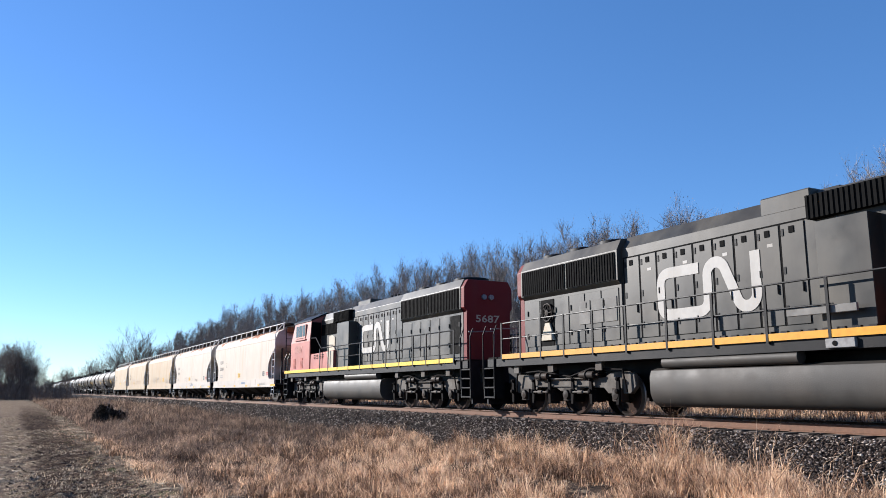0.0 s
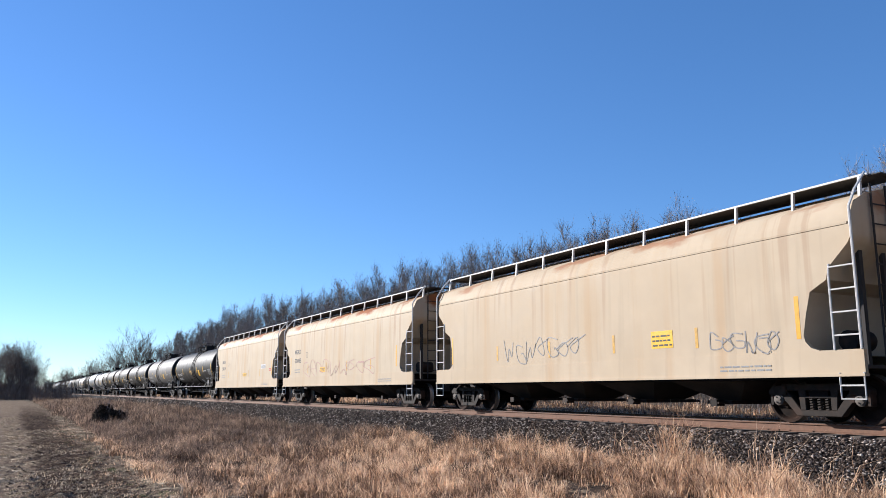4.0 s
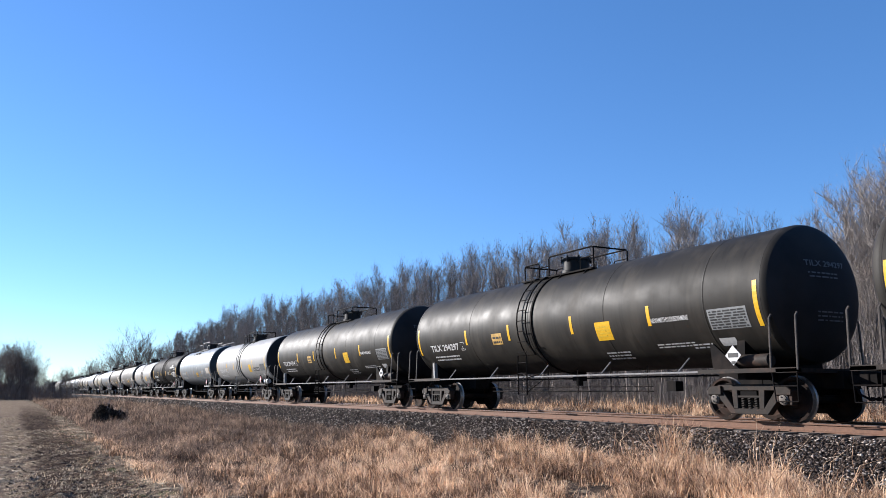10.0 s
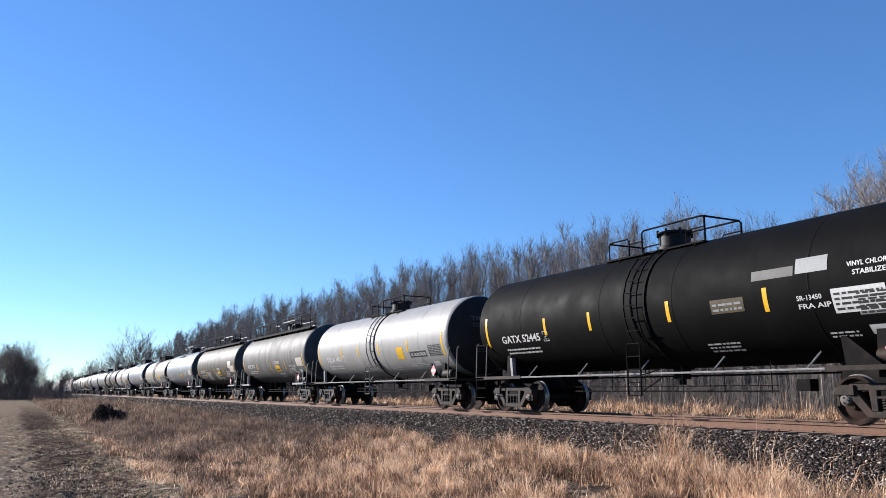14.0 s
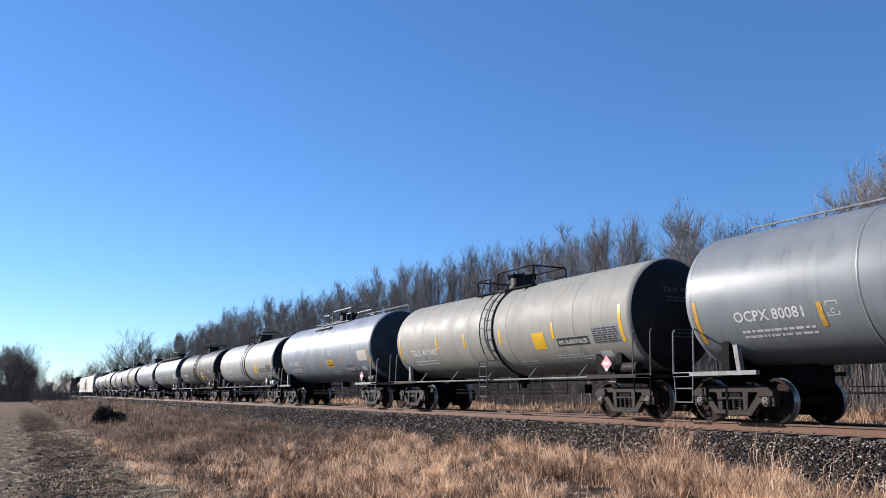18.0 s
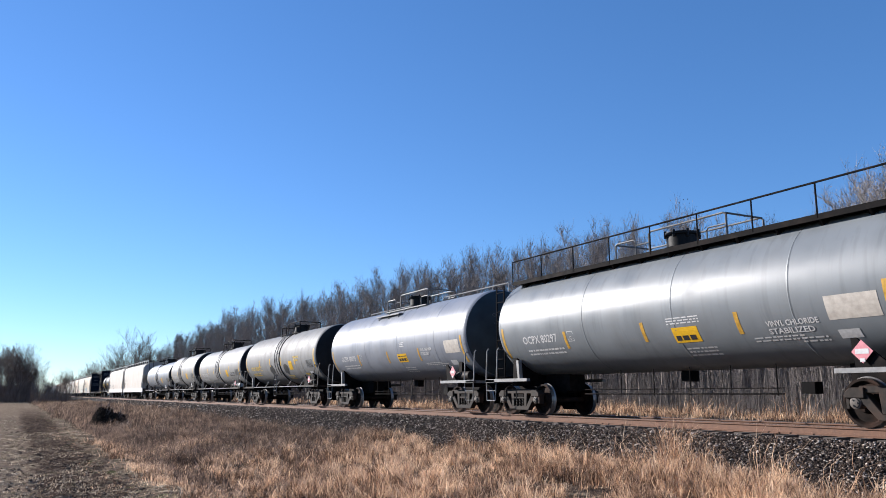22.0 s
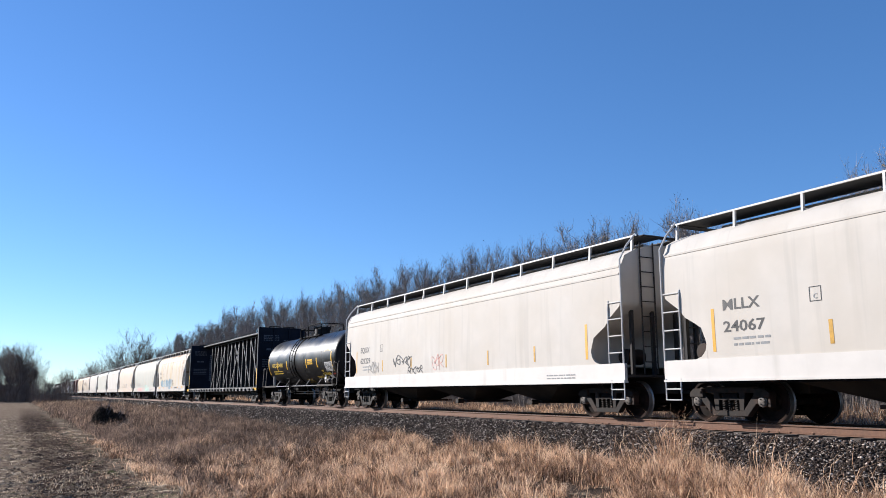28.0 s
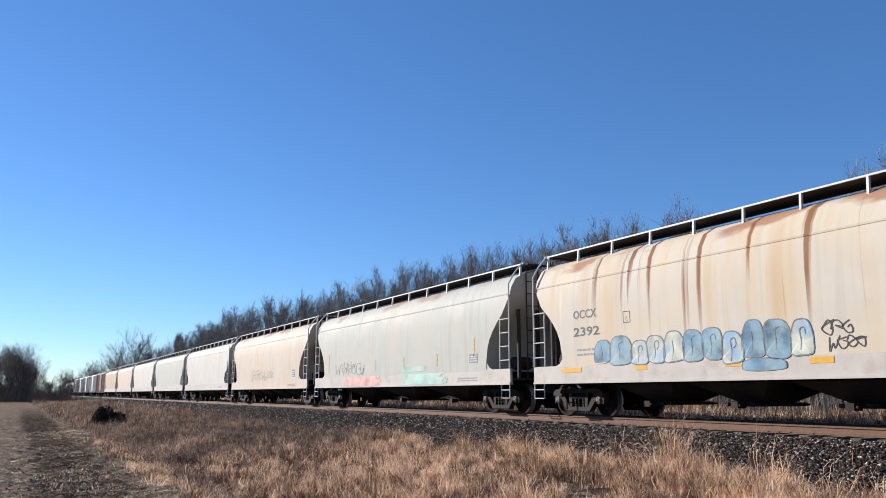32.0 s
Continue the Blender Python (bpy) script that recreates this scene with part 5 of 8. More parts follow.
    for s in (-1, 1):
        # Black panel laid over the cab's rear wall to paint its shade.
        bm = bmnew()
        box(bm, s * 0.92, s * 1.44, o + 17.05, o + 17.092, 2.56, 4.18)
        part("rear_door", bm, M["shadow_gap"], car, "black panel for the shade on the cab's rear wall")
        bm = bmnew()
        box(bm, s * 1.40, s * 1.52, o + 17.8, o + 19.42, 3.42, 4.12)
        fr = part("window_frame", bm, LOCO_PINK, car, "pale pink side window frame")
        for a, b in ((17.88, 18.22), (18.30, 18.86), (18.94, 19.34)):
            bm = bmnew()
            box(bm, s * 1.50, s * 1.527, o + a, o + b, 3.5, 4.08)
            part("pane", bm, LOCO_GLASS, fr)
        bm = bmnew()
        box(bm, s * 1.46, s * 1.56, o + 17.7, o + 19.5, 3.30, 3.36)
        part("arm_rest", bm, LOCO_RED_FADED, car)
        bm = bmnew()
        for a, z0 in ((18.2, 1.85), (19.4, 1.85)):
            for i in range(9):
                box(bm, s * 1.485, s * 1.505, o + a, o + a + 0.42, z0 + i * 0.06, z0 + i * 0.06 + 0.03)
        part("louvre", bm, M["decal_red"], car)
        decal_text("road_number", "5687", 0.52, (o + 19.65) if s < 0 else (o + 18.3), 2.66, on_wall(s * 1.512), LOCO_NUM, car, 1.35 if s < 0 else -1.35, "pale road number")
    bm = bmnew()
    for x in (-0.75, 0.25):
        box(bm, x, x + 0.5, o + 20.22, o + 20.30, 3.45, 4.1)
    part("windscreen", bm, M["glass"], car)
    P = lambda a, u: (-a, o + 1.69, u)
    decal_text("road_number", "5687", 0.36, 0.55, 3.05, P, LOCO_CREAM, car, 1.0, "pale road number")
    bm = bmnew()
    for x in (-0.2, 0.1):
        turned(bm, [(o + 1.62, 0.02), (o + 1.62, 0.09), (o + 1.7, 0.10)], 14, "y", (x, 0, 3.95))
    part("headlight", bm, M["decal_grey"], car)
    bm = bmnew()
    rods(bm, [(-1.4, o + 0.7, 2.6), (-0.4, o + 0.7, 2.65), (-0.4, o + 0.7, 1.7)], 0.022, 6)
    rods(bm, [(1.4, o + 0.7, 2.6), (0.4, o + 0.7, 2.65), (0.4, o + 0.7, 1.7)], 0.022, 6)
    part("end_hand_rail", bm, M["light_steel"], car)
    for e, y in ((-1, 0.5), (1, 21.45)):
        bm = bmnew()
        prism(bm, [(-1.4, 0.22), (1.4, 0.22), (1.4, 0.9), (-1.4, 0.9)], 1, o + y - 0.04, o + y + 0.04)
        part("pilot_plough", bm, M["black_paint"], car)
    loco_truck(car, o + 4.4)
    loco_truck(car, o + 18.2)
    couplers(car, L)
    if not cab_far:
        # the leading engine has a shorter radiator section, so its hood parts sit nearer the hood end
        still = ("frame", "sill_stripe", "walkway", "truck", "side_frame", "axle_box", "brake_cylinder", "spring", "sand_hose", "wheelset", "coupler", "step", "grab_rail", "pilot_plough",
                 "hand_rail", "end_hand_rail", "fuel_tank", "air_reservoir")
        for ob in car.children_recursive:
            if ob.name.split(".")[0] not in still:
                for v in ob.data.vertices:
                    d = v.co.y - o
                    if d > 7.0:
                        v.co.y -= 0.5
                    elif d > 1.95:
                        v.co.y = o + 1.95 + (d - 1.95) * 0.901
    return car


# ---- centre-beam flat car and box cars ----
def centerbeam_car(s0, s1, label):
    car, L = car_at("centerbeam_car", s0, s1, label, "flat car")
    blk = M["beam_black"]
    B = L - 1.6
    bm = bmnew()
    box(bm, -0.35, 0.35, -L / 2 + 0.5, L / 2 - 0.5, 0.55, 1.0)
    box(bm, -1.46, 1.46, -B / 2, B / 2, 0.98, 1.06)
    part("deck", bm, blk, car, "black steel deck")
    for s in (-1, 1):
        bm = bmnew()
        box(bm, s * 1.44, s * 1.50, -B / 2, B / 2, 0.80, 1.02)
        part("side_sill", bm, M["beam_sill"], car, "black side sill with worn pale patches")
        for i in range(22):
            bm = bmnew()
            y = -B / 2 + 0.7 + (B - 1.4) * i / 21
            prism(bm, [(y - 0.14, 0.96), (y + 0.14, 0.96), (y + 0.10, 0.82), (y - 0.10, 0.82)], 0, s * 1.50, s * 1.60)
            part("winch", bm, M["black_paint"], car)
    for e in (-1, 1):
        bm = bmnew()
        y = e * (B / 2 - 0.12)
        box(bm, -1.5, 1.5, y - 0.07, y + 0.07, 1.06, 4.80)
        bh = part("bulkhead", bm, M["beam_navy"], car, "tall dark end bulkhead")
        for x in (-1.46, -0.5, 0.5, 1.46):
            bm = bmnew()
            box(bm, x - 0.05, x + 0.05, y + e * 0.065, y + e * 0.15, 1.06, 4.78)
            part("stiffener", bm, M["beam_navy"], bh)
        for z in (2.0, 2.95, 3.9):
            bm = bmnew()
            box(bm, -1.5, 1.5, y + e * 0.065, y + e * 0.12, z - 0.05, z + 0.05)
            part("stiffener", bm, M["beam_navy"], bh)
        bm = bmnew()
        for x in (-0.8, 0.1):
            rods(bm, [(x, y, 4.80), (x, y, 4.86), (x + 0.7, y, 4.86), (x + 0.7, y, 4.80)], 0.03, 6)
        part("lifting_eye", bm, M["black_paint"], bh)
        P = lambda a, u: (-a, y - 0.075, u)
        decal_bars("bulkhead_writing", 1.15, 0.15, 3.95, 4.35, 4, P, GREYISH, bh, 0.6, 21, "rows of small grey writing")
        decal_bars("bulkhead_writing", 0.95, 0.35, 3.35, 3.50, 1, P, GREYISH, bh, 0.8, 22)
        decal_bars("bulkhead_writing", 1.20, 0.10, 2.30, 2.85, 4, P, GREYISH, bh, 0.5, 23)
        decal_bars("bulkhead_writing", -0.15, -0.75, 1.75, 4.05, 14, P, GREYISH, bh, 0.75, 24)
        bm = bmnew()
        decal_rect(bm, y + 0.07, y - 0.07, 1.2, 2.2, on_wall(-1.506))
        decal_rect(bm, y + 0.8, y - 0.1, 0.84, 1.0, on_wall(-1.506))
        part("reflective_strip", bm, M["yellow_film"], bh)
    bm = bmnew()
    box(bm, -0.48, 0.48, -B / 2 + 0.2, B / 2 - 0.2, 4.65, 4.735)
    box(bm, -0.12, 0.12, -B / 2 + 0.2, B / 2 - 0.2, 4.56, 4.65)
    chord = part("top_chord", bm, blk, car, "wide top beam")
    bm = bmnew()
    box(bm, -0.49, -0.482, -B / 2 + 0.2, B / 2 - 0.2, 4.70, 4.74)
    part("worn_edge", bm, M["worn_steel"], chord, "worn bright edge")
    posts = [-8.82 + 1.176 * i for i in range(16)]
    pale = M["worn_steel"]
    for y in posts:
        bm = bmnew()
        box(bm, -0.12, 0.12, y - 0.05, y + 0.05, 1.06, 4.56)
        post = part("post", bm, blk, car)
        # Sunlit edge of the post, put in as a paler strip.
        bm = bmnew()
        box(bm, -0.14, -0.12, y - 0.045, y + 0.045, 1.06, 4.56)
        part("post_flange", bm, pale, post, "pale post flange, sunlit edge put into the colour")
    for i in range(0, 16, 2):
        top, low = (posts[min(15, i + 2)], posts[i]) if i < 7 else (posts[i - 1], posts[i + 1])
        bm = bmnew()
        prism(bm, [(low - 0.06, 1.15), (low + 0.06, 1.15), (top + 0.06, 4.30), (top - 0.06, 4.30)], 0, -0.115, -0.07)
        turned(bm, [(-0.14, 0.01), (-0.14, 0.17), (-0.11, 0.17), (-0.11, 0.01)], 14, "x", (0, top, 4.22))
        part("brace", bm, pale, car, "worn grey diagonal brace")
    for e in (-1, 1):
        truck(car, e * (L / 2 - 2.9))
    couplers(car, L)
    return car


M["beam_black"] = surface("beam_black", (0.012, 0.0115, 0.012), 0.6, grain=(3, 0.25), patch=((0.028, 0.024, 0.02), 1.2, 0.58, 0.2, 0.5), spec=0.1)
M["beam_sill"] = surface("beam_sill", (0.022, 0.021, 0.021), 0.55, grain=(3, 0.25), patch=((0.26, 0.24, 0.235), 0.9, 0.54, 0.05, 0.85), spec=0.15)
M["beam_navy"] = surface("beam_navy", (0.009, 0.012, 0.021), 0.55, grain=(2, 0.2), patch=((0.02, 0.018, 0.018), 1.2, 0.6, 0.2, 0.4), spec=0.1)


def post_mesh(s, high, paint):
    bm = bmnew()
    box(bm, s * 1.47, s * 1.53, -0.05, 0.05, 1.05, high - 0.3)
    return done(bm, "side_post", paint)


def box_car(s0, s1, paint, label, high=4.4):
    car, L = car_at("box_car", s0, s1, label, "box car")
    B = L - 1.4
    bm = bmnew()
    prism(bm, [(-1.48, 1.0), (-1.48, high - 0.25), (-1.3, high - 0.1), (0, high), (1.3, high - 0.1), (1.48, high - 0.25), (1.48, 1.0)], 1, -B / 2, B / 2)
    part("body", bm, paint, car, "ribbed steel body", bevel=0.02)
    for s in (-1, 1):
        for i in range(17):
            y = -B / 2 + B * i / 16
            if abs(y) > 1.7:
                piece("side_post", kept(("box_post", s, paint.name), lambda: post_mesh(s, high, paint)), car, "", pose(0, y, 0))
        bm = bmnew()
        box(bm, s * 1.48, s * 1.56, -1.6, 1.6, 1.05, high - 0.3)
        part("door", bm, paint, car, "sliding door", bevel=0.02)
        bm = bmnew()
        box(bm, s * 1.40, s * 1.50, -B / 2, B / 2, 0.75, 1.0)
        part("side_sill", bm, M["steel_dark"], car)
    for e in (-1, 1):
        bm = bmnew()
        for x in (-1.5, -1.05):
            rod(bm, (x, e * (B / 2 + 0.05), 1.0), (x, e * (B / 2 + 0.05), high - 0.2), 0.02)
        for k in range(8):
            rod(bm, (-1.5, e * (B / 2 + 0.05), 1.1 + 0.4 * k), (-1.05, e * (B / 2 + 0.05), 1.1 + 0.4 * k), 0.014)
        part("end_ladder", bm, M["light_steel"], car)
        truck(car, e * (L / 2 - 2.3))
    couplers(car, L)
    return car


# ---- ground, track and plants ----
Y0, Y1 = -60.0, 900.0


def ground_z(x, y):
    """Height of the earth under the field, the ditch, the bank and the wood."""
    k = noise.noise((x * 0.25, y * 0.12, 1.0)) * 0.10 + noise.noise((x * 0.9, y * 0.7, 3.0)) * 0.035

    def ease(a, b, t):
        t = max(0.0, min(1.0, t))
        t = t * t * (3 - 2 * t)
        return a + (b - a) * t
    far = max(0.0, min(1.0, (y - 40) / 80))
    if x < 2.2:
        z = -1.02
        k *= 0.4
    elif x < 4.2:
        z = ease(-1.02, -1.30 + 0.2 * far, (x - 2.2) / 2.0)
    elif x < 8.0:
        z = ease(-1.30 + 0.2 * far, -0.98, (x - 4.2) / 3.8)
    elif x < 11.5:
        z = ease(-0.98, -0.86, (x - 8.0) / 3.5)
    elif x < 18.0:
        z = ease(-0.86, -1.0, (x - 11.5) / 1.5)
        k *= 0.3
    else:
        z = ease(-1.0, -0.15, (x - 18) / 5)
    if -0.6 < x < 2.6 and 9 < y < 70:
        rut = min(1.0, (x + 0.6) / 0.6, (2.6 - x) / 0.6)
        z += rut * (0.075 * noise.noise((x * 2.6, y * 1.5, 8.0)) + 0.045 * noise.noise((x * 6.0, y * 4.5, 4.0)) - 0.05)
    elif 3.4 < x < 10.6 and y > 14:
        z += 0.27 * noise.noise((x * 0.62, y * 0.33, 12.0)) * min(1.0, (x - 3.4), (10.6 - x), (y - 14) / 4)
    return z + k


def grid_mesh(name, xs, ys, zf, material):
    X, Y = len(xs), len(ys)
    verts = [(x, y, zf(x, y)) for y in ys for x in xs]
    faces = [(j * X + i, j * X + i + 1, (j + 1) * X + i + 1, (j + 1) * X + i) for j in range(Y - 1) for i in range(X - 1)]
    me = bpy.data.meshes.new(name)
    me.from_pydata(verts, [], faces)
    me.materials.append(material)
    me.shade_smooth()
    return me


def earth_material():
    """Dark soil strewn with straw; a field with a bare wheel track, and the bank."""
    m = surface("earth", (0.075, 0.056, 0.042), 0.95, grain=(2.0, 0.3), bump=(13, 1.0), spec=0.0)
    n, l = m.node_tree.nodes, m.node_tree.links
    bsdf = n["Principled BSDF"]
    old = bsdf.inputs["Base Color"].links[0].from_socket
    geo = n.new("ShaderNodeNewGeometry")
    sep = n.new("ShaderNodeSeparateXYZ")
    l.new(geo.outputs["Position"], sep.inputs[0])

    def noisy(scale, detail=8.0, rough=0.65):
        t = n.new("ShaderNodeTexNoise")
        t.inputs["Scale"].default_value, t.inputs["Detail"].default_value, t.inputs["Roughness"].default_value = scale, detail, rough
        l.new(geo.outputs["Position"], t.inputs["Vector"])
        return t.outputs[0]

    def math_of(kind, a, b, c=0.0):
        k = n.new("ShaderNodeMath")
        k.operation = kind
        for i, v in enumerate((a, b, c)):
            if hasattr(v, "is_output"):
                l.new(v, k.inputs[i])
            else:
                k.inputs[i].default_value = v
        return k.outputs[0]

    def ranged(v, a, b, c=0.0, d=1.0):
        r = n.new("ShaderNodeMapRange")
        r.inputs[1].default_value, r.inputs[2].default_value, r.inputs[3].default_value, r.inputs[4].default_value = a, b, c, d
        l.new(v, r.inputs[0])
        return r.outputs[0]

    def over(fac, base, color):
        x = n.new("ShaderNodeMix")
        x.data_type = "RGBA"
        l.new(fac, x.inputs[0])
        l.new(base, x.inputs[6])
        x.inputs[7].default_value = (*color, 1)
        return x.outputs[2]
    across = math_of("MULTIPLY_ADD", noisy(0.9, 4), 0.9, math_of("ADD", sep.outputs[0], -0.60))
    field = ranged(across, 2.5, 1.9)
    rut = math_of("MULTIPLY", ranged(across, 0.0, 0.45), ranged(across, 2.2, 1.7))
    rut = math_of("MULTIPLY", rut, ranged(sep.outputs[1], 110.0, 60.0))
    fine, wide, clod = noisy(3.6, 9, 0.72), noisy(0.7, 4), noisy(9.0, 6, 0.7)
    # grey-green stubble on the field, bare churned soil in the rut
    c = over(field, old, (0.165, 0.122, 0.09))
    c = over(math_of("MULTIPLY", field, ranged(fine, 0.47, 0.55)), c, (0.285, 0.22, 0.165))
    c = over(math_of("MULTIPLY", rut, 0.92), c, (0.040, 0.027, 0.021))
    c = over(math_of("MULTIPLY", rut, ranged(clod, 0.52, 0.60)), c, (0.16, 0.125, 0.095))
    lush = math_of("MULTIPLY", ranged(noisy(1.6, 5), 0.54, 0.62), math_of("MULTIPLY", ranged(across, 1.3, 1.8), ranged(across, 2.9, 2.3)))
    c = over(math_of("MULTIPLY", lush, ranged(fine, 0.42, 0.52, 0.0, 0.8)), c, (0.06, 0.078, 0.026))
    # straw lies thick beside the rut and thin in it
    lie = math_of("ADD", fine, math_of("MULTIPLY_ADD", wide, 0.26, -0.13))
    lie = math_of("SUBTRACT", lie, math_of("MULTIPLY", rut, 0.09))
    lie = math_of("SUBTRACT", lie, math_of("MULTIPLY", ranged(across, 3.0, 4.5), 0.05))
    c = over(ranged(lie, 0.47, 0.52, 0.0, 0.85), c, (0.20, 0.158, 0.11))
    c = over(ranged(lie, 0.57, 0.61, 0.0, 0.95), c, (0.44, 0.36, 0.26))
    l.new(c, bsdf.inputs["Base Color"])
    for b in n:
        if b.bl_idname == "ShaderNodeBump":
            b.inputs["Distance"].default_value = 0.09
    return m


xs = [-900, -500, -250, -120, -60, -30, -16, -9] + [-6 + 0.5 * i for i in range(11)] + [-0.7 + 0.1 * i for i in range(35)] + [3 + 0.4 * i for i in range(56)] + [26, 28, 32, 40, 60, 120, 300, 900]
ys = [-300, -120, -60, -30, -12] + [-6 + 0.7 * i for i in range(24)] + [10.8 + 0.14 * i for i in range(130)] + [29 + 0.4 * i for i in range(72)] + [58 + 3 * i for i in range(40)] + [180, 220, 280, 360, 480, 650, 900, 1500, 2600]
ground = tagged(new("ground", grid_mesh("ground", xs, ys, ground_z, earth_material())), "brown winter earth with stubble and ditch", "ground", kind="structure")


def ballast_top(x):
    d = abs(x - XT)
    if d < 1.2:
        return -0.21
    if d < 2.0:
        return -0.26
    return -0.26 - (d - 2.0) * 0.44


bxs = [XT + d for d in (-3.9, -3.3, -2.9, -2.5, -2.2, -2.0, -1.6, -1.25, -1.15, -0.9, -0.5, 0, 0.5, 0.9, 1.15, 1.25, 1.6, 2.0, 2.4, 2.9, 3.4, 3.9)]
bys = [-60 + 0.9 * i for i in range(130)] + [60 + 8 * i for i in range(106)]


def ballast_z(x, y):
    return ballast_top(x) + 0.03 * noise.noise((x * 2.2, y * 1.7, 0)) - (0.02 if abs(x - XT) < 1.2 else 0)


tagged(new("ballast_bed", grid_mesh("ballast_bed", bxs, bys, ballast_z, M["ballast"])), "grey crushed stone track bed", "ballast", kind="structure")


def scatter_mesh(name, base_v, base_f, pos, scale, rot, material, squash=(1, 1, 0.75), tumble=None):
    """Many small rigid copies joined into one mesh. base_v: n x 3, base_f: m x 3."""
    bv, bf = np.array(base_v, float) * np.array(squash), np.array(base_f, int)
    N, n = len(pos), len(bv)
    c, s = np.cos(rot), np.sin(rot)
    v = np.broadcast_to(bv, (N, n, 3))
    if tumble is not None:
        ct, st = np.cos(tumble)[:, None], np.sin(tumble)[:, None]
        v = np.stack([v[..., 0], v[..., 1] * ct - v[..., 2] * st, v[..., 1] * st + v[..., 2] * ct], -1)
    v = v * scale[:, None, None]
    x = v[..., 0] * c[:, None] - v[..., 1] * s[:, None]
    y = v[..., 0] * s[:, None] + v[..., 1] * c[:, None]
    v = np.stack([x, y, v[..., 2]], -1) + pos[:, None, :]
    f = (bf[None] + (np.arange(N) * n)[:, None, None]).reshape(-1, bf.shape[1])
    return numpy_mesh(name, v.reshape(-1, 3), f, material)


def numpy_mesh(name, v, f, material):
    me = bpy.data.meshes.new(name)
    k = f.shape[1]
    me.vertices.add(len(v))
    me.vertices.foreach_set("co", v.astype(np.float32).ravel())
    me.loops.add(f.size)
    me.loops.foreach_set("vertex_index", f.astype(np.int32).ravel())
    me.polygons.add(len(f))
    me.polygons.foreach_set("loop_start", np.arange(0, f.size, k, dtype=np.int32))
    me.update(calc_edges=True)
    me.materials.append(material)
    return me


def stone_shape(seed):
    r = random.Random(seed)
    vs = [tuple(c * r.uniform(0.8, 1.25) + r.uniform(-0.3, 0.3) for c in v) for v in ((1, 0, 0), (-1, 0, 0), (0, 1, 0), (0, -1, 0), (0, 0, 1), (0, 0, -1))]
    fs = [(0, 2, 4), (2, 1, 4), (1, 3, 4), (3, 0, 4), (2, 0, 5), (1, 2, 5), (3, 1, 5), (0, 3, 5)]
    return vs, fs


def stones(name, count, x0, x1, y0, y1, size, seed, power=1.0):
    g = np.random.default_rng(seed)
    x = g.uniform(x0, x1, count)
    y = y0 + (y1 - y0) * g.uniform(0, 1, count) ** power
    z = np.array([ballast_top(a) for a in x]) + g.uniform(-0.012, 0.05, count)
    vs, fs = stone_shape(seed)
    me = scatter_mesh(name, vs, fs, np.stack([x, y, z], -1), g.uniform(*size, count), g.uniform(0, 6.28, count), M["stone"], (1.35, 0.85, 0.75), g.uniform(-1.3, 1.3, count))
    tagged(new(name, me), "loose grey crushed ballast stones", "ballast", kind="stuff")


for i in range(6):
    stones("ballast_stones", 11000, XT - 3.85, XT - 1.25, 2.5, 24, (0.011, 0.030), 20 + i, 1.15)
for i in range(2):
    stones("ballast_stones", 11000, XT - 3.7, XT - 1.1, 24, 60, (0.024, 0.048), 31 + i)
stones("ballast_stones", 2500, XT - 0.6, XT + 2.6, 2, 40, (0.03, 0.05), 33)
stones("ballast_stones", 4000, XT - 3.5, XT - 1.1, 60, 140, (0.06, 0.09), 35)

# crushed stone rolled down into the ditch
g_d = np.random.default_rng(38)
dx, dy = g_d.normal(5.6, 0.9, 1500), g_d.normal(21.0, 3.2, 1500)
vs_d, fs_d = stone_shape(38)
tagged(new("ditch_stones", scatter_mesh("ditch_stones", vs_d, fs_d, np.stack([dx, dy, np.array([ground_z(a, b) for a, b in zip(dx, dy)]) + 0.01], -1), g_d.uniform(0.02, 0.05, 1500),
                                        g_d.uniform(0, 6.28, 1500), M["stone"], (1.3, 0.9, 0.7))), "grey crushed stones rolled into the ditch", "stones", kind="stuff")

# clods of soil on the field
M["clod"] = surface("clod", (0.17, 0.125, 0.088), 0.95, grain=(30, 0.3), island=0.7, spec=0.0)


def clods(count, x0, x1, y0, y1, size, seed, power):
    g = np.random.default_rng(seed)
    x, y = g.uniform(x0, x1, count), y0 + (y1 - y0) * g.uniform(0, 1, count) ** power
    z = np.array([ground_z(a, b) for a, b in zip(x, y)])
    vs, fs = stone_shape(seed)
    me = scatter_mesh("soil_clods", vs, fs, np.stack([x, y, z], -1), g.uniform(0.3, 1, count) ** 2 * size, g.uniform(0, 6.28, count), M["clod"], (1, 1.2, 0.55))
    tagged(new("soil_clods", me), "dark clods of soil on the field", "soil", kind="stuff")


clods(2600, 0.0, 2.3, 11, 70, 0.045, 91, 1.7)
clods(2600, -0.6, 2.4, 11, 60, 0.032, 93, 1.6)
clods(900, -1.8, 3.0, 34, 80, 0.05, 92, 1.2)

# track: rails and ties
track = tagged(new("railway_track"), "single railway track on timber ties", "railway track", kind="structure")
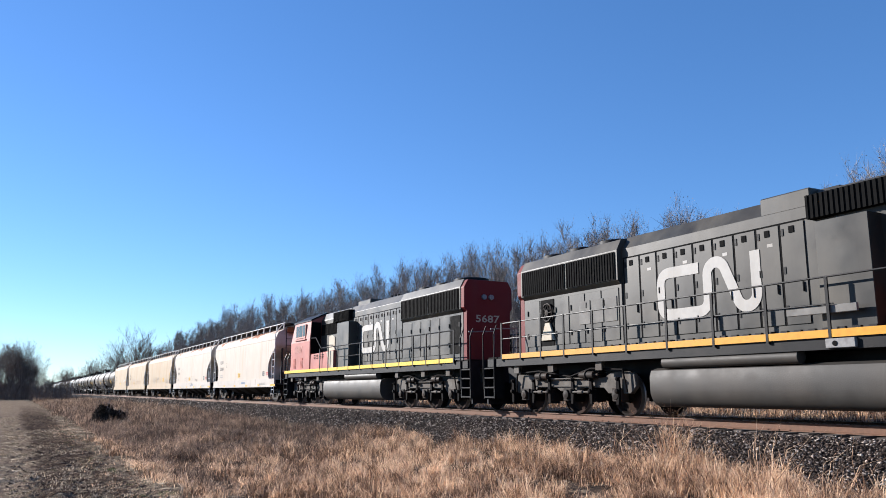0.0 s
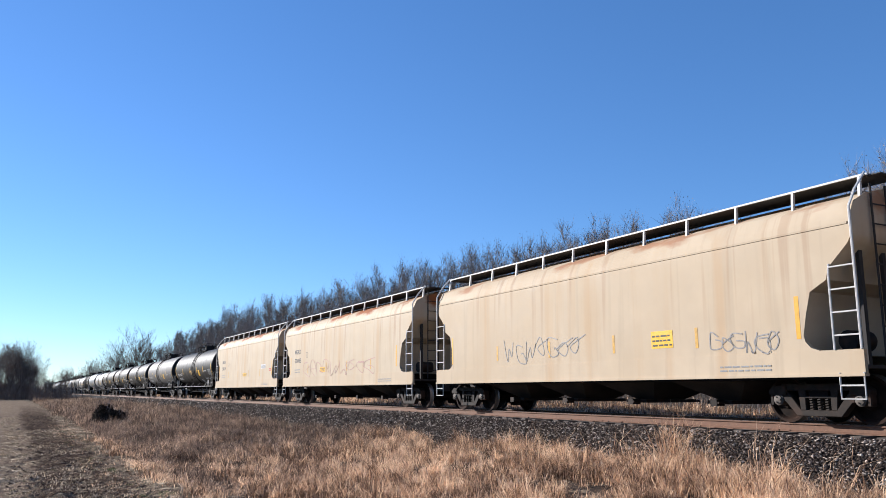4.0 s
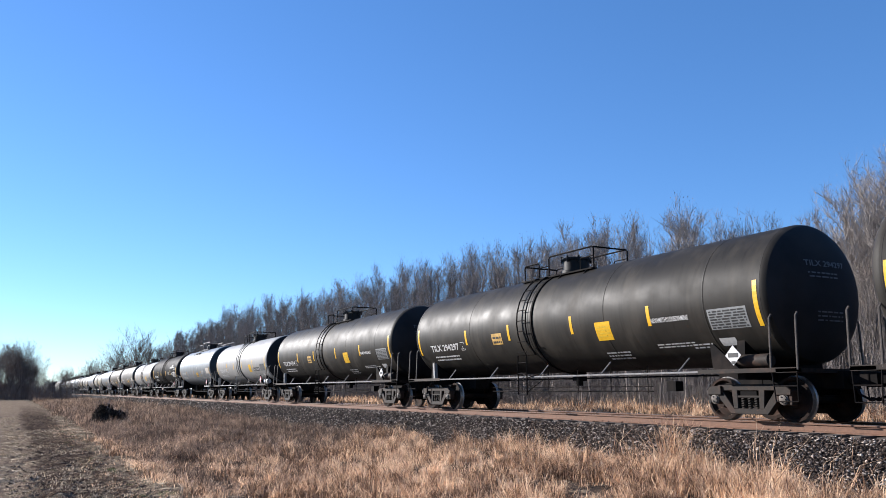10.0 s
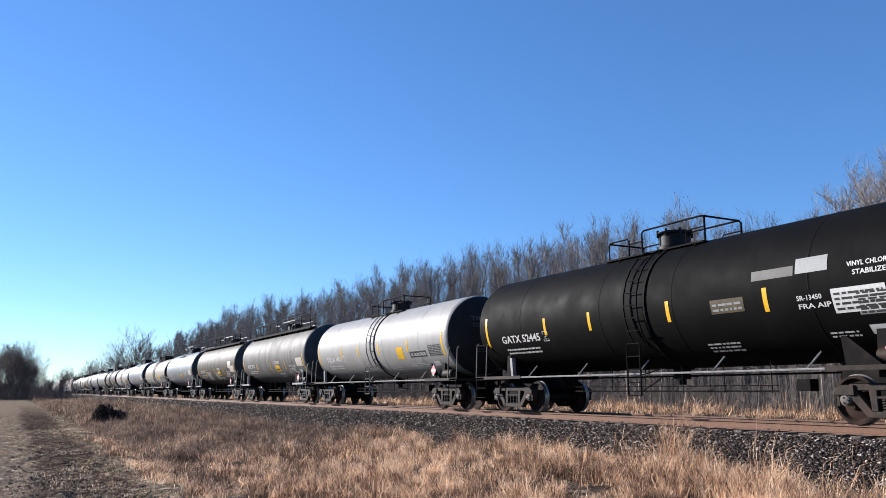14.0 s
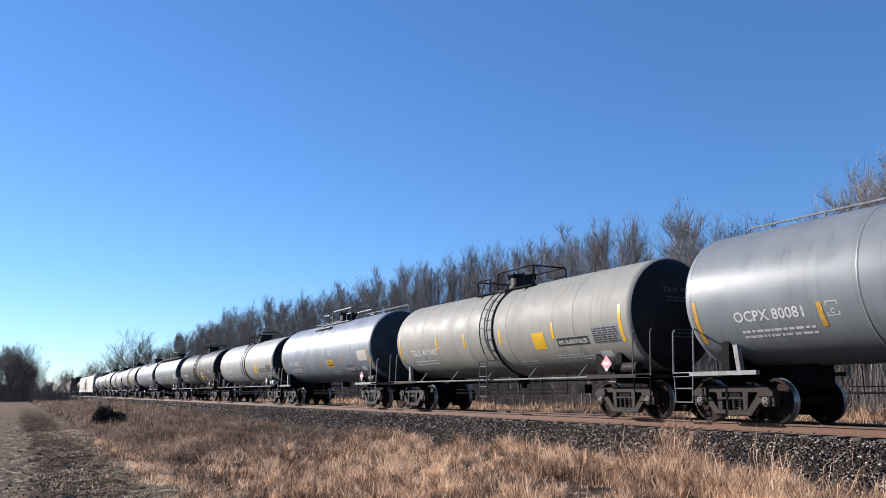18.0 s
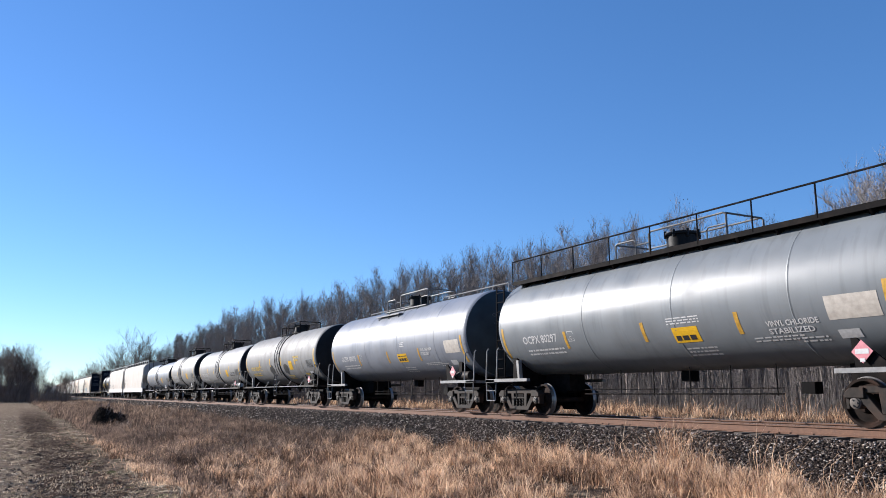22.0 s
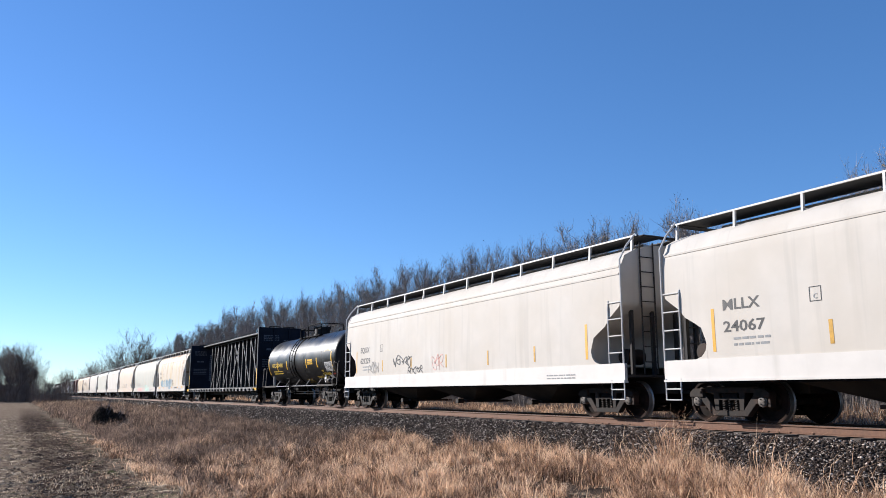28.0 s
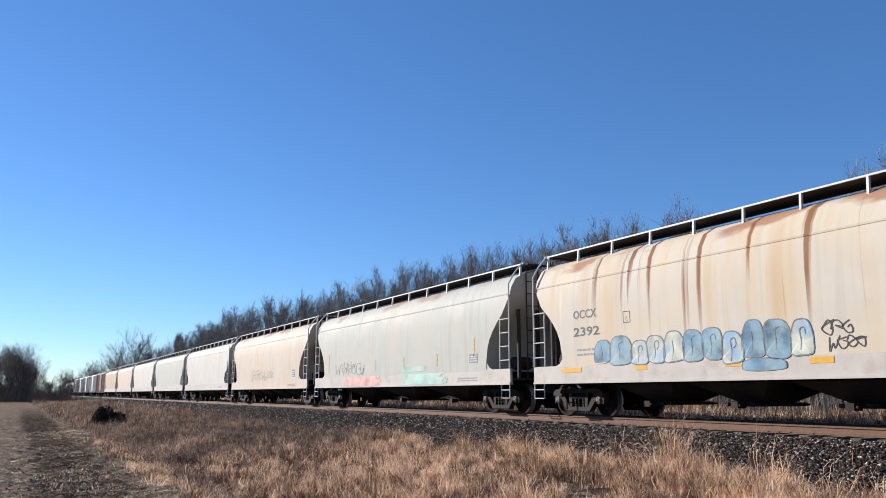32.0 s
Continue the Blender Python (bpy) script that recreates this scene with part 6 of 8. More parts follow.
for s in (-1, 1):
    bm = bmnew()
    x = XT + s * 0.753
    prism(bm, [(x - 0.07, -0.178), (x + 0.07, -0.178), (x + 0.07, -0.165), (x + 0.012, -0.145), (x + 0.010, -0.045), (x + 0.036, -0.033), (x + 0.036, -0.006),
               (x - 0.036, -0.006), (x - 0.036, -0.033), (x - 0.010, -0.045), (x - 0.012, -0.145), (x - 0.07, -0.165)], 1, Y0, Y1)
    part("rail", bm, M["rail_side"], track, "rust-brown steel rail")
    bm = bmnew()
    prism(bm, [(x - 0.034, -0.006), (x + 0.034, -0.006), (x + 0.026, 0.0), (x - 0.026, 0.0)], 1, Y0, Y1)
    part("rail_head", bm, M["rail_head"], track, "worn shiny running surface")


def tie_mesh(seed):
    bm = bmnew()
    r = random.Random(seed)
    box(bm, -1.30 + r.uniform(-0.05, 0.05), 1.30 + r.uniform(-0.05, 0.05), -0.115, 0.115, -0.35, -0.178)
    bmesh.ops.bevel(bm, geom=bm.edges[:], offset=0.012, segments=1, affect="EDGES")
    return done(bm, "tie", M["tie"])


tie_meshes = [tie_mesh(i) for i in range(5)]
rnd = random.Random(3)
for i in range(240):
    piece("tie", tie_meshes[i % 5], track, "", pose(XT + rnd.uniform(-0.05, 0.05), -4 + i * 0.535 + rnd.uniform(-0.03, 0.03), rnd.uniform(-0.012, 0.004), 0, 0, rnd.uniform(-1, 1)))
bm = bmnew()
for i in range(240):
    y = -4 + i * 0.535
    for s in (-1, 1):
        x = XT + s * 0.753
        box(bm, x - 0.13, x + 0.13, y - 0.09, y + 0.09, -0.19, -0.176)
        for q in (-0.13, 0.13):
            if rnd.random() < 0.35:
                box(bm, x - 0.085, x + 0.085, y + q - 0.018, y + q + 0.018, -0.172, -0.148)
part("tie_plate", bm, M["rail_side"], track, "rusty tie plates and anchors")


# ---- grass ----
def grass_material(name, a, b, c):
    m = bpy.data.materials.new(name)
    m.use_nodes = True
    n, l = m.node_tree.nodes, m.node_tree.links
    bsdf = n["Principled BSDF"]
    geo = n.new("ShaderNodeNewGeometry")
    ramp = n.new("ShaderNodeValToRGB")
    ramp.color_ramp.elements[0].color, ramp.color_ramp.elements[1].color = (*a, 1), (*c, 1)
    ramp.color_ramp.elements.new(0.5).color = (*b, 1)
    no = n.new("ShaderNodeTexNoise")
    no.inputs["Scale"].default_value, no.inputs["Detail"].default_value = 0.55, 3
    l.new(geo.outputs["Position"], no.inputs["Vector"])
    mix = n.new("ShaderNodeMath")
    mix.operation = "MULTIPLY_ADD"
    l.new(geo.outputs["Random Per Island"], mix.inputs[0])
    mix.inputs[1].default_value = 0.75
    sub = n.new("ShaderNodeMapRange")
    sub.inputs[1].default_value, sub.inputs[2].default_value, sub.inputs[3].default_value, sub.inputs[4].default_value = 0.35, 0.65, -0.22, 0.36
    l.new(no.outputs[0], sub.inputs[0])
    tuft = n.new("ShaderNodeTexNoise")
    tuft.inputs["Scale"].default_value, tuft.inputs["Detail"].default_value = 3.2, 3
    l.new(geo.outputs["Position"], tuft.inputs["Vector"])
    spot = n.new("ShaderNodeMapRange")
    for i, k in enumerate((0.38, 0.62, -0.58, 0.42)):
        spot.inputs[i + 1].default_value = k
    l.new(tuft.outputs[0], spot.inputs[0])
    both_n = n.new("ShaderNodeMath")
    l.new(sub.outputs[0], both_n.inputs[0])
    l.new(spot.outputs[0], both_n.inputs[1])
    l.new(both_n.outputs[0], mix.inputs[2])
    l.new(mix.outputs[0], ramp.inputs[0])
    l.new(ramp.outputs[0], bsdf.inputs["Base Color"])
    bsdf.inputs["Roughness"].default_value = 0.75
    bsdf.inputs["Specular IOR Level"].default_value = 0.15
    thin, both = n.new("ShaderNodeBsdfTranslucent"), n.new("ShaderNodeMixShader")
    both.inputs[0].default_value = 0.34
    l.new(ramp.outputs[0], thin.inputs[0])
    l.new(bsdf.outputs[0], both.inputs[1])
    l.new(thin.outputs[0], both.inputs[2])
    l.new(both.outputs[0], n["Material Output"].inputs[0])
    return m


M["dry_grass"] = grass_material("dry_grass", (0.115, 0.066, 0.042), (0.60, 0.385, 0.24), (0.95, 0.70, 0.47))
M["mid_grass"] = grass_material("mid_grass", (0.07, 0.046, 0.034), (0.21, 0.145, 0.102), (0.52, 0.375, 0.265))
M["short_grass"] = grass_material("short_grass", (0.10, 0.086, 0.055), (0.285, 0.226, 0.165), (0.60, 0.49, 0.36))


def blades(name, x, y, z, h, width, material, label, seed, comb=None, spill=0.9, curl=False, lay=1.0):
    """Bent blades of grass, three joints each, joined into one mesh."""
    g = np.random.default_rng(seed)
    n = len(x)
    ang = g.uniform(0, 2 * np.pi, n) if comb is None else comb + g.normal(0, spill, n)
    d = np.stack([np.cos(ang), np.sin(ang)], -1)
    side = np.stack([-d[:, 1], d[:, 0]], -1)
    lean_k = g.uniform(0.05, 1.0, n) ** 1.3 * h * 1.05 * lay
    droop = g.uniform(0.0, 1.0, n)
    side = side + d * (g.normal(0, 0.5, n))[:, None]
    bow = g.normal(0, 0.10, n) * h
    foot = np.stack([x, y], -1)
    joints = ((0.0, 0.0, 1.0), (0.25, 0.55, 0.85), (0.62, 0.9, 0.6)) if curl else ((0.0, 0.0, 1.0), (0.38, 0.62, 0.75))
    q = len(joints)
    v = np.zeros((n, 2 * q + 1, 3))
    for i, (k, up, w) in enumerate(joints):
        c = foot + d * (lean_k * k)[:, None] + side * (bow * (i == 1))[:, None]
        for j, sg in enumerate((-1, 1)):
            v[:, i * 2 + j, :2] = c + side * (width * w * sg * 0.5)[:, None]
            v[:, i * 2 + j, 2] = z + h * up * (1 - 0.12 * droop)
    v[:, 2 * q, :2] = foot + d * (lean_k * (1.0 + 0.25 * droop))[:, None] - side * (bow * 0.7)[:, None]
    v[:, 2 * q, 2] = z + h * (1 - (0.55 if curl else 0.3) * droop * np.minimum(1.0, lean_k / np.maximum(h, 1e-3)))
    f = [[2 * i + a, 2 * i + b, 2 * i + c] for i in range(q - 1) for a, b, c in ((0, 1, 3), (0, 3, 2))] + [[2 * q - 2, 2 * q - 1, 2 * q]]
    F = (np.array(f)[None] + (np.arange(n) * (2 * q + 1))[:, None, None]).reshape(-1, 3)
    return tagged(new(name, numpy_mesh(name, v.reshape(-1, 3), F, material)), label, "grass", kind="stuff")


def tuft_field(name, count, x0, x1, y0, y1, high, width, seed, label, material, bare=0.0, power=1.0, edge=None, clump=0.16, per=14, spill=0.9, curl=False, lay=1.0):
    g = np.random.default_rng(seed)
    k = max(1, count // per)
    cx = g.uniform(x0, x1, k)
    cy = y0 + (y1 - y0) * g.uniform(0, 1, k) ** power
    keep = []
    hs = []
    for a, b in zip(cx, cy):
        dens = 0.6 * noise.noise((a * 0.45, b * 0.22, 5.0)) + 0.7 * noise.noise((a * 1.1, b * 0.7, 9.0)) + 1.0 * noise.noise((a * 2.9, b * 2.2, 2.0))
        ok = dens > -0.55 + bare and (edge is None or edge(a, b))
        keep.append(ok)
        hs.append(min(1.7, max(0.25, 0.85 + 1.0 * dens)) * g.uniform(0.7, 1.25))
    keep = np.array(keep)
    cx, cy, hs = cx[keep], cy[keep], np.array(hs)[keep]
    ox, oy = g.normal(0, clump, len(cx) * per), g.normal(0, clump, len(cx) * per)
    x, y = np.repeat(cx, per) + ox, np.repeat(cy, per) + oy
    out = np.arctan2(oy, ox) if per > 20 else np.repeat(g.uniform(0, 6.283, len(cx)), per)
    z = np.array([ground_z(a, b) for a, b in zip(x, y)]) - 0.02
    h = np.repeat(hs, per) * g.uniform(high[0], high[1], len(x))
    return blades(name, x, y, z, h, g.uniform(width[0], width[1], len(x)), material, label, seed, out, spill, curl, lay)


def toe(a, b):
    """Grass stops where the ballast begins, a wavering line that draws back close to the camera."""
    limit = 11.25 + 0.25 * noise.noise((b * 0.5, 0, 2)) - 1.4 * max(0.0, (9.5 - b) / 3.0)
    left = 2.45 + 0.4 * noise.noise((b * 0.4, 4, 0))
    return left < a < limit


def golden(a, b):
    """The thick straw stands on the lower bank and thins out up the line."""
    return toe(a, b) and b < 17.0 + 0.75 * a + 5.0 * noise.noise((a * 0.35, b * 0.3, 6))


def dusky(a, b):
    """Dead weeds fill the ditch and the bank beyond the thick straw."""
    return toe(a, b) and b > 10.0 + 1.1 * a + 5.0 * noise.noise((a * 0.4, b * 0.3, 8))


def off_rut(a, b):
    k = 0.3 * noise.noise((b * 0.9, a, 7))
    return not (0.15 + k < a < 2.0 + k)


M["brown_weed"] = grass_material("brown_weed", (0.055, 0.038, 0.030), (0.17, 0.116, 0.085), (0.42, 0.29, 0.205))
tall = "tall dry straw-coloured grass on the bank"
tuft_field("tall_grass", 130000, 3.9, 11.3, 6.0, 24, (0.12, 0.38), (0.005, 0.012), 41, tall, M["dry_grass"], 0.40, 1.25, golden, 0.06, 30, 0.8, True)
tuft_field("tall_grass", 60000, 2.0, 6.4, 8.0, 32, (0.05, 0.20), (0.007, 0.014), 42, "short matted straw in the ditch", M["dry_grass"], 0.05, 1.3, toe, 0.14, 22, 1.6, True, 1.7)
tuft_field("tall_grass", 16000, 1.5, 3.4, 12.0, 46, (0.02, 0.06), (0.006, 0.012), 53, "flattened pale straw beside the wheel rut", M["dry_grass"], 0.1, 1.2, None, 0.14, 14, 2.0, False, 2.6)
tuft_field("tall_grass", 30000, 4.0, 11.3, 20, 62, (0.12, 0.34), (0.009, 0.018), 43, "dry brown grass on the bank", M["mid_grass"], 0.6, 1.2, toe, 0.18, 24, 1.5, True, 1.5)
tuft_field("dark_weeds", 30000, 3.4, 8.6, 12, 40, (0.06, 0.24), (0.007, 0.014), 61, "low dark brown weeds in the ditch", M["brown_weed"], 0.42, 1.1, dusky, 0.15, 30, 1.6, True, 1.7)
tuft_field("tall_grass", 30000, 2.8, 11.6, 60, 200, (0.25, 0.55), (0.025, 0.05), 44, "dry brown grass on the bank", M["mid_grass"], 0.05, 1.3, None, 0.35)
tuft_field("tall_grass", 30000, 18.2, 23.4, -4, 45, (0.20, 0.52), (0.010, 0.022), 45, "tall dry grass beyond the track", M["dry_grass"], -0.2, 1.0, None, 0.2)
tuft_field("tall_grass", 12000, 18.2, 24, 45, 160, (0.2, 0.55), (0.03, 0.06), 46, "tall dry grass beyond the track", M["dry_grass"], -0.2, 1.3, None, 0.35)
tuft_field("field_straw", 26000, -0.2, 2.5, 11.0, 40, (0.02, 0.06), (0.006, 0.014), 52, "loose straw trodden into the wheel rut", M["short_grass"], 0.3, 1.3, None, 0.12)
tuft_field("field_stubble", 70000, -3.0, 3.0, 11.0, 60, (0.015, 0.06), (0.006, 0.014), 47, "short trodden stubble of the field", M["short_grass"], 0.25, 1.4, off_rut, 0.09)
tuft_field("brown_weeds", 42000, 3.0, 10.5, 14, 44, (0.12, 0.36), (0.007, 0.014), 50, "tangled brown dead weeds on the bank", M["brown_weed"], 0.34, 1.0, dusky, 0.18, 14, 1.4, True, 1.5)
tuft_field("brown_weeds", 22000, 3.0, 11.0, 40, 110, (0.2, 0.5), (0.015, 0.03), 51, "tangled brown dead weeds on the bank", M["brown_weed"], 0.2, 1.2, toe, 0.3)
tuft_field("seed_stalks", 500, 8.8, 10.6, 7.5, 14, (0.5, 0.85), (0.006, 0.010), 48, "tall thin seed stalks", M["dry_grass"], 0.1, 1.0, None, 0.15)
tuft_field("seed_stalks", 150, 10.55, 10.75, 11.0, 11.2, (0.75, 1.05), (0.008, 0.012), 49, "tuft of tall pale seed stalks", M["dry_grass"], -9, 1.0, None, 0.07)

# ---- bare trees ----
M["bark"] = surface("bark", (0.22, 0.192, 0.172), 0.9, grain=(6, 0.3), rand=0.35, bump=(20, 0.5), spec=0.1)
M["far_twig"] = surface("far_twig", (0.165, 0.125, 0.10), 0.9, grain=(0.6, 0.25), rand=0.3, bump=None, spec=0.05)
M["pale_twig"] = surface("pale_twig", (0.24, 0.21, 0.188), 0.9, grain=(3, 0.25), rand=0.3, bump=None, spec=0.1)
M["twig"] = surface("twig", (0.20, 0.178, 0.165), 0.9, grain=(3, 0.25), rand=0.3, bump=None, spec=0.1)


def grow(seed, height, spread, limbs, kids, twigs, low=0.2, stem_to=0.9, fat=1.0, thick=1.0, rise=(0.5, 1.3), reach=1.0, fringe=1.0):
    """Lists of tapered segments (a, b, ra, rb): trunk with its limbs, branches of the crown, and its twigs."""
    r = random.Random(seed)
    trunk, crown, fine = [], [], []

    def line(p, d, length, r0, r1, n, bend, out):
        pts = [p]
        for i in range(n):
            d = (d + Vector((r.uniform(-bend, bend), r.uniform(-bend, bend), r.uniform(-bend * 0.4, bend)))).normalized()
            q = p + d * (length / n)
            out.append((p, q, r0 + (r1 - r0) * i / n, r0 + (r1 - r0) * (i + 1) / n))
            p = q
            pts.append(p)
        return pts, d
    base = (height * 0.007 + 0.02) * fat
    stem, d = line(Vector((0, 0, -0.1)), Vector((r.uniform(-0.1, 0.1), r.uniform(-0.1, 0.1), 1)), height * stem_to, base, base * 0.16, 8, 0.10, trunk)
    for i in range(limbs):
        k = low + (0.97 - low) * (i + r.random()) / limbs
        p = stem[int(k * 8)].lerp(stem[min(8, int(k * 8) + 1)], r.random())
        a = r.uniform(0, 6.283)
        up = r.uniform(*rise)
        d = Vector((math.cos(a) * spread, math.sin(a) * spread, up)).normalized()
        ln = min(height * reach * r.uniform(0.20, 0.36) * (1.15 - k * 0.6), max(0.7, (height * 1.02 - p.z) / max(0.3, d.z)))
        lp, ld = line(p, d, ln, base * 0.34 * (1.1 - k * 0.6), 0.006, 4, 0.25, trunk)
        for j in range(kids):
            q = lp[r.randint(1, 4)]
            a = r.uniform(0, 6.283)
            d2 = (ld + Vector((math.cos(a), math.sin(a), r.uniform(0.0, 1.1))) * 0.8).normalized()
            kp, kd = line(q, d2, ln * r.uniform(0.3, 0.6), 0.0085 * thick, 0.004 * thick, 2, 0.4, crown)
            for m in range(twigs):
                s = kp[r.randint(0, 1)].lerp(kp[2], r.random())
                d3 = (kd + Vector((r.uniform(-1, 1), r.uniform(-1, 1), r.uniform(-0.1, 1.3))) * 0.9).normalized()
                line(s, d3, r.uniform(0.25, 0.7) * fringe, 0.0058 * thick, 0.0015 * thick, 1, 0.3, fine)
                if fringe == 1.0 and s.z > height * 0.6 and r.random() < 0.13:
                    tip = fine[-1][1]
                    fine.append((tip, tip + Vector((r.uniform(-0.05, 0.05), r.uniform(-0.05, 0.05), r.uniform(-0.09, 0.05))), 0.022, 0.01))
    return trunk, crown, fine


def twig_mesh(name, segs, material):
    """Slender pointed blades, one for each twig, turned all ways."""
    A, B = np.array([s[0] for s in segs]), np.array([s[1] for s in segs])
    ra = np.array([s[2] for s in segs])
    d = B - A
    d /= np.maximum(np.linalg.norm(d, axis=1, keepdims=True), 1e-6)
    ref = np.where(np.abs(d[:, 2:3]) < 0.9, np.array([[0, 0, 1.0]]), np.array([[1.0, 0, 0]]))
    u = np.cross(d, ref)
    u /= np.linalg.norm(u, axis=1, keepdims=True)
    w = np.cross(d, u)
    turn = np.arange(len(segs)) * 2.4
    side = (u * np.cos(turn)[:, None] + w * np.sin(turn)[:, None]) * ra[:, None]
    v = np.stack([A + side, A - side, B], 1)
    F = np.arange(len(segs) * 3).reshape(-1, 3)
    return numpy_mesh(name, v.reshape(-1, 3), F, material)


def sticks(name, segs, material, sides):
    """Tapered tubes from segments, open-ended, built as arrays."""
    A = np.array([s[0] for s in segs])
    B = np.array([s[1] for s in segs])
    ra, rb = np.array([s[2] for s in segs]), np.array([s[3] for s in segs])
    d = B - A
    d /= np.maximum(np.linalg.norm(d, axis=1, keepdims=True), 1e-6)
    ref = np.where(np.abs(d[:, 2:3]) < 0.9, np.array([[0, 0, 1.0]]), np.array([[1.0, 0, 0]]))
    u = np.cross(d, ref)
    u /= np.linalg.norm(u, axis=1, keepdims=True)
    w = np.cross(d, u)
    n = len(segs)
    v = np.zeros((n, 2 * sides, 3))
    for i in range(sides):
        k = 2 * math.pi * i / sides
        off = u * math.cos(k) + w * math.sin(k)
        v[:, i] = A + off * ra[:, None]
        v[:, sides + i] = B + off * rb[:, None]
    f = np.array([[i, (i + 1) % sides, sides + (i + 1) % sides, sides + i] for i in range(sides)])
    F = (f[None] + (np.arange(n) * 2 * sides)[:, None, None]).reshape(-1, 4)
    return numpy_mesh(name, v.reshape(-1, 3), F, material)


TREES = []
slim = (0.16, 0.98, 0.85, 0.9, (0.9, 1.8))
SPECS = ((10, 0.50, 34, 7, 7, *slim, 0.62), (11, 0.42, 36, 7, 7, *slim, 0.55), (9, 0.55, 32, 7, 8, *slim, 0.70), (12, 0.45, 36, 7, 7, *slim, 0.58), (8, 0.6, 30, 7, 8, *slim, 0.75), (10.5, 0.38, 36, 7, 7, *slim, 0.5),
         (12, 0.85, 16, 14, 10, 0.28, 0.62, 1.7, 1.7, (0.7, 2.0), 1.75, 1.9), (12, 1.0, 18, 14, 10, 0.34, 0.55, 1.8, 1.7, (0.6, 1.8), 1.6, 1.8), (9, 0.62, 34, 9, 12, 0.25, 0.80, 0.8, 0.8, (0.6, 1.5), 0.8))
for i, spec in enumerate(SPECS):
    tr, cr, fi = grow(100 + i, *spec)
    wood = M["far_twig"] if i in (6, 7) else M["pale_twig"] if i == 8 else M["twig"]
    TREES.append((sticks("trunk", tr, wood if i in (6, 7) else M["bark"], 5), sticks("crown", cr, wood, 3), twig_mesh("brushwood", fi, wood), max(q[1].z for q in tr + cr + fi)))


def tree(x, y, kind, height, turn, label="bare grey-brown winter tree in a thicket", group="bare trees along the line"):
    trunk, crown, twigs, h = TREES[kind]
    k = height / h
    t = tagged(new("tree"), label, "tree", group)
    t.matrix_basis = pose(x, y, ground_z(x, y), 0, 0, turn) @ Matrix.Diagonal((k * 0.95, k * 0.95, k, 1))
    for nm, me in (("trunk", trunk), ("crown", crown), ("brushwood", twigs)):
        o = new(nm, me)
        o.parent = t
    return t


def wood_top(y):
    """Height of the wood's top line along the track."""
    pts = ((-20, 8.0), (20, 7.7), (22.5, 8.0), (25.5, 8.7), (30, 10.0), (37, 10.7), (47, 11.1), (58, 11.3), (80, 11.9), (114, 13.0), (126, 14.0), (140, 12.8), (160, 13.4), (168, 12.4), (175, 8.0))
    for (a, ha), (b, hb) in zip(pts, pts[1:]):
        if a <= y <= b:
            return ha + (hb - ha) * (y - a) / (b - a)
    return pts[-1][1]


rt = random.Random(11)
y = 6.0
while y < 172:
    for row in range(4):
        x = 25.2 + row * 2.3 + rt.uniform(-1.1, 1.1)
        yy = y + rt.uniform(-0.7, 0.7)
        hh = (wood_top(yy) * x / 28 + 0.35) * rt.uniform(0.84, 1.01)
        tree(x, yy, rt.randrange(6), hh, rt.uniform(0, 360))
    y += 0.85 + y * 0.0155
for x, y, h, turn in ((25.8, 17.5, 9.3, 140), (26.4, 16.9, 9.7, 250), (25.7, 16.2, 9.4, 80), (26.6, 15.6, 9.3, 200), (25.8, 14.8, 8.8, 310), (26.9, 17.7, 8.8, 10), (26.0, 13.8, 8.4, 60)):
    tree(x, y, 8, h, turn, "pale many-branched bare tree at the wood's edge")
for x, y, k, h in ((30.0, 230, 6, 20.0), (31.5, 236, 7, 18.5), (35.6, 230, 7, 17.5), (23.0, 230, 6, 16.0), (24.6, 234, 7, 14.5), (27.0, 232, 7, 13.0), (38.5, 226, 6, 16.0),
                   (16.2, 230, 6, 11.0), (18.0, 236, 7, 11.5), (14.2, 240, 7, 9.4), (10.6, 232, 7, 8.6), (12.0, 236, 6, 9.0), (20.4, 238, 6, 11.0)):
    tree(x, y, k, h, x * 37, "large bare tree standing alone far down the line", "large bare trees far off")
rl = random.Random(19)
for i in range(20):
    x, y = -7.5 + i * 0.68 + rl.uniform(-0.8, 0.8), 196 + rl.uniform(-14, 14)
    h = rl.uniform(11.0, 14.6) if x < 1.5 else rl.uniform(8.5, 12) if x < 3.2 else rl.uniform(3.5, 6.5)
    tree(x, y, rl.choice((6, 7)), h, rl.uniform(0, 360), "bare tree of the wood across the field", "bare trees of the field wood")
for i in range(8):
    tree(-12 - i * 3.2 + rl.uniform(-1, 1), 200 + rl.uniform(-8, 8), rl.randrange(9), rl.uniform(11, 14), rl.uniform(0, 360), "bare tree of the wood across the field", "bare trees of the field wood")


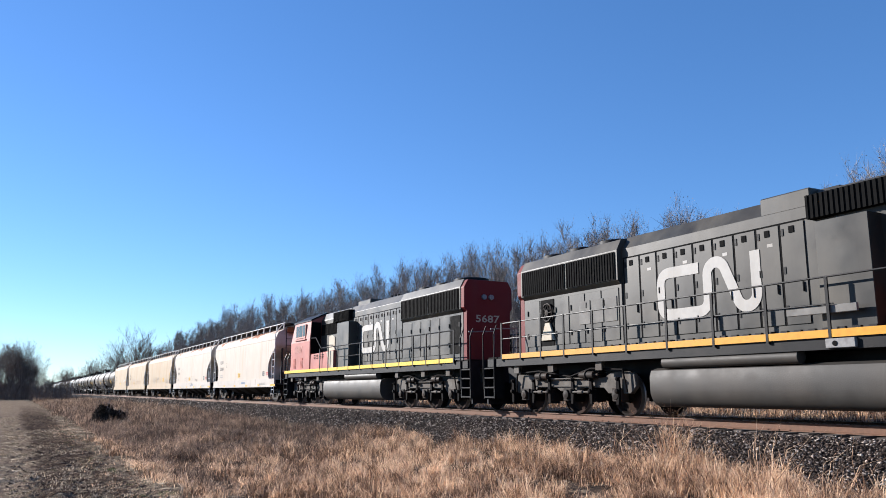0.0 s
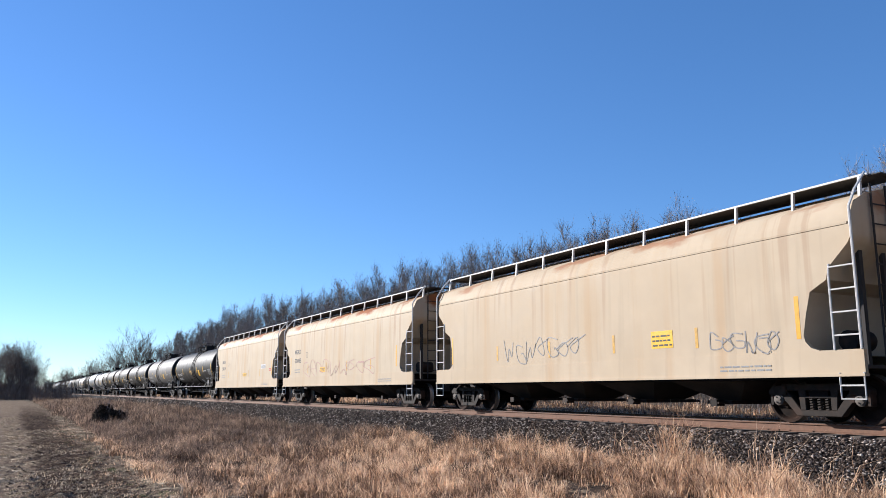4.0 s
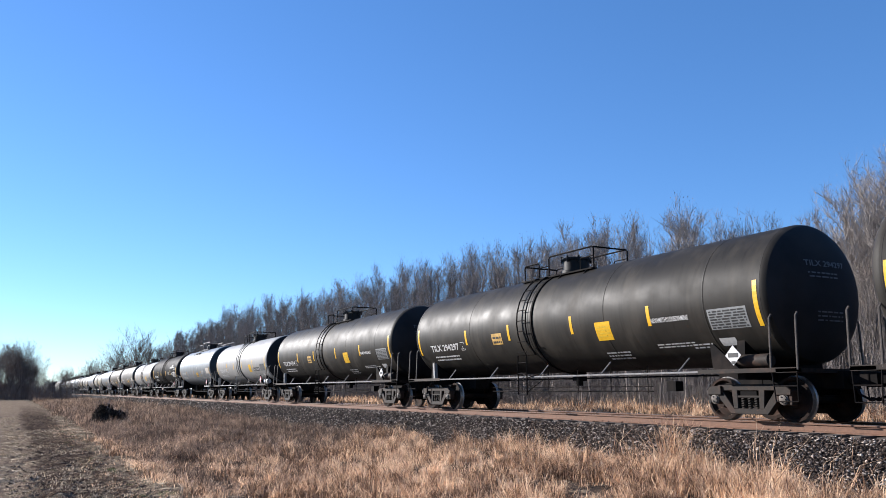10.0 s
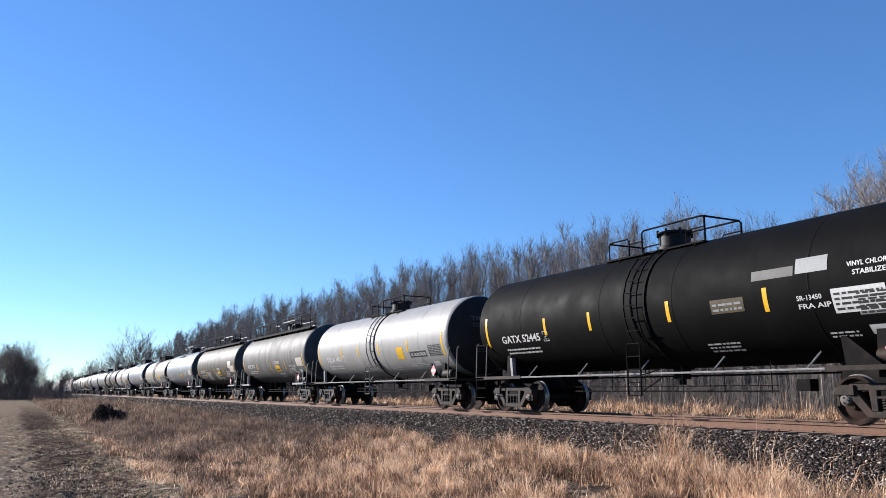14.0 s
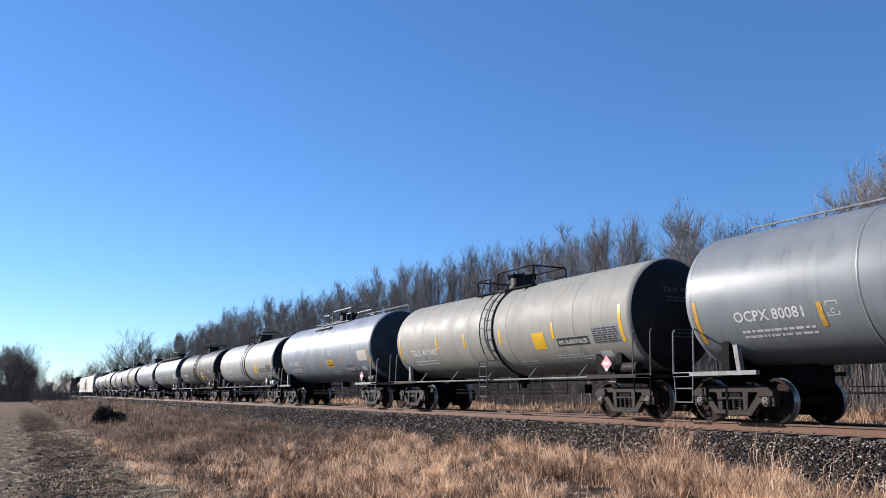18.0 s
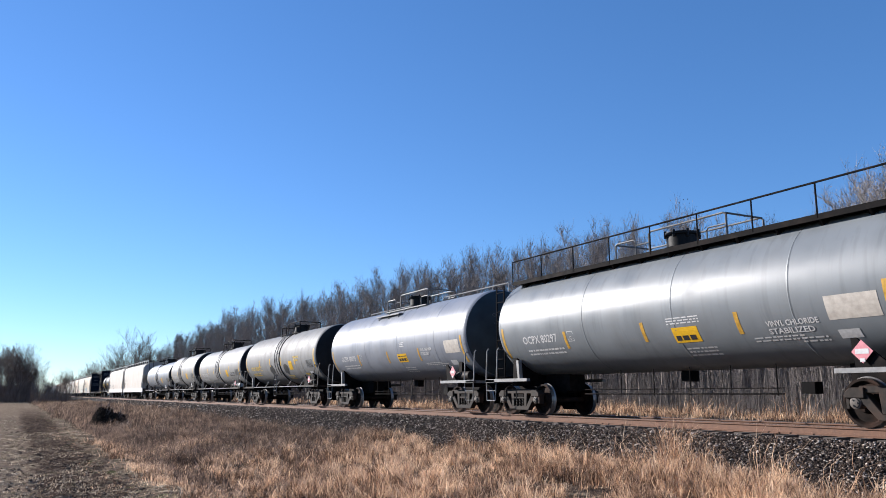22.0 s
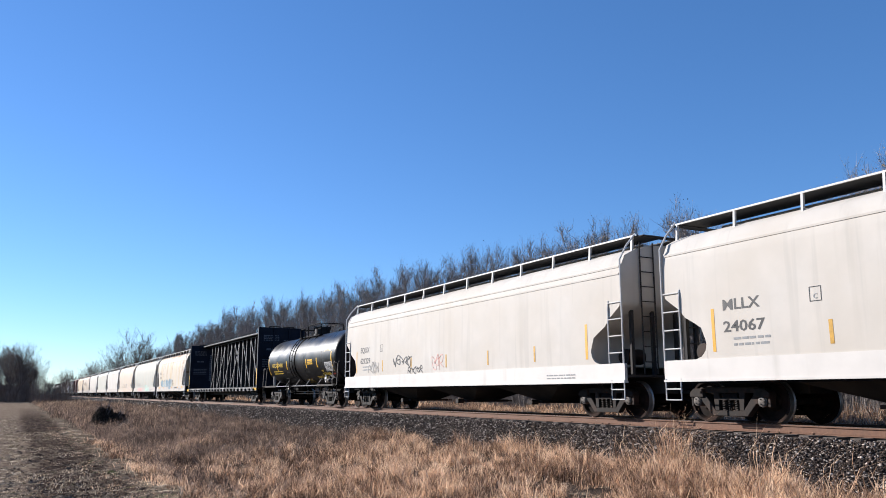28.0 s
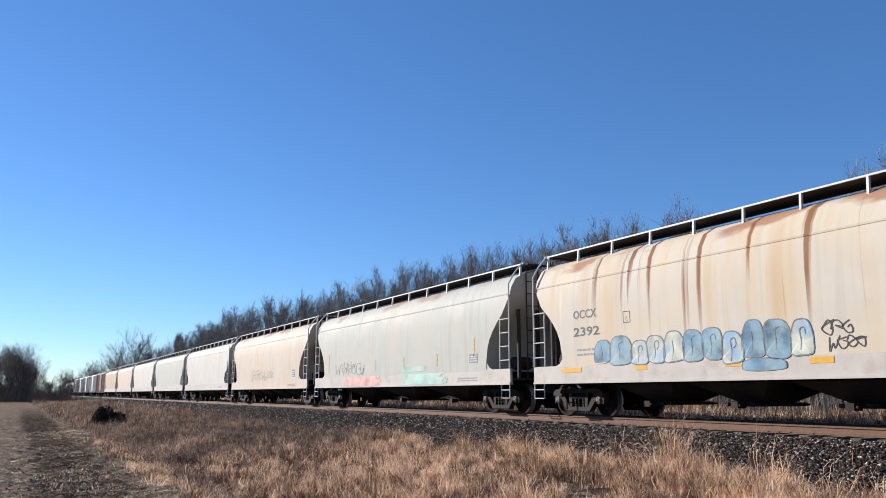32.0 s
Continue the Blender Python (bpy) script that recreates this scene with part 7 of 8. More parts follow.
def brush(name, count, x0, x1, y0, y1, high, seed, label, thick=1.0, power=1.0, wood="twig"):
    """Thicket of thin upright stems with side twigs, one mesh."""
    g = random.Random(seed)
    segs = []
    for i in range(count):
        x, y = g.uniform(x0, x1), y0 + (y1 - y0) * g.random() ** power
        h = high(y) * x / 28 * g.uniform(0.35, 0.93) if callable(high) else g.uniform(*high)
        p = Vector((x, y, ground_z(x, y) - 0.1))
        d = Vector((g.uniform(-0.12, 0.12), g.uniform(-0.12, 0.12), 1))
        r = (0.008 + 0.004 * h) * thick * 0.5
        for k in range(3):
            q = p + d * (h / 3) + Vector((g.uniform(-0.1, 0.1), g.uniform(-0.1, 0.1), 0))
            segs.append((p, q, r * (1 - k * 0.3), r * (0.7 - k * 0.3)))
            for m in range(2 + k):
                s = p.lerp(q, g.random())
                t = s + Vector((g.uniform(-0.6, 0.6), g.uniform(-0.6, 0.6), g.uniform(0.2, 0.9))) * (0.5 + 0.035 * h)
                segs.append((s, t, r * 0.45, r * 0.2))
            p = q
    return tagged(new(name, sticks(name, segs, M[wood], 3)), label, "thicket", kind="stuff")


brush("thicket", 4600, 24.2, 34.0, 2, 60, wood_top, 61, "dense bare brush of the wood's edge", 0.8)
brush("thicket", 2200, 24.0, 36.0, 60, 175, wood_top, 62, "dense bare brush of the wood's edge", 1.7)
brush("thicket", 1500, 23.4, 25.2, -3, 70, (0.5, 2.0), 68, "low bare brush behind the track", 1.3)
brush("thicket", 1500, 34.0, 60.0, 5, 170, (3, 8), 63, "dense bare brush inside the wood", 4.0)
brush("thicket", 1500, -20.0, 3.5, 176, 222, (1.5, 8.5), 64, "dense bare brush of the field wood", 2.6, 1.0, "far_twig")
brush("thicket", 700, 2.0, 8.5, 150, 215, (0.8, 3.6), 67, "low bare brush beside the line", 3.0, 1.0, "far_twig")
brush("thicket", 260, 3.0, 11.0, 150, 240, (1.2, 4), 65, "low bare brush beside the line", 3.5)
brush("thicket", 500, 20.0, 60.0, 180, 460, (3, 9), 66, "distant bare brush", 4.0, 1.0, "far_twig")

# far woods that close the view
M["far_wood"] = surface("far_wood", (0.095, 0.07, 0.055), 1.0, grain=(0.5, 0.35), streak=((0.05, 0.04, 0.036), 0.8, 0.5, 0.15, 0.8), bump=None)


def wood_bank(name, pts, high, seed):
    """A deep, ragged bank of distant wood following a line of points."""
    verts, faces = [], []
    g = random.Random(seed)
    for (xa, ya), (xb, yb) in zip(pts, pts[1:]):
        n = int(math.hypot(xb - xa, yb - ya) / 0.8)
        for i in range(n):
            x, y = xa + (xb - xa) * i / n, ya + (yb - ya) * i / n
            b = len(verts)
            h = high * g.uniform(0.55, 1.0)
            w = g.uniform(0.5, 1.3)
            z = -1.5
            verts += [(x - w, y - w, z), (x + w, y - w, z), (x + w, y + w, z), (x - w, y + w, z),
                      (x - w * 0.6, y - w * 0.6, h * 0.7), (x + w * 0.6, y - w * 0.6, h * 0.75), (x + w * 0.6, y + w * 0.6, h * 0.7), (x - w * 0.6, y + w * 0.6, h * 0.65), (x + g.uniform(-0.3, 0.3), y, h)]
            faces += [(b, b + 1, b + 5, b + 4), (b + 1, b + 2, b + 6, b + 5), (b + 2, b + 3, b + 7, b + 6), (b + 3, b, b + 4, b + 7),
                      (b + 4, b + 5, b + 8), (b + 5, b + 6, b + 8), (b + 6, b + 7, b + 8), (b + 7, b + 4, b + 8)]
    me = bpy.data.meshes.new(name)
    me.from_pydata(verts, [], faces)
    me.materials.append(M["far_wood"])
    return tagged(new(name, me), "brown depth of bare wood", "wood", kind="stuff")


wood_bank("wood_depth", [(40, -10), (41, 60), (40, 172)], 9.5, 71)
wood_bank("wood_depth", [(46, -10), (47, 60), (46, 172)], 11.0, 72)
wood_bank("wood_depth", [(24, 500), (60, 480), (120, 460)], 7.0, 74)
wood_bank("wood_depth", [(-400, 520), (-80, 560), (8, 600)], 9.0, 75)

# dark evergreen scrub on the bank
M["scrub"] = surface("scrub", (0.045, 0.036, 0.028), 0.9, grain=(5, 0.3), island=0.5, bump=None)


def scrub(x, y, wide, high, seed, label):
    g = np.random.default_rng(seed)
    n = 4200
    a, k = g.uniform(0, 6.283, n), g.uniform(0, 1, n) ** 0.5
    px, py = np.cos(a) * k * wide, np.sin(a) * k * wide * 0.8
    top = high * (1 - k ** 2) * (0.7 + 0.4 * np.sin(a * 3 + 1) * k)
    pz = g.uniform(0, 1, n) * np.maximum(top, 0.1)
    bm = bmnew()
    for i in range(14):
        t = (math.cos(i) * wide * 0.6, math.sin(i * 1.7) * wide * 0.5, high * (0.5 + 0.8 * ((i * 7) % 5) / 5))
        rod(bm, (t[1] * 0.3, -t[0] * 0.4, -0.1), t, 0.03, 5, 0.008)
    bush = tagged(new("bush"), label, "bush")
    bush.location = (x, y, ground_z(x, y))
    part("stem", bm, M["bark"], bush)
    v = [(-1, 0, -0.4), (1, 0, -0.4), (0.2, 0.6, 0.9), (-0.3, -0.6, 0.7)]
    me = scatter_mesh("leaves", v, [(0, 1, 2), (0, 3, 1), (1, 3, 2)], np.stack([px, py, pz], -1), g.uniform(0.025, 0.065, n), g.uniform(0, 6.28, n), M["scrub"], (1, 1, 1))
    o = new("leaves", me)
    o.parent = bush


scrub(4.7, 52.5, 0.8, 1.5, 81, "low dark heap of brushwood on the bank")
scrub(5.5, 53.5, 0.7, 0.8, 82, "low dark heap of brushwood on the bank")
scrub(6.3, 57.0, 0.6, 0.5, 83, "low dark heap of brushwood on the bank")


# ---- the train, car by car from the head ----
def tank_paint(name, color, rough=0.6, metal=0.0, dirt=0.4, grime=(0.09, 0.08, 0.07), spec=0.09):
    return surface(name, color, rough, metal, grain=(1.2, 0.06), patch=(tuple(c * 0.8 for c in color), 0.6, 0.55, 0.2, 0.6),
                   streak=(grime, 1.7, 0.63 - 0.12 * dirt, 0.12, dirt), bump=(2.5, 0.03), spec=spec, drip=(tuple(c * 0.55 for c in color), 6.0, 0.60, 0.06, min(0.55, dirt)))


CHARCOAL = tank_paint("tank_charcoal", (0.021, 0.019, 0.0165), 0.54, 0, 0.5, (0.055, 0.047, 0.037), 0.085)
MIDGREY = tank_paint("tank_midgrey", (0.108, 0.102, 0.096), 0.58, 0, 0.6, (0.18, 0.165, 0.15))
PALEGREY = tank_paint("tank_palegrey", (0.255, 0.248, 0.236), 0.52, 0, 0.3, (0.16, 0.145, 0.125), 0.16)
BLUEGREY = tank_paint("tank_bluegrey", (0.163, 0.175, 0.184), 0.42, 0, 0.3, (0.10, 0.10, 0.098), 0.32)
LILAC = tank_paint("tank_lilac", (0.185, 0.195, 0.22), 0.44, 0, 0.3, (0.14, 0.144, 0.155), 0.25)
BLACK = tank_paint("tank_black", (0.0045, 0.0043, 0.0045), 0.65, 0, 0.25, (0.013, 0.012, 0.011), 0.03)
GLOSS = tank_paint("tank_gloss_black", (0.006, 0.006, 0.0066), 0.36, 0, 0.2, (0.02, 0.02, 0.02), 0.13)
UMBER = tank_paint("tank_umber", (0.082, 0.072, 0.057), 0.55, 0, 0.6, (0.05, 0.042, 0.034))
BEIGE = tank_paint("tank_beige", (0.25, 0.24, 0.21), 0.58, 0, 0.35, (0.17, 0.145, 0.115))
SLATE = tank_paint("tank_slate", (0.072, 0.070, 0.067), 0.6, 0, 0.7, (0.035, 0.03, 0.027))
DUSTY = tank_paint("tank_dusty", (0.132, 0.128, 0.12), 0.6, 0, 0.7, (0.085, 0.074, 0.062))

SPOTTED = surface("tank_spotted", (0.19, 0.20, 0.218), 0.45, grain=(1.2, 0.06), patch=((0.32, 0.32, 0.32), 3.0, 0.66, 0.04, 0.8), streak=((0.12, 0.115, 0.11), 1.4, 0.62, 0.12, 0.4), spec=0.2)
LIGHTGREY = tank_paint("tank_lightgrey", (0.205, 0.202, 0.195), 0.6, 0, 0.5, (0.14, 0.125, 0.11), 0.1)
CREAM = hopper_paint("hopper_cream", (0.47, 0.42, 0.36), 0.7, 0.35, (0.34, 0.21, 0.10), 0.2)
TAN = hopper_paint("hopper_tan", (0.41, 0.335, 0.24), 0.45, 0.5, (0.34, 0.21, 0.10), 0.25)
TAN_RUSTY = hopper_paint("hopper_tan_rusty", (0.42, 0.35, 0.255), 0.7, 0.6, (0.34, 0.21, 0.10), 0.35)
WHITE = hopper_paint("hopper_white", (0.48, 0.448, 0.402), 0.0, 0.25, (0.22, 0.19, 0.15))
STREAKY = hopper_paint("hopper_streaky", (0.46, 0.42, 0.36), 0.5, 0.6, (0.47, 0.30, 0.125), 1.0, (0.50, 0.40, 0.25))
MINT = hopper_paint("hopper_mint", (0.385, 0.385, 0.335), 0.35, 0.2, (0.36, 0.31, 0.24), 0.12, (0.44, 0.395, 0.33))
PEACH = hopper_paint("hopper_peach", (0.47, 0.385, 0.30), 0.4, 0.3, (0.40, 0.27, 0.16), 0.2, (0.46, 0.42, 0.35))
BROWN = surface("boxcar_brown", (0.12, 0.033, 0.024), 0.6, grain=(1.5, 0.15), patch=((0.12, 0.05, 0.04), 0.8, 0.55, 0.2, 0.6))
BOXWHITE = surface("boxcar_white", (0.372, 0.36, 0.342), 0.6, grain=(1.5, 0.1))

EDGES = dict(L1=(0.35, 22.4), L2=(22.4, 44.5), h1=(44.85, 62.25), h2=(62.4, 79.95), h3=(80.2, 97.6), h4=(98.4, 116.2), h5=(116.2, 133.5))
locomotive(*EDGES["L1"], False, "dark grey diesel locomotive with red end and yellow sill")
locomotive(*EDGES["L2"], True, "dark grey diesel locomotive with faded red cab")

YF, WH, BK, RD, GR = M["yellow_film"], M["decal_white"], M["decal_black"], M["decal_red"], M["decal_grey"]
SP = surface("spray_black", (0.035, 0.034, 0.035), 0.5)
SPINK = surface("spray_pink", (0.34, 0.17, 0.16), 0.5, grain=(8, 0.2))
SGREY = surface("spray_grey", (0.20, 0.19, 0.18), 0.5, grain=(8, 0.2))
SBLUE = surface("spray_blue", (0.085, 0.17, 0.25), 0.5, grain=(3, 0.35), patch=((0.23, 0.31, 0.31), 1.6, 0.5, 0.12, 0.9))
SPALE = surface("spray_pale", (0.38, 0.38, 0.31), 0.5, grain=(3, 0.25), patch=((0.16, 0.28, 0.42), 1.8, 0.55, 0.1, 0.9))
SMINT = surface("spray_mint", (0.22, 0.42, 0.33), 0.5, grain=(2, 0.2), patch=((0.40, 0.42, 0.37), 1.5, 0.5, 0.15, 0.8))
SROSE = surface("spray_rose", (0.48, 0.25, 0.21), 0.5, grain=(2, 0.2), patch=((0.48, 0.36, 0.31), 1.5, 0.5, 0.15, 0.7))
SNAVY = surface("spray_navy", (0.12, 0.14, 0.165), 0.5, grain=(6, 0.3))


def side_of(kind):
    prof = side_profile(kind)
    return lambda a, u: (-1.611 if u < 1.38 else -width_at(prof, u) - 0.005, a, u)


def loop_tag(car, kind, material, a0, a1, u0, u1, count, seed, width=0.02, label="sprayed scribble"):
    """A row of letter-like loops drawn with a spray can."""
    r = random.Random(seed)
    step = (a1 - a0) / count
    for i in range(count):
        a = a0 + step * i
        up, low = u1 - r.uniform(0, 0.25) * (u1 - u0), u0 + r.uniform(0, 0.25) * (u1 - u0)
        mid = (up + low) / 2
        shapes = ([(a, low), (a + step * 0.1, up), (a + step * 0.7, up), (a + step * 0.85, mid), (a + step * 0.4, mid), (a + step * 0.95, low)],
                  [(a + step * 0.9, up), (a + step * 0.3, up), (a, mid), (a + step * 0.3, low), (a + step, low), (a + step * 0.9, mid), (a + step * 0.5, mid)],
                  [(a, up), (a + step * 0.2, low), (a + step * 0.5, mid), (a + step * 0.8, low), (a + step, up)],
                  [(a, mid), (a + step * 0.4, up), (a + step * 0.9, mid), (a + step * 0.5, low), (a + step * 0.05, mid), (a + step * 1.1, up)])
        wild = [(p + r.uniform(-0.22, 0.22) * step, q + r.uniform(-0.16, 0.16) * (u1 - u0)) for p, q in shapes[r.randrange(4)]]
        scribble("graffiti", wild, width, side_of(kind), material, car, label)


klrx = [(y, 0.93, 1.05, w, M["yellow"]) for y, w in ((4.5, 0.42), (1.4, 0.42), (-1.75, 0.42), (-4.77, 0.46), (-7.85, 0.95))]
klrx_p = [(0.69, 1.54, 1.82, 0.70, YF), (-5.5, 1.54, 1.82, 0.46, BK), (-6.28, 1.57, 1.77, 0.48, RD)]
AM = M["decal_amber"]
amber = [(y, 1.55, 2.0, 0.085, AM) for y in (4.05, 1.3, -1.45, -4.22)] + [(6.95, 1.53, 2.42, 0.085, M["yellow"]), (-6.82, 1.6, 2.42, 0.10, M["yellow"])]
h = hopper_car(*EDGES["h1"], CREAM, "weathered cream covered hopper with rusty roof edge", mark="KLRX", number="525061", strips=klrx, panels=klrx_p)
h = hopper_car(*EDGES["h2"], CREAM, "weathered cream covered hopper with rusty roof edge and scribbles", mark="KLRX", number="525070", strips=klrx, panels=klrx_p)
loop_tag(h, "flat", SP, 2.1, 1.6, 1.40, 1.85, 3, 5, 0.013)
scribble("graffiti", [(-0.35, 1.0), (-0.3, 1.72), (-0.95, 1.9), (-1.0, 1.62), (-0.75, 1.5), (-1.05, 1.3), (-0.6, 1.12), (-0.42, 1.05)], 0.016, side_of("flat"), SP, h, "sprayed scribble")
scribble("graffiti", [(-0.55, 1.05), (-0.75, 1.22), (-0.9, 1.35)], 0.13, side_of("flat"), SGREY, h, "grey sprayed fill")
loop_tag(h, "flat", SP, -2.35, -3.1, 1.42, 1.68, 6, 7, 0.013)
h = hopper_car(*EDGES["h3"], TAN, sill=TAN, label="tan covered hopper with faded graffiti", strips=amber, panels=[(-2.8, 1.6, 2.0, 0.7, YF)])
loop_tag(h, "flat", SGREY, -4.6, -6.4, 1.40, 1.85, 6, 8, 0.028, "faded grey graffiti")
loop_tag(h, "flat", SGREY, 3.6, -0.2, 1.45, 2.1, 7, 18, 0.03, "faded grey graffiti")
h = hopper_car(*EDGES["h4"], TAN_RUSTY, sill=TAN, label="tan covered hopper streaked with rust", mark="MGRX", number="50085", strips=amber, panels=[(2.2, 1.55, 1.8, 0.7, YF)])
loop_tag(h, "flat", SPINK, 4.9, -4.6, 1.4, 2.15, 9, 9, 0.022, "faint pink sprayed loops")
h = hopper_car(*EDGES["h5"], TAN_RUSTY, sill=TAN, label="tan covered hopper streaked with rust", mark="MGRX", number="50019", strips=amber,
               panels=[(0.0, 1.60, 1.80, 0.98, YF), (-4.48, 2.0, 2.25, 1.0, WH), (-6.3, 1.82, 1.98, 0.42, RD)])

s = 134.1
HEX = "HEXAMETHYLENEDIAMINE"
for paint, mark, label, ly in ((CHARCOAL, "TILX 294302", "charcoal", -0.77), (MIDGREY, "TILX 294188", "dusty mid-grey", 0.75), (CHARCOAL, "TILX 294307", "charcoal", -0.75),
                               (CHARCOAL, "TILX 294297", "charcoal", 0.7), (CHARCOAL, "TILX 294324", "charcoal", 0.65)):
    hexa = tank_car(s, s + 18.4, paint, label + " tank car with yellow reflective strips", mark=mark, content=HEX, trucks=2.1, T=15.72, R=1.49, zc=2.66, ladder_y=ly, strips_at=[-7.78, -4.6, -2.06 if ly < 0 else -1.56, 1.11 if ly < 0 else 1.6, 4.25, 7.78])
    TANKS["hex"].append((hexa, 2.6 if ly > 0 else 0.76))
    s += 18.4
vinyl = dict(T=13.45, R=1.46, zc=2.62, trucks=1.95, mark_at=5.65, strips_at=[-6.5, -3.6, -0.8, 1.47, 3.5, 6.6])
tank_car(226.2, 242.5, PALEGREY, "pale grey tank car with ladder and pink placard", mark="TILX 401983", **vinyl, content="VINYL CHLORIDE STABILIZED", placard="pink", air_white=True, ladder="light")
low = dict(style="low", under=False, rails="light", placard="pink", walk_on="part", reflect=0.4, table="cream", square="strip", content="VINYL CHLORIDE\nSTABILIZED", trucks=1.88, T=12.7)
tank_car(242.4, 257.7, BLUEGREY, "blue-grey tank car with top walkway", mark="OCPX 80026", name_plate=False, **low)
tank_car(257.6, 274.1, BLACK, "dull black tank car with pale data panels", mark="GATX 52445", placard="pink", style="gate", table="grey", square="", T=14.5)
tank_car(274.35, 290.75, PALEGREY, "pale grey tank car with yellow notice", mark="TILX 401", **vinyl, content="VINYL CHLORIDE STABILIZED", placard="pink", ladder="light")
full = dict(low, walk_on="full")
tank_car(290.5, 305.4, DUSTY, "dusty grey tank car with long top walkway", mark="OCPX", **full)
tank_car(305.6, 321.0, UMBER, "brownish grey tank car with long top walkway", mark="OCPX 80272", **full)
tank_car(321.3, 336.5, BLUEGREY, "blue-grey tank car with top walkway", mark="OCPX 80081", name_plate=False, **low)
tank_car(336.15, 352.35, BEIGE, "beige-grey tank car with ladder", mark="TILX 401965", **vinyl, content="VINYL CHLORIDE STABILIZED", placard="pink", ladder="light")
tank_car(352.6, 368.0, LILAC, "lilac-grey tank car with top walkway", mark="OCPX 80258", **low)
tank_car(367.7, 383.9, PALEGREY, "pale grey tank car with ladder", mark="TILX 401988", **vinyl, content="VINYL CHLORIDE STABILIZED", placard="pink", air_white=True, ladder="light")
tank_car(384.05, 400.25, SLATE, "dusty dark grey tank car with ladder", mark="GATX 95096", content="VINYL\nCHLORIDE\nSTABILIZED", placard="pink", style="gate", reflect=0.4, square="strip", T=13.6, R=1.47, zc=2.64, trucks=1.98, strips_at=[-6.66, -3.66, -1.14, 1.31, 3.78, 6.68], mark_at=5.92)
tank_car(400.1, 415.9, BLUEGREY, "grey tank car with long top walkway", mark="OCPX 80297", **full)
tank_car(415.6, 430.7, LILAC, "lilac-grey tank car with top walkway", mark="OCPX 80070", name_plate=False, **low)
tank_car(431.1, 446.95, LIGHTGREY, "grey tank car with dark paint patches", mark="UTLX 302001", mark_mat=M["gold"], placard="pink", style="gate", square_at=-2.35, T=13.6, ladder_y=-0.3, mark_at=5.7, strips_at=[-6.7, -3.51, -0.9, 1.3, 3.6, 6.7], ladder="light")
tank_car(446.9, 462.6, PALEGREY, "pale grey tank car with ladder", mark="TILX 402004", **vinyl, content="VINYL CHLORIDE STABILIZED", placard="pink", air_white=True, ladder="light")
tank_car(462.5, 476.2, PALEGREY, "pale grey tank car with ladder", mark="TILX 19", placard="white", trucks=2.5, T=11.1, ladder_y=0.91, square_at=-1.85, mark_at=4.66, strips_at=[-5.25, -2.62, -0.52, 2.11, 5.29], ladder="light")
tank_car(476.0, 493.4, SPOTTED, "pale blue-grey tank car with pale spots", mark="", placard="white", R=1.42, zc=2.55, trucks=2.85)


def shell_panel(car, name, material, a0, a1, u0, u1, label="", bars=None, rows=3):
    """A sheet of paint or film on a shell's side, with its lines of writing."""
    R, zc = SHELLS[car.name]
    bm = bmnew()
    decal_rect(bm, a0, a1, u0, u1, on_tank(R + 0.005, zc), 5)
    pan = part(name, bm, material, car, label)
    if bars:
        decal_bars("writing", a0 - 0.05, a1 + 0.05, u0 + 0.05, u1 - 0.03, rows, on_tank(R + 0.008, zc), bars, pan, 0.45, int(a0 * 10))


def shell_words(car, text, size, a0, u0, material, width):
    R, zc = SHELLS[car.name]
    decal_text("lettering", text, size, a0, u0, on_tank(R + 0.005, zc), material, car, width)


def shell_blot(car, material, a, u, w, h, seed):
    """An irregular patch of touch-up paint."""
    R, zc = SHELLS[car.name]
    r = random.Random(seed)
    P = on_tank(R + 0.006, zc)
    bm = bmnew()
    edge = [r.uniform(0.8, 1.15) for i in range(18)]
    rings = [[bm.verts.new(P(a + w / 2 * k * edge[i] * math.cos(i * math.pi / 9), u + h / 2 * k * edge[i] * math.sin(i * math.pi / 9))) for i in range(18)] for k in (0.05, 0.35, 0.7, 1.0)]
    bm.faces.new(rings[0])
    for p, q in zip(rings, rings[1:]):
        for i in range(18):
            j = (i + 1) % 18
            bm.faces.new((p[i], p[j], q[j], q[i]))
    part("paint_patch", bm, material, car, "dark patch of touch-up paint")


SMUDGE = surface("smudge_grey", (0.07, 0.066, 0.06), 0.6, grain=(3, 0.25))
ORANGE_OLD = surface("panel_faded", (0.055, 0.04, 0.018), 0.6, grain=(5, 0.3))
ORANGE = surface("panel_orange", (0.40, 0.25, 0.07), 0.5, grain=(5, 0.2))
for t, a in TANKS["hex"]:
    shell_panel(t, "panel", ORANGE, a, a - 0.58, 2.07, 2.42, label="worn orange notice", bars=M["decal_black"], rows=2)
t = TANKS["GATX 95096"]
bm = bmnew()
decal_rect(bm, 6.6, 2.3, 2.64 + 1.16, 2.64 + 1.465, on_tank(1.476, 2.64), 14)
decal_rect(bm, -3.6, -5.4, 2.64 + 0.97, 2.64 + 1.465, on_tank(1.476, 2.64), 14)
part("grip_coating", bm, M["black_paint"], t, "black grip coating along the top")
t = TANKS["GATX 52445"]
shell_words(t, "SR-13450", 0.13, -4.62, 2.34, WH, 0.55)
shell_words(t, "FRA AIP", 0.13, -4.62, 2.18, WH, 0.72)
shell_panel(t, "panel", WH, -5.37, -6.43, 2.04, 2.49, label="white data panel", bars=BK, rows=4)
shell_panel(t, "panel", SMUDGE, -3.6, -4.6, 2.84, 3.04, label="painted-over grey panel")
shell_panel(t, "panel", M["decal_grey"], -4.65, -5.35, 2.86, 3.16, label="painted-over grey panel")
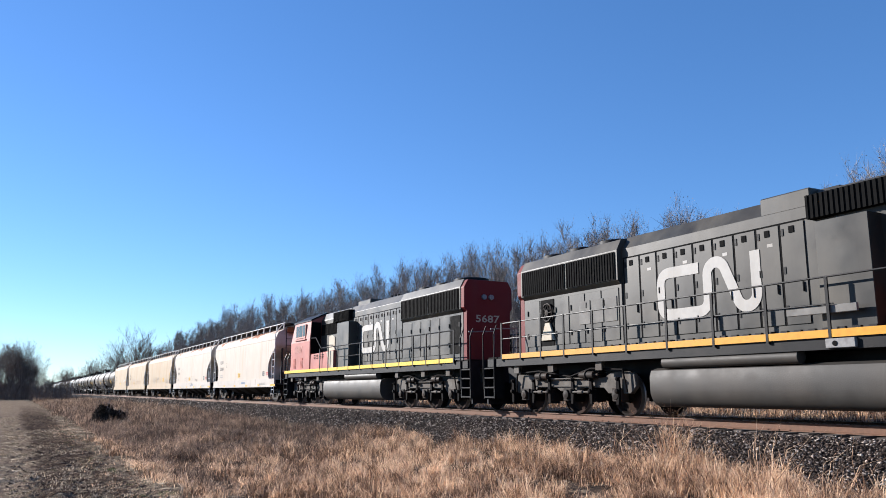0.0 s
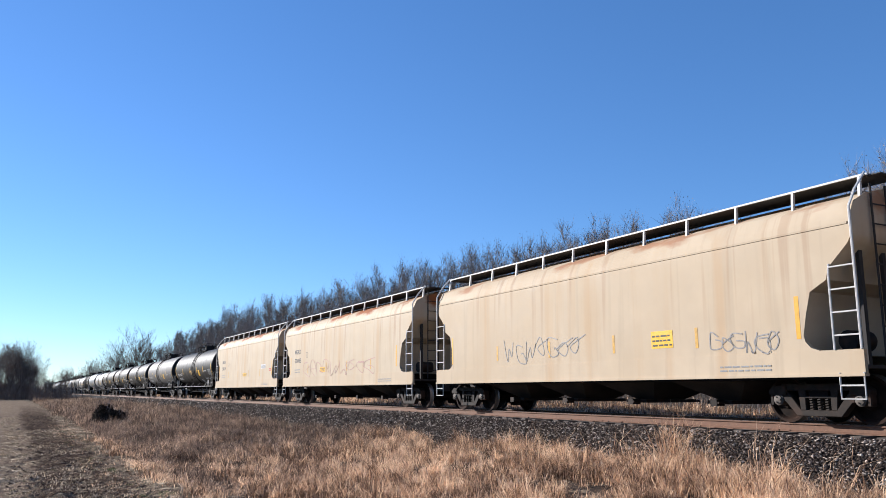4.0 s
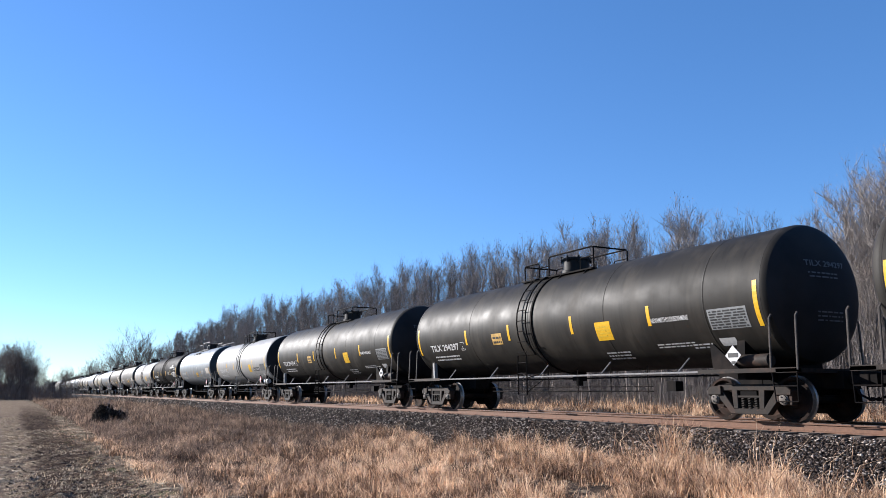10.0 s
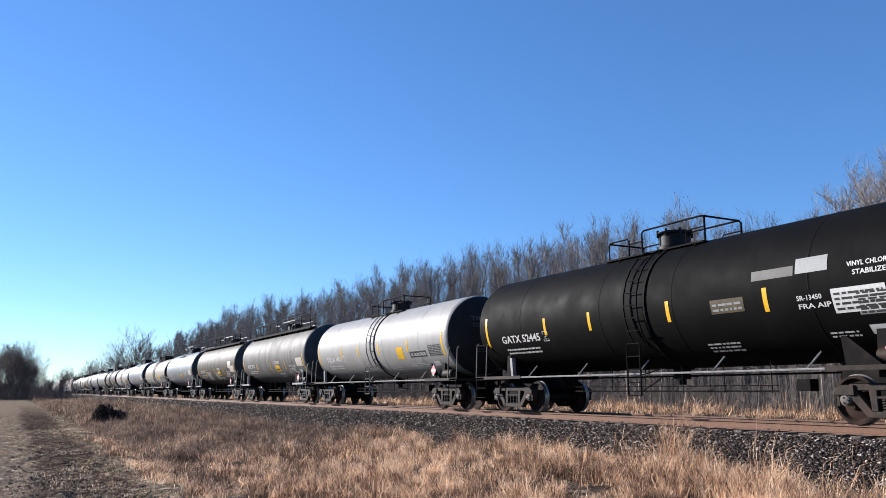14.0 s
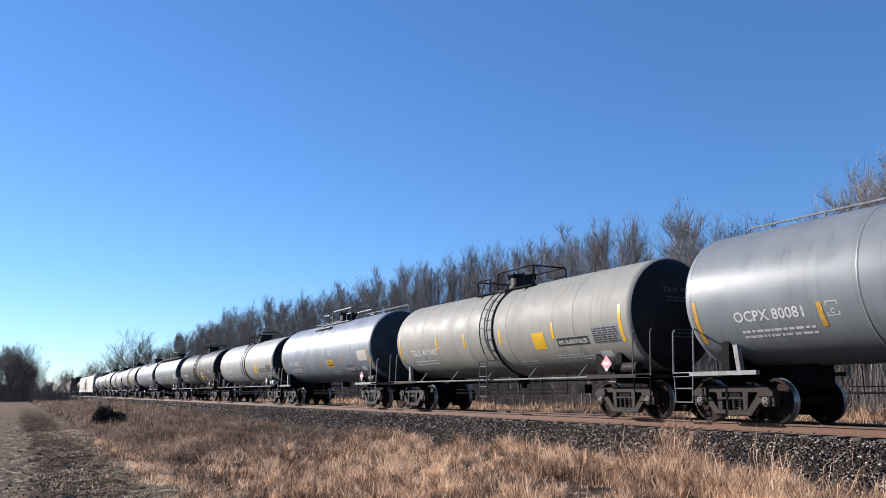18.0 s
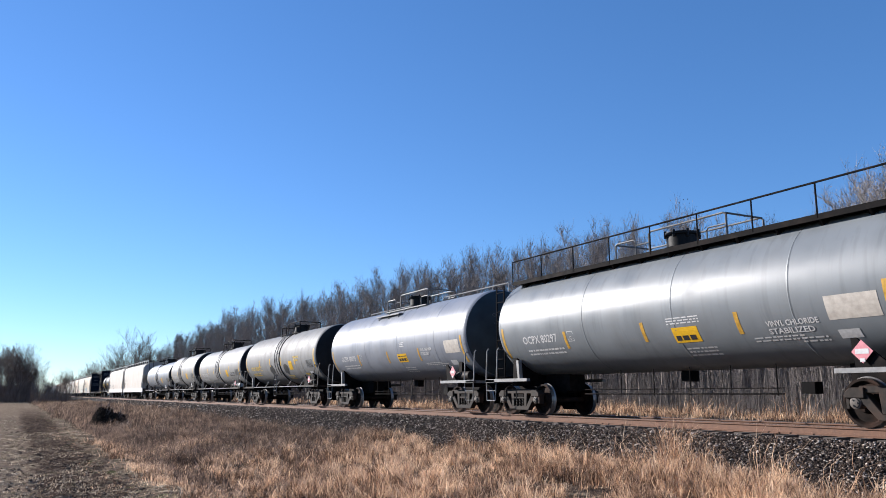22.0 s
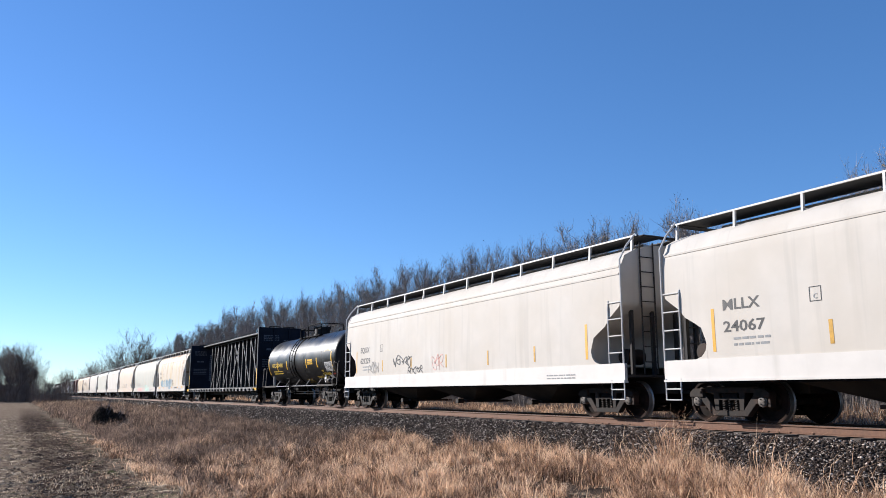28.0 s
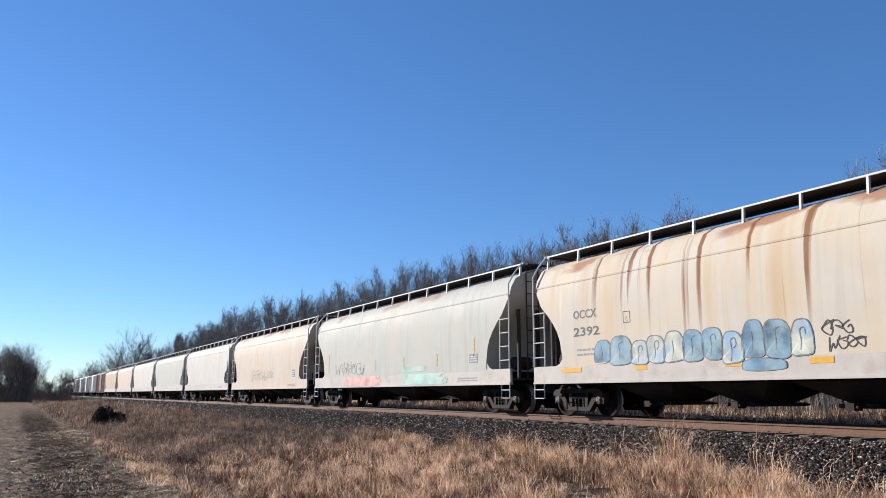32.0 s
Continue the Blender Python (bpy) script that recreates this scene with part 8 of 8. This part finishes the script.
shell_panel(t, "notice", ORANGE_OLD, -2.45, -3.35, 2.26, 2.56, label="faded brown notice", bars=M["decal_grey"], rows=2)
shell_words(t, "VINYL CHLORIDE", 0.13, -5.75, 2.86, WH, 0.95)
shell_words(t, "STABILIZED", 0.13, -5.85, 2.70, WH, 0.75)
t = TANKS["GATX 95096"]
shell_words(t, "DOT-SP 21154", 0.12, -4.5, 2.36, WH, 1.0)
shell_words(t, "SR 13450", 0.12, -4.75, 2.2, WH, 0.7)
for i, (a, u, w, hh) in enumerate(((5.2, 3.2, 0.35, 0.5),)):
    shell_blot(t, BK, a, u, w, hh, i)
t = TANKS["UTLX 302001"]
for i, (a, u, w, hh) in enumerate(((1.05, 1.98, 0.95, 0.62), (-1.72, 2.02, 0.85, 0.6), (0.02, 2.75, 0.2, 0.95))):
    shell_blot(t, BK, a, u, w, hh, 10 + i)
shell_words(t, "VINYL CHLORIDE", 0.14, -3.2, 2.56, M["gold"], 1.0)
shell_words(t, "STABILIZED", 0.14, -3.35, 2.38, M["gold"], 0.75)
t = TANKS["OCPX 80272"]
shell_panel(t, "panel", SGREY, 2.96, 1.72, 1.5, 2.12, label="pale repainted panel")
shell_panel(t, "panel", SGREY, 0.2, -0.9, 1.5, 2.05, label="pale repainted panel")
shell_panel(t, "panel", M["decal_cream"], -4.4, -5.3, 2.3, 2.75, label="pale panel")
wide = [(y, 1.52, 1.97, 0.085, AM) for y in (5.3, 2.6, -0.2, -3.0, -5.6)] + [(8.1, 1.5, 2.42, 0.085, M["yellow"]), (-8.0, 1.5, 2.42, 0.10, M["yellow"])]
h = hopper_car(493.7, 514.1, WHITE, "clean white covered hopper", mark="MLLX", number="24067", bays=3, sill=M["sill_white"], strips=wide, rail_lines=(3.78,))
h = hopper_car(514.3, 534.4, WHITE, "clean white covered hopper with black graffiti", mark="EQUX", number="621229", bays=3, sill=M["sill_white"], strips=wide, rail_lines=(3.6, 3.78))
loop_tag(h, "flat", SP, 4.24, 2.65, 1.66, 2.04, 5, 21, 0.045, "black sprayed graffiti")
loop_tag(h, "flat", SP, 2.9, 1.6, 1.38, 1.62, 5, 22, 0.035, "black sprayed graffiti")
loop_tag(h, "flat", SGREY, 6.73, 5.67, 1.4, 1.93, 4, 23, 0.022, "thin sprayed scribble")
loop_tag(h, "flat", SROSE, 0.9, 0.0, 1.45, 2.0, 3, 24, 0.035, "pink sprayed scribble")
tank_car(534.7, 548.6, GLOSS, "glossy black tank car with yellow lettering", R=1.38, zc=2.45, mark="UTLX 674831", mark_mat=M["gold"], content="HOT\nMOLTEN SULFUR", placard="black", trucks=2.35, style="gate", T=11.3, ladder_y=0.92, mark_at=4.85, table="white", square="", strips_at=[-5.27, -3.11, -1.42, 2.0, 3.83, 5.57])
t = TANKS["UTLX 674831"]
shell_words(t, "DOT-SP 20820", 0.12, -4.19, 2.70, M["gold"], 1.0)
shell_words(t, "2448", 0.10, -4.85, 1.56, RD, 0.43)
shell_panel(t, "panel", YF, -1.64, -2.45, 2.13, 2.39, "yellow notice", BK, 2)
centerbeam_car(548.6, 572.7, "black empty centre-beam flat car")
h = hopper_car(572.7, 590.0, STREAKY, "cream round-sided hopper with rust runs and blue graffiti", kind="round", mark="OCCX", number="2392", rail_lines=(3.62,),
               strips=[(y, 1.17, 1.29, w, M["yellow"]) for y, w in ((6.3, 0.85), (3.6, 0.42), (0.8, 0.45), (-1.27, 0.5), (-4.5, 0.5), (-6.6, 0.8))])
for i, (y, z, w, hh, fill) in enumerate(((4.98, 1.66, 0.60, 0.56, SBLUE), (4.30, 1.66, 0.78, 0.70, SBLUE), (3.62, 1.58, 0.58, 0.54, SPALE), (3.06, 1.64, 0.56, 0.62, SPALE), (2.48, 1.66, 0.60, 0.68, SPALE),
                                         (1.90, 1.66, 0.56, 0.70, SBLUE), (1.34, 1.68, 0.56, 0.64, SBLUE), (0.80, 1.56, 0.52, 0.66, SPALE), (0.26, 1.70, 0.54, 0.72, SBLUE), (-0.32, 1.68, 0.60, 0.76, SBLUE),
                                         (-0.88, 1.66, 0.48, 0.66, SPALE), (0.05, 1.19, 1.0, 0.24, SBLUE))):
    g = blob("graffiti", y, z, w, hh, 40 + i, side_of("round"), fill, SNAVY, h)
    if hh > 0.3:
        stem = [(y + w * 0.1, z - hh * 0.42), (y + w * 0.02, z - hh * 0.1), (y + w * 0.06, z + hh * 0.22), (y - w * 0.14, z + hh * 0.30), (y - w * 0.2, z + hh * 0.1), (y - w * 0.06, z - hh * 0.02)]
        scribble("outline", stem[:3 + i % 4], 0.022, lambda a, u: tuple(v - (0.004 if k == 0 else 0) for k, v in enumerate(side_of("round")(a, u))), SNAVY, g)
decal_bars("small_writing", -2.55, -4.3, 1.14, 1.26, 1, side_of("round"), BK, h, 0.9, 4, "black maker's writing")
loop_tag(h, "round", SP, -1.35, -1.95, 1.70, 1.95, 3, 31, 0.025, "black sprayed graffiti")
loop_tag(h, "round", SP, -1.45, -2.2, 1.40, 1.66, 4, 32, 0.025, "black sprayed graffiti")
h = hopper_car(590.1, 609.2, MINT, "pale mint covered hopper with pink and green sill", kind="round", bays=3, strips=amber, panels=[(-6.5, 1.6, 1.9, 0.55, GR)])
for a, b, u0, u1, mt in ((5.1, 0.8, 0.94, 1.34, SROSE), (-1.2, -5.0, 0.94, 1.34, SMINT), (-1.0, -3.6, 1.42, 1.62, SMINT)):
    bm = bmnew()
    for k in range(8):
        ra, rb = rl.uniform(0, 0.5), rl.uniform(0, 0.7)
        decal_rect(bm, a - ra, b + rb, u0 + (u1 - u0) * k / 8, u0 + (u1 - u0) * (k + 1) / 8, side_of("round"), 3)
    part("graffiti", bm, mt, h, "faded sprayed colour field")
loop_tag(h, "round", SGREY, 6.0, 2.5, 1.4, 1.95, 7, 33, 0.025)
h = hopper_car(609.3, 626.8, PEACH, sill=PEACH, label="peach covered hopper with small graffiti", kind="round", panels=[(-5.6, 1.5, 1.9, 0.5, GR)])
loop_tag(h, "round", SGREY, 3.0, -2.0, 1.4, 2.0, 8, 34, 0.03)
s = 626.8
for paint, ln in ((WHITE, 17.6), (MINT, 18.2), (WHITE, 18.6), (PEACH, 18.8), (TAN, 18.8)):
    hopper_car(s, s + ln, paint, "distant pale covered hopper", bays=3)
    s += ln
box_car(s, s + 17.5, BROWN, "distant red-brown box car")
s += 17.5
for i in range(4):
    box_car(s, s + 17.5, BOXWHITE, "distant white box car")
    s += 17.5
for i in range(5):
    tank_car(s, s + 16.5, BLACK if i % 2 else DUSTY, "distant dark tank car", reflect=0, table="", square="")
    s += 16.5


# ---- what moves ----
def motions():
    """The whole train rolls towards the camera and past it; wheels turn while they are near."""
    times = [0, 4, 8, 12, 16, 20, 24, 28, 32]
    for car, mid in CARS:
        turn = 180 if abs(car.rotation_euler.z) > 1 else 0
        walk(car, [(t, pose(XT, mid - run_of(t), 0, 0, 0, turn)) for t in times])
    for w, at, r, car in WHEELS:
        mid = next(m for c, m in CARS if c == car)
        way = -1 if abs(car.rotation_euler.z) > 1 else 1
        beats = [k for k in range(0, 961) if -22 < mid - run_of(k / FPS) < 90]
        if len(beats) < 3:
            continue
        rows = [(k / FPS, pose(*at, way * math.degrees(run_of(k / FPS) / r), 0, 0)) for k in beats]
        if beats[0] > 0:
            rows.insert(0, (0, rows[0][1]))
        if beats[-1] < 960:
            rows.append((32.0, rows[-1][1]))
        walk(w, rows)


motions()
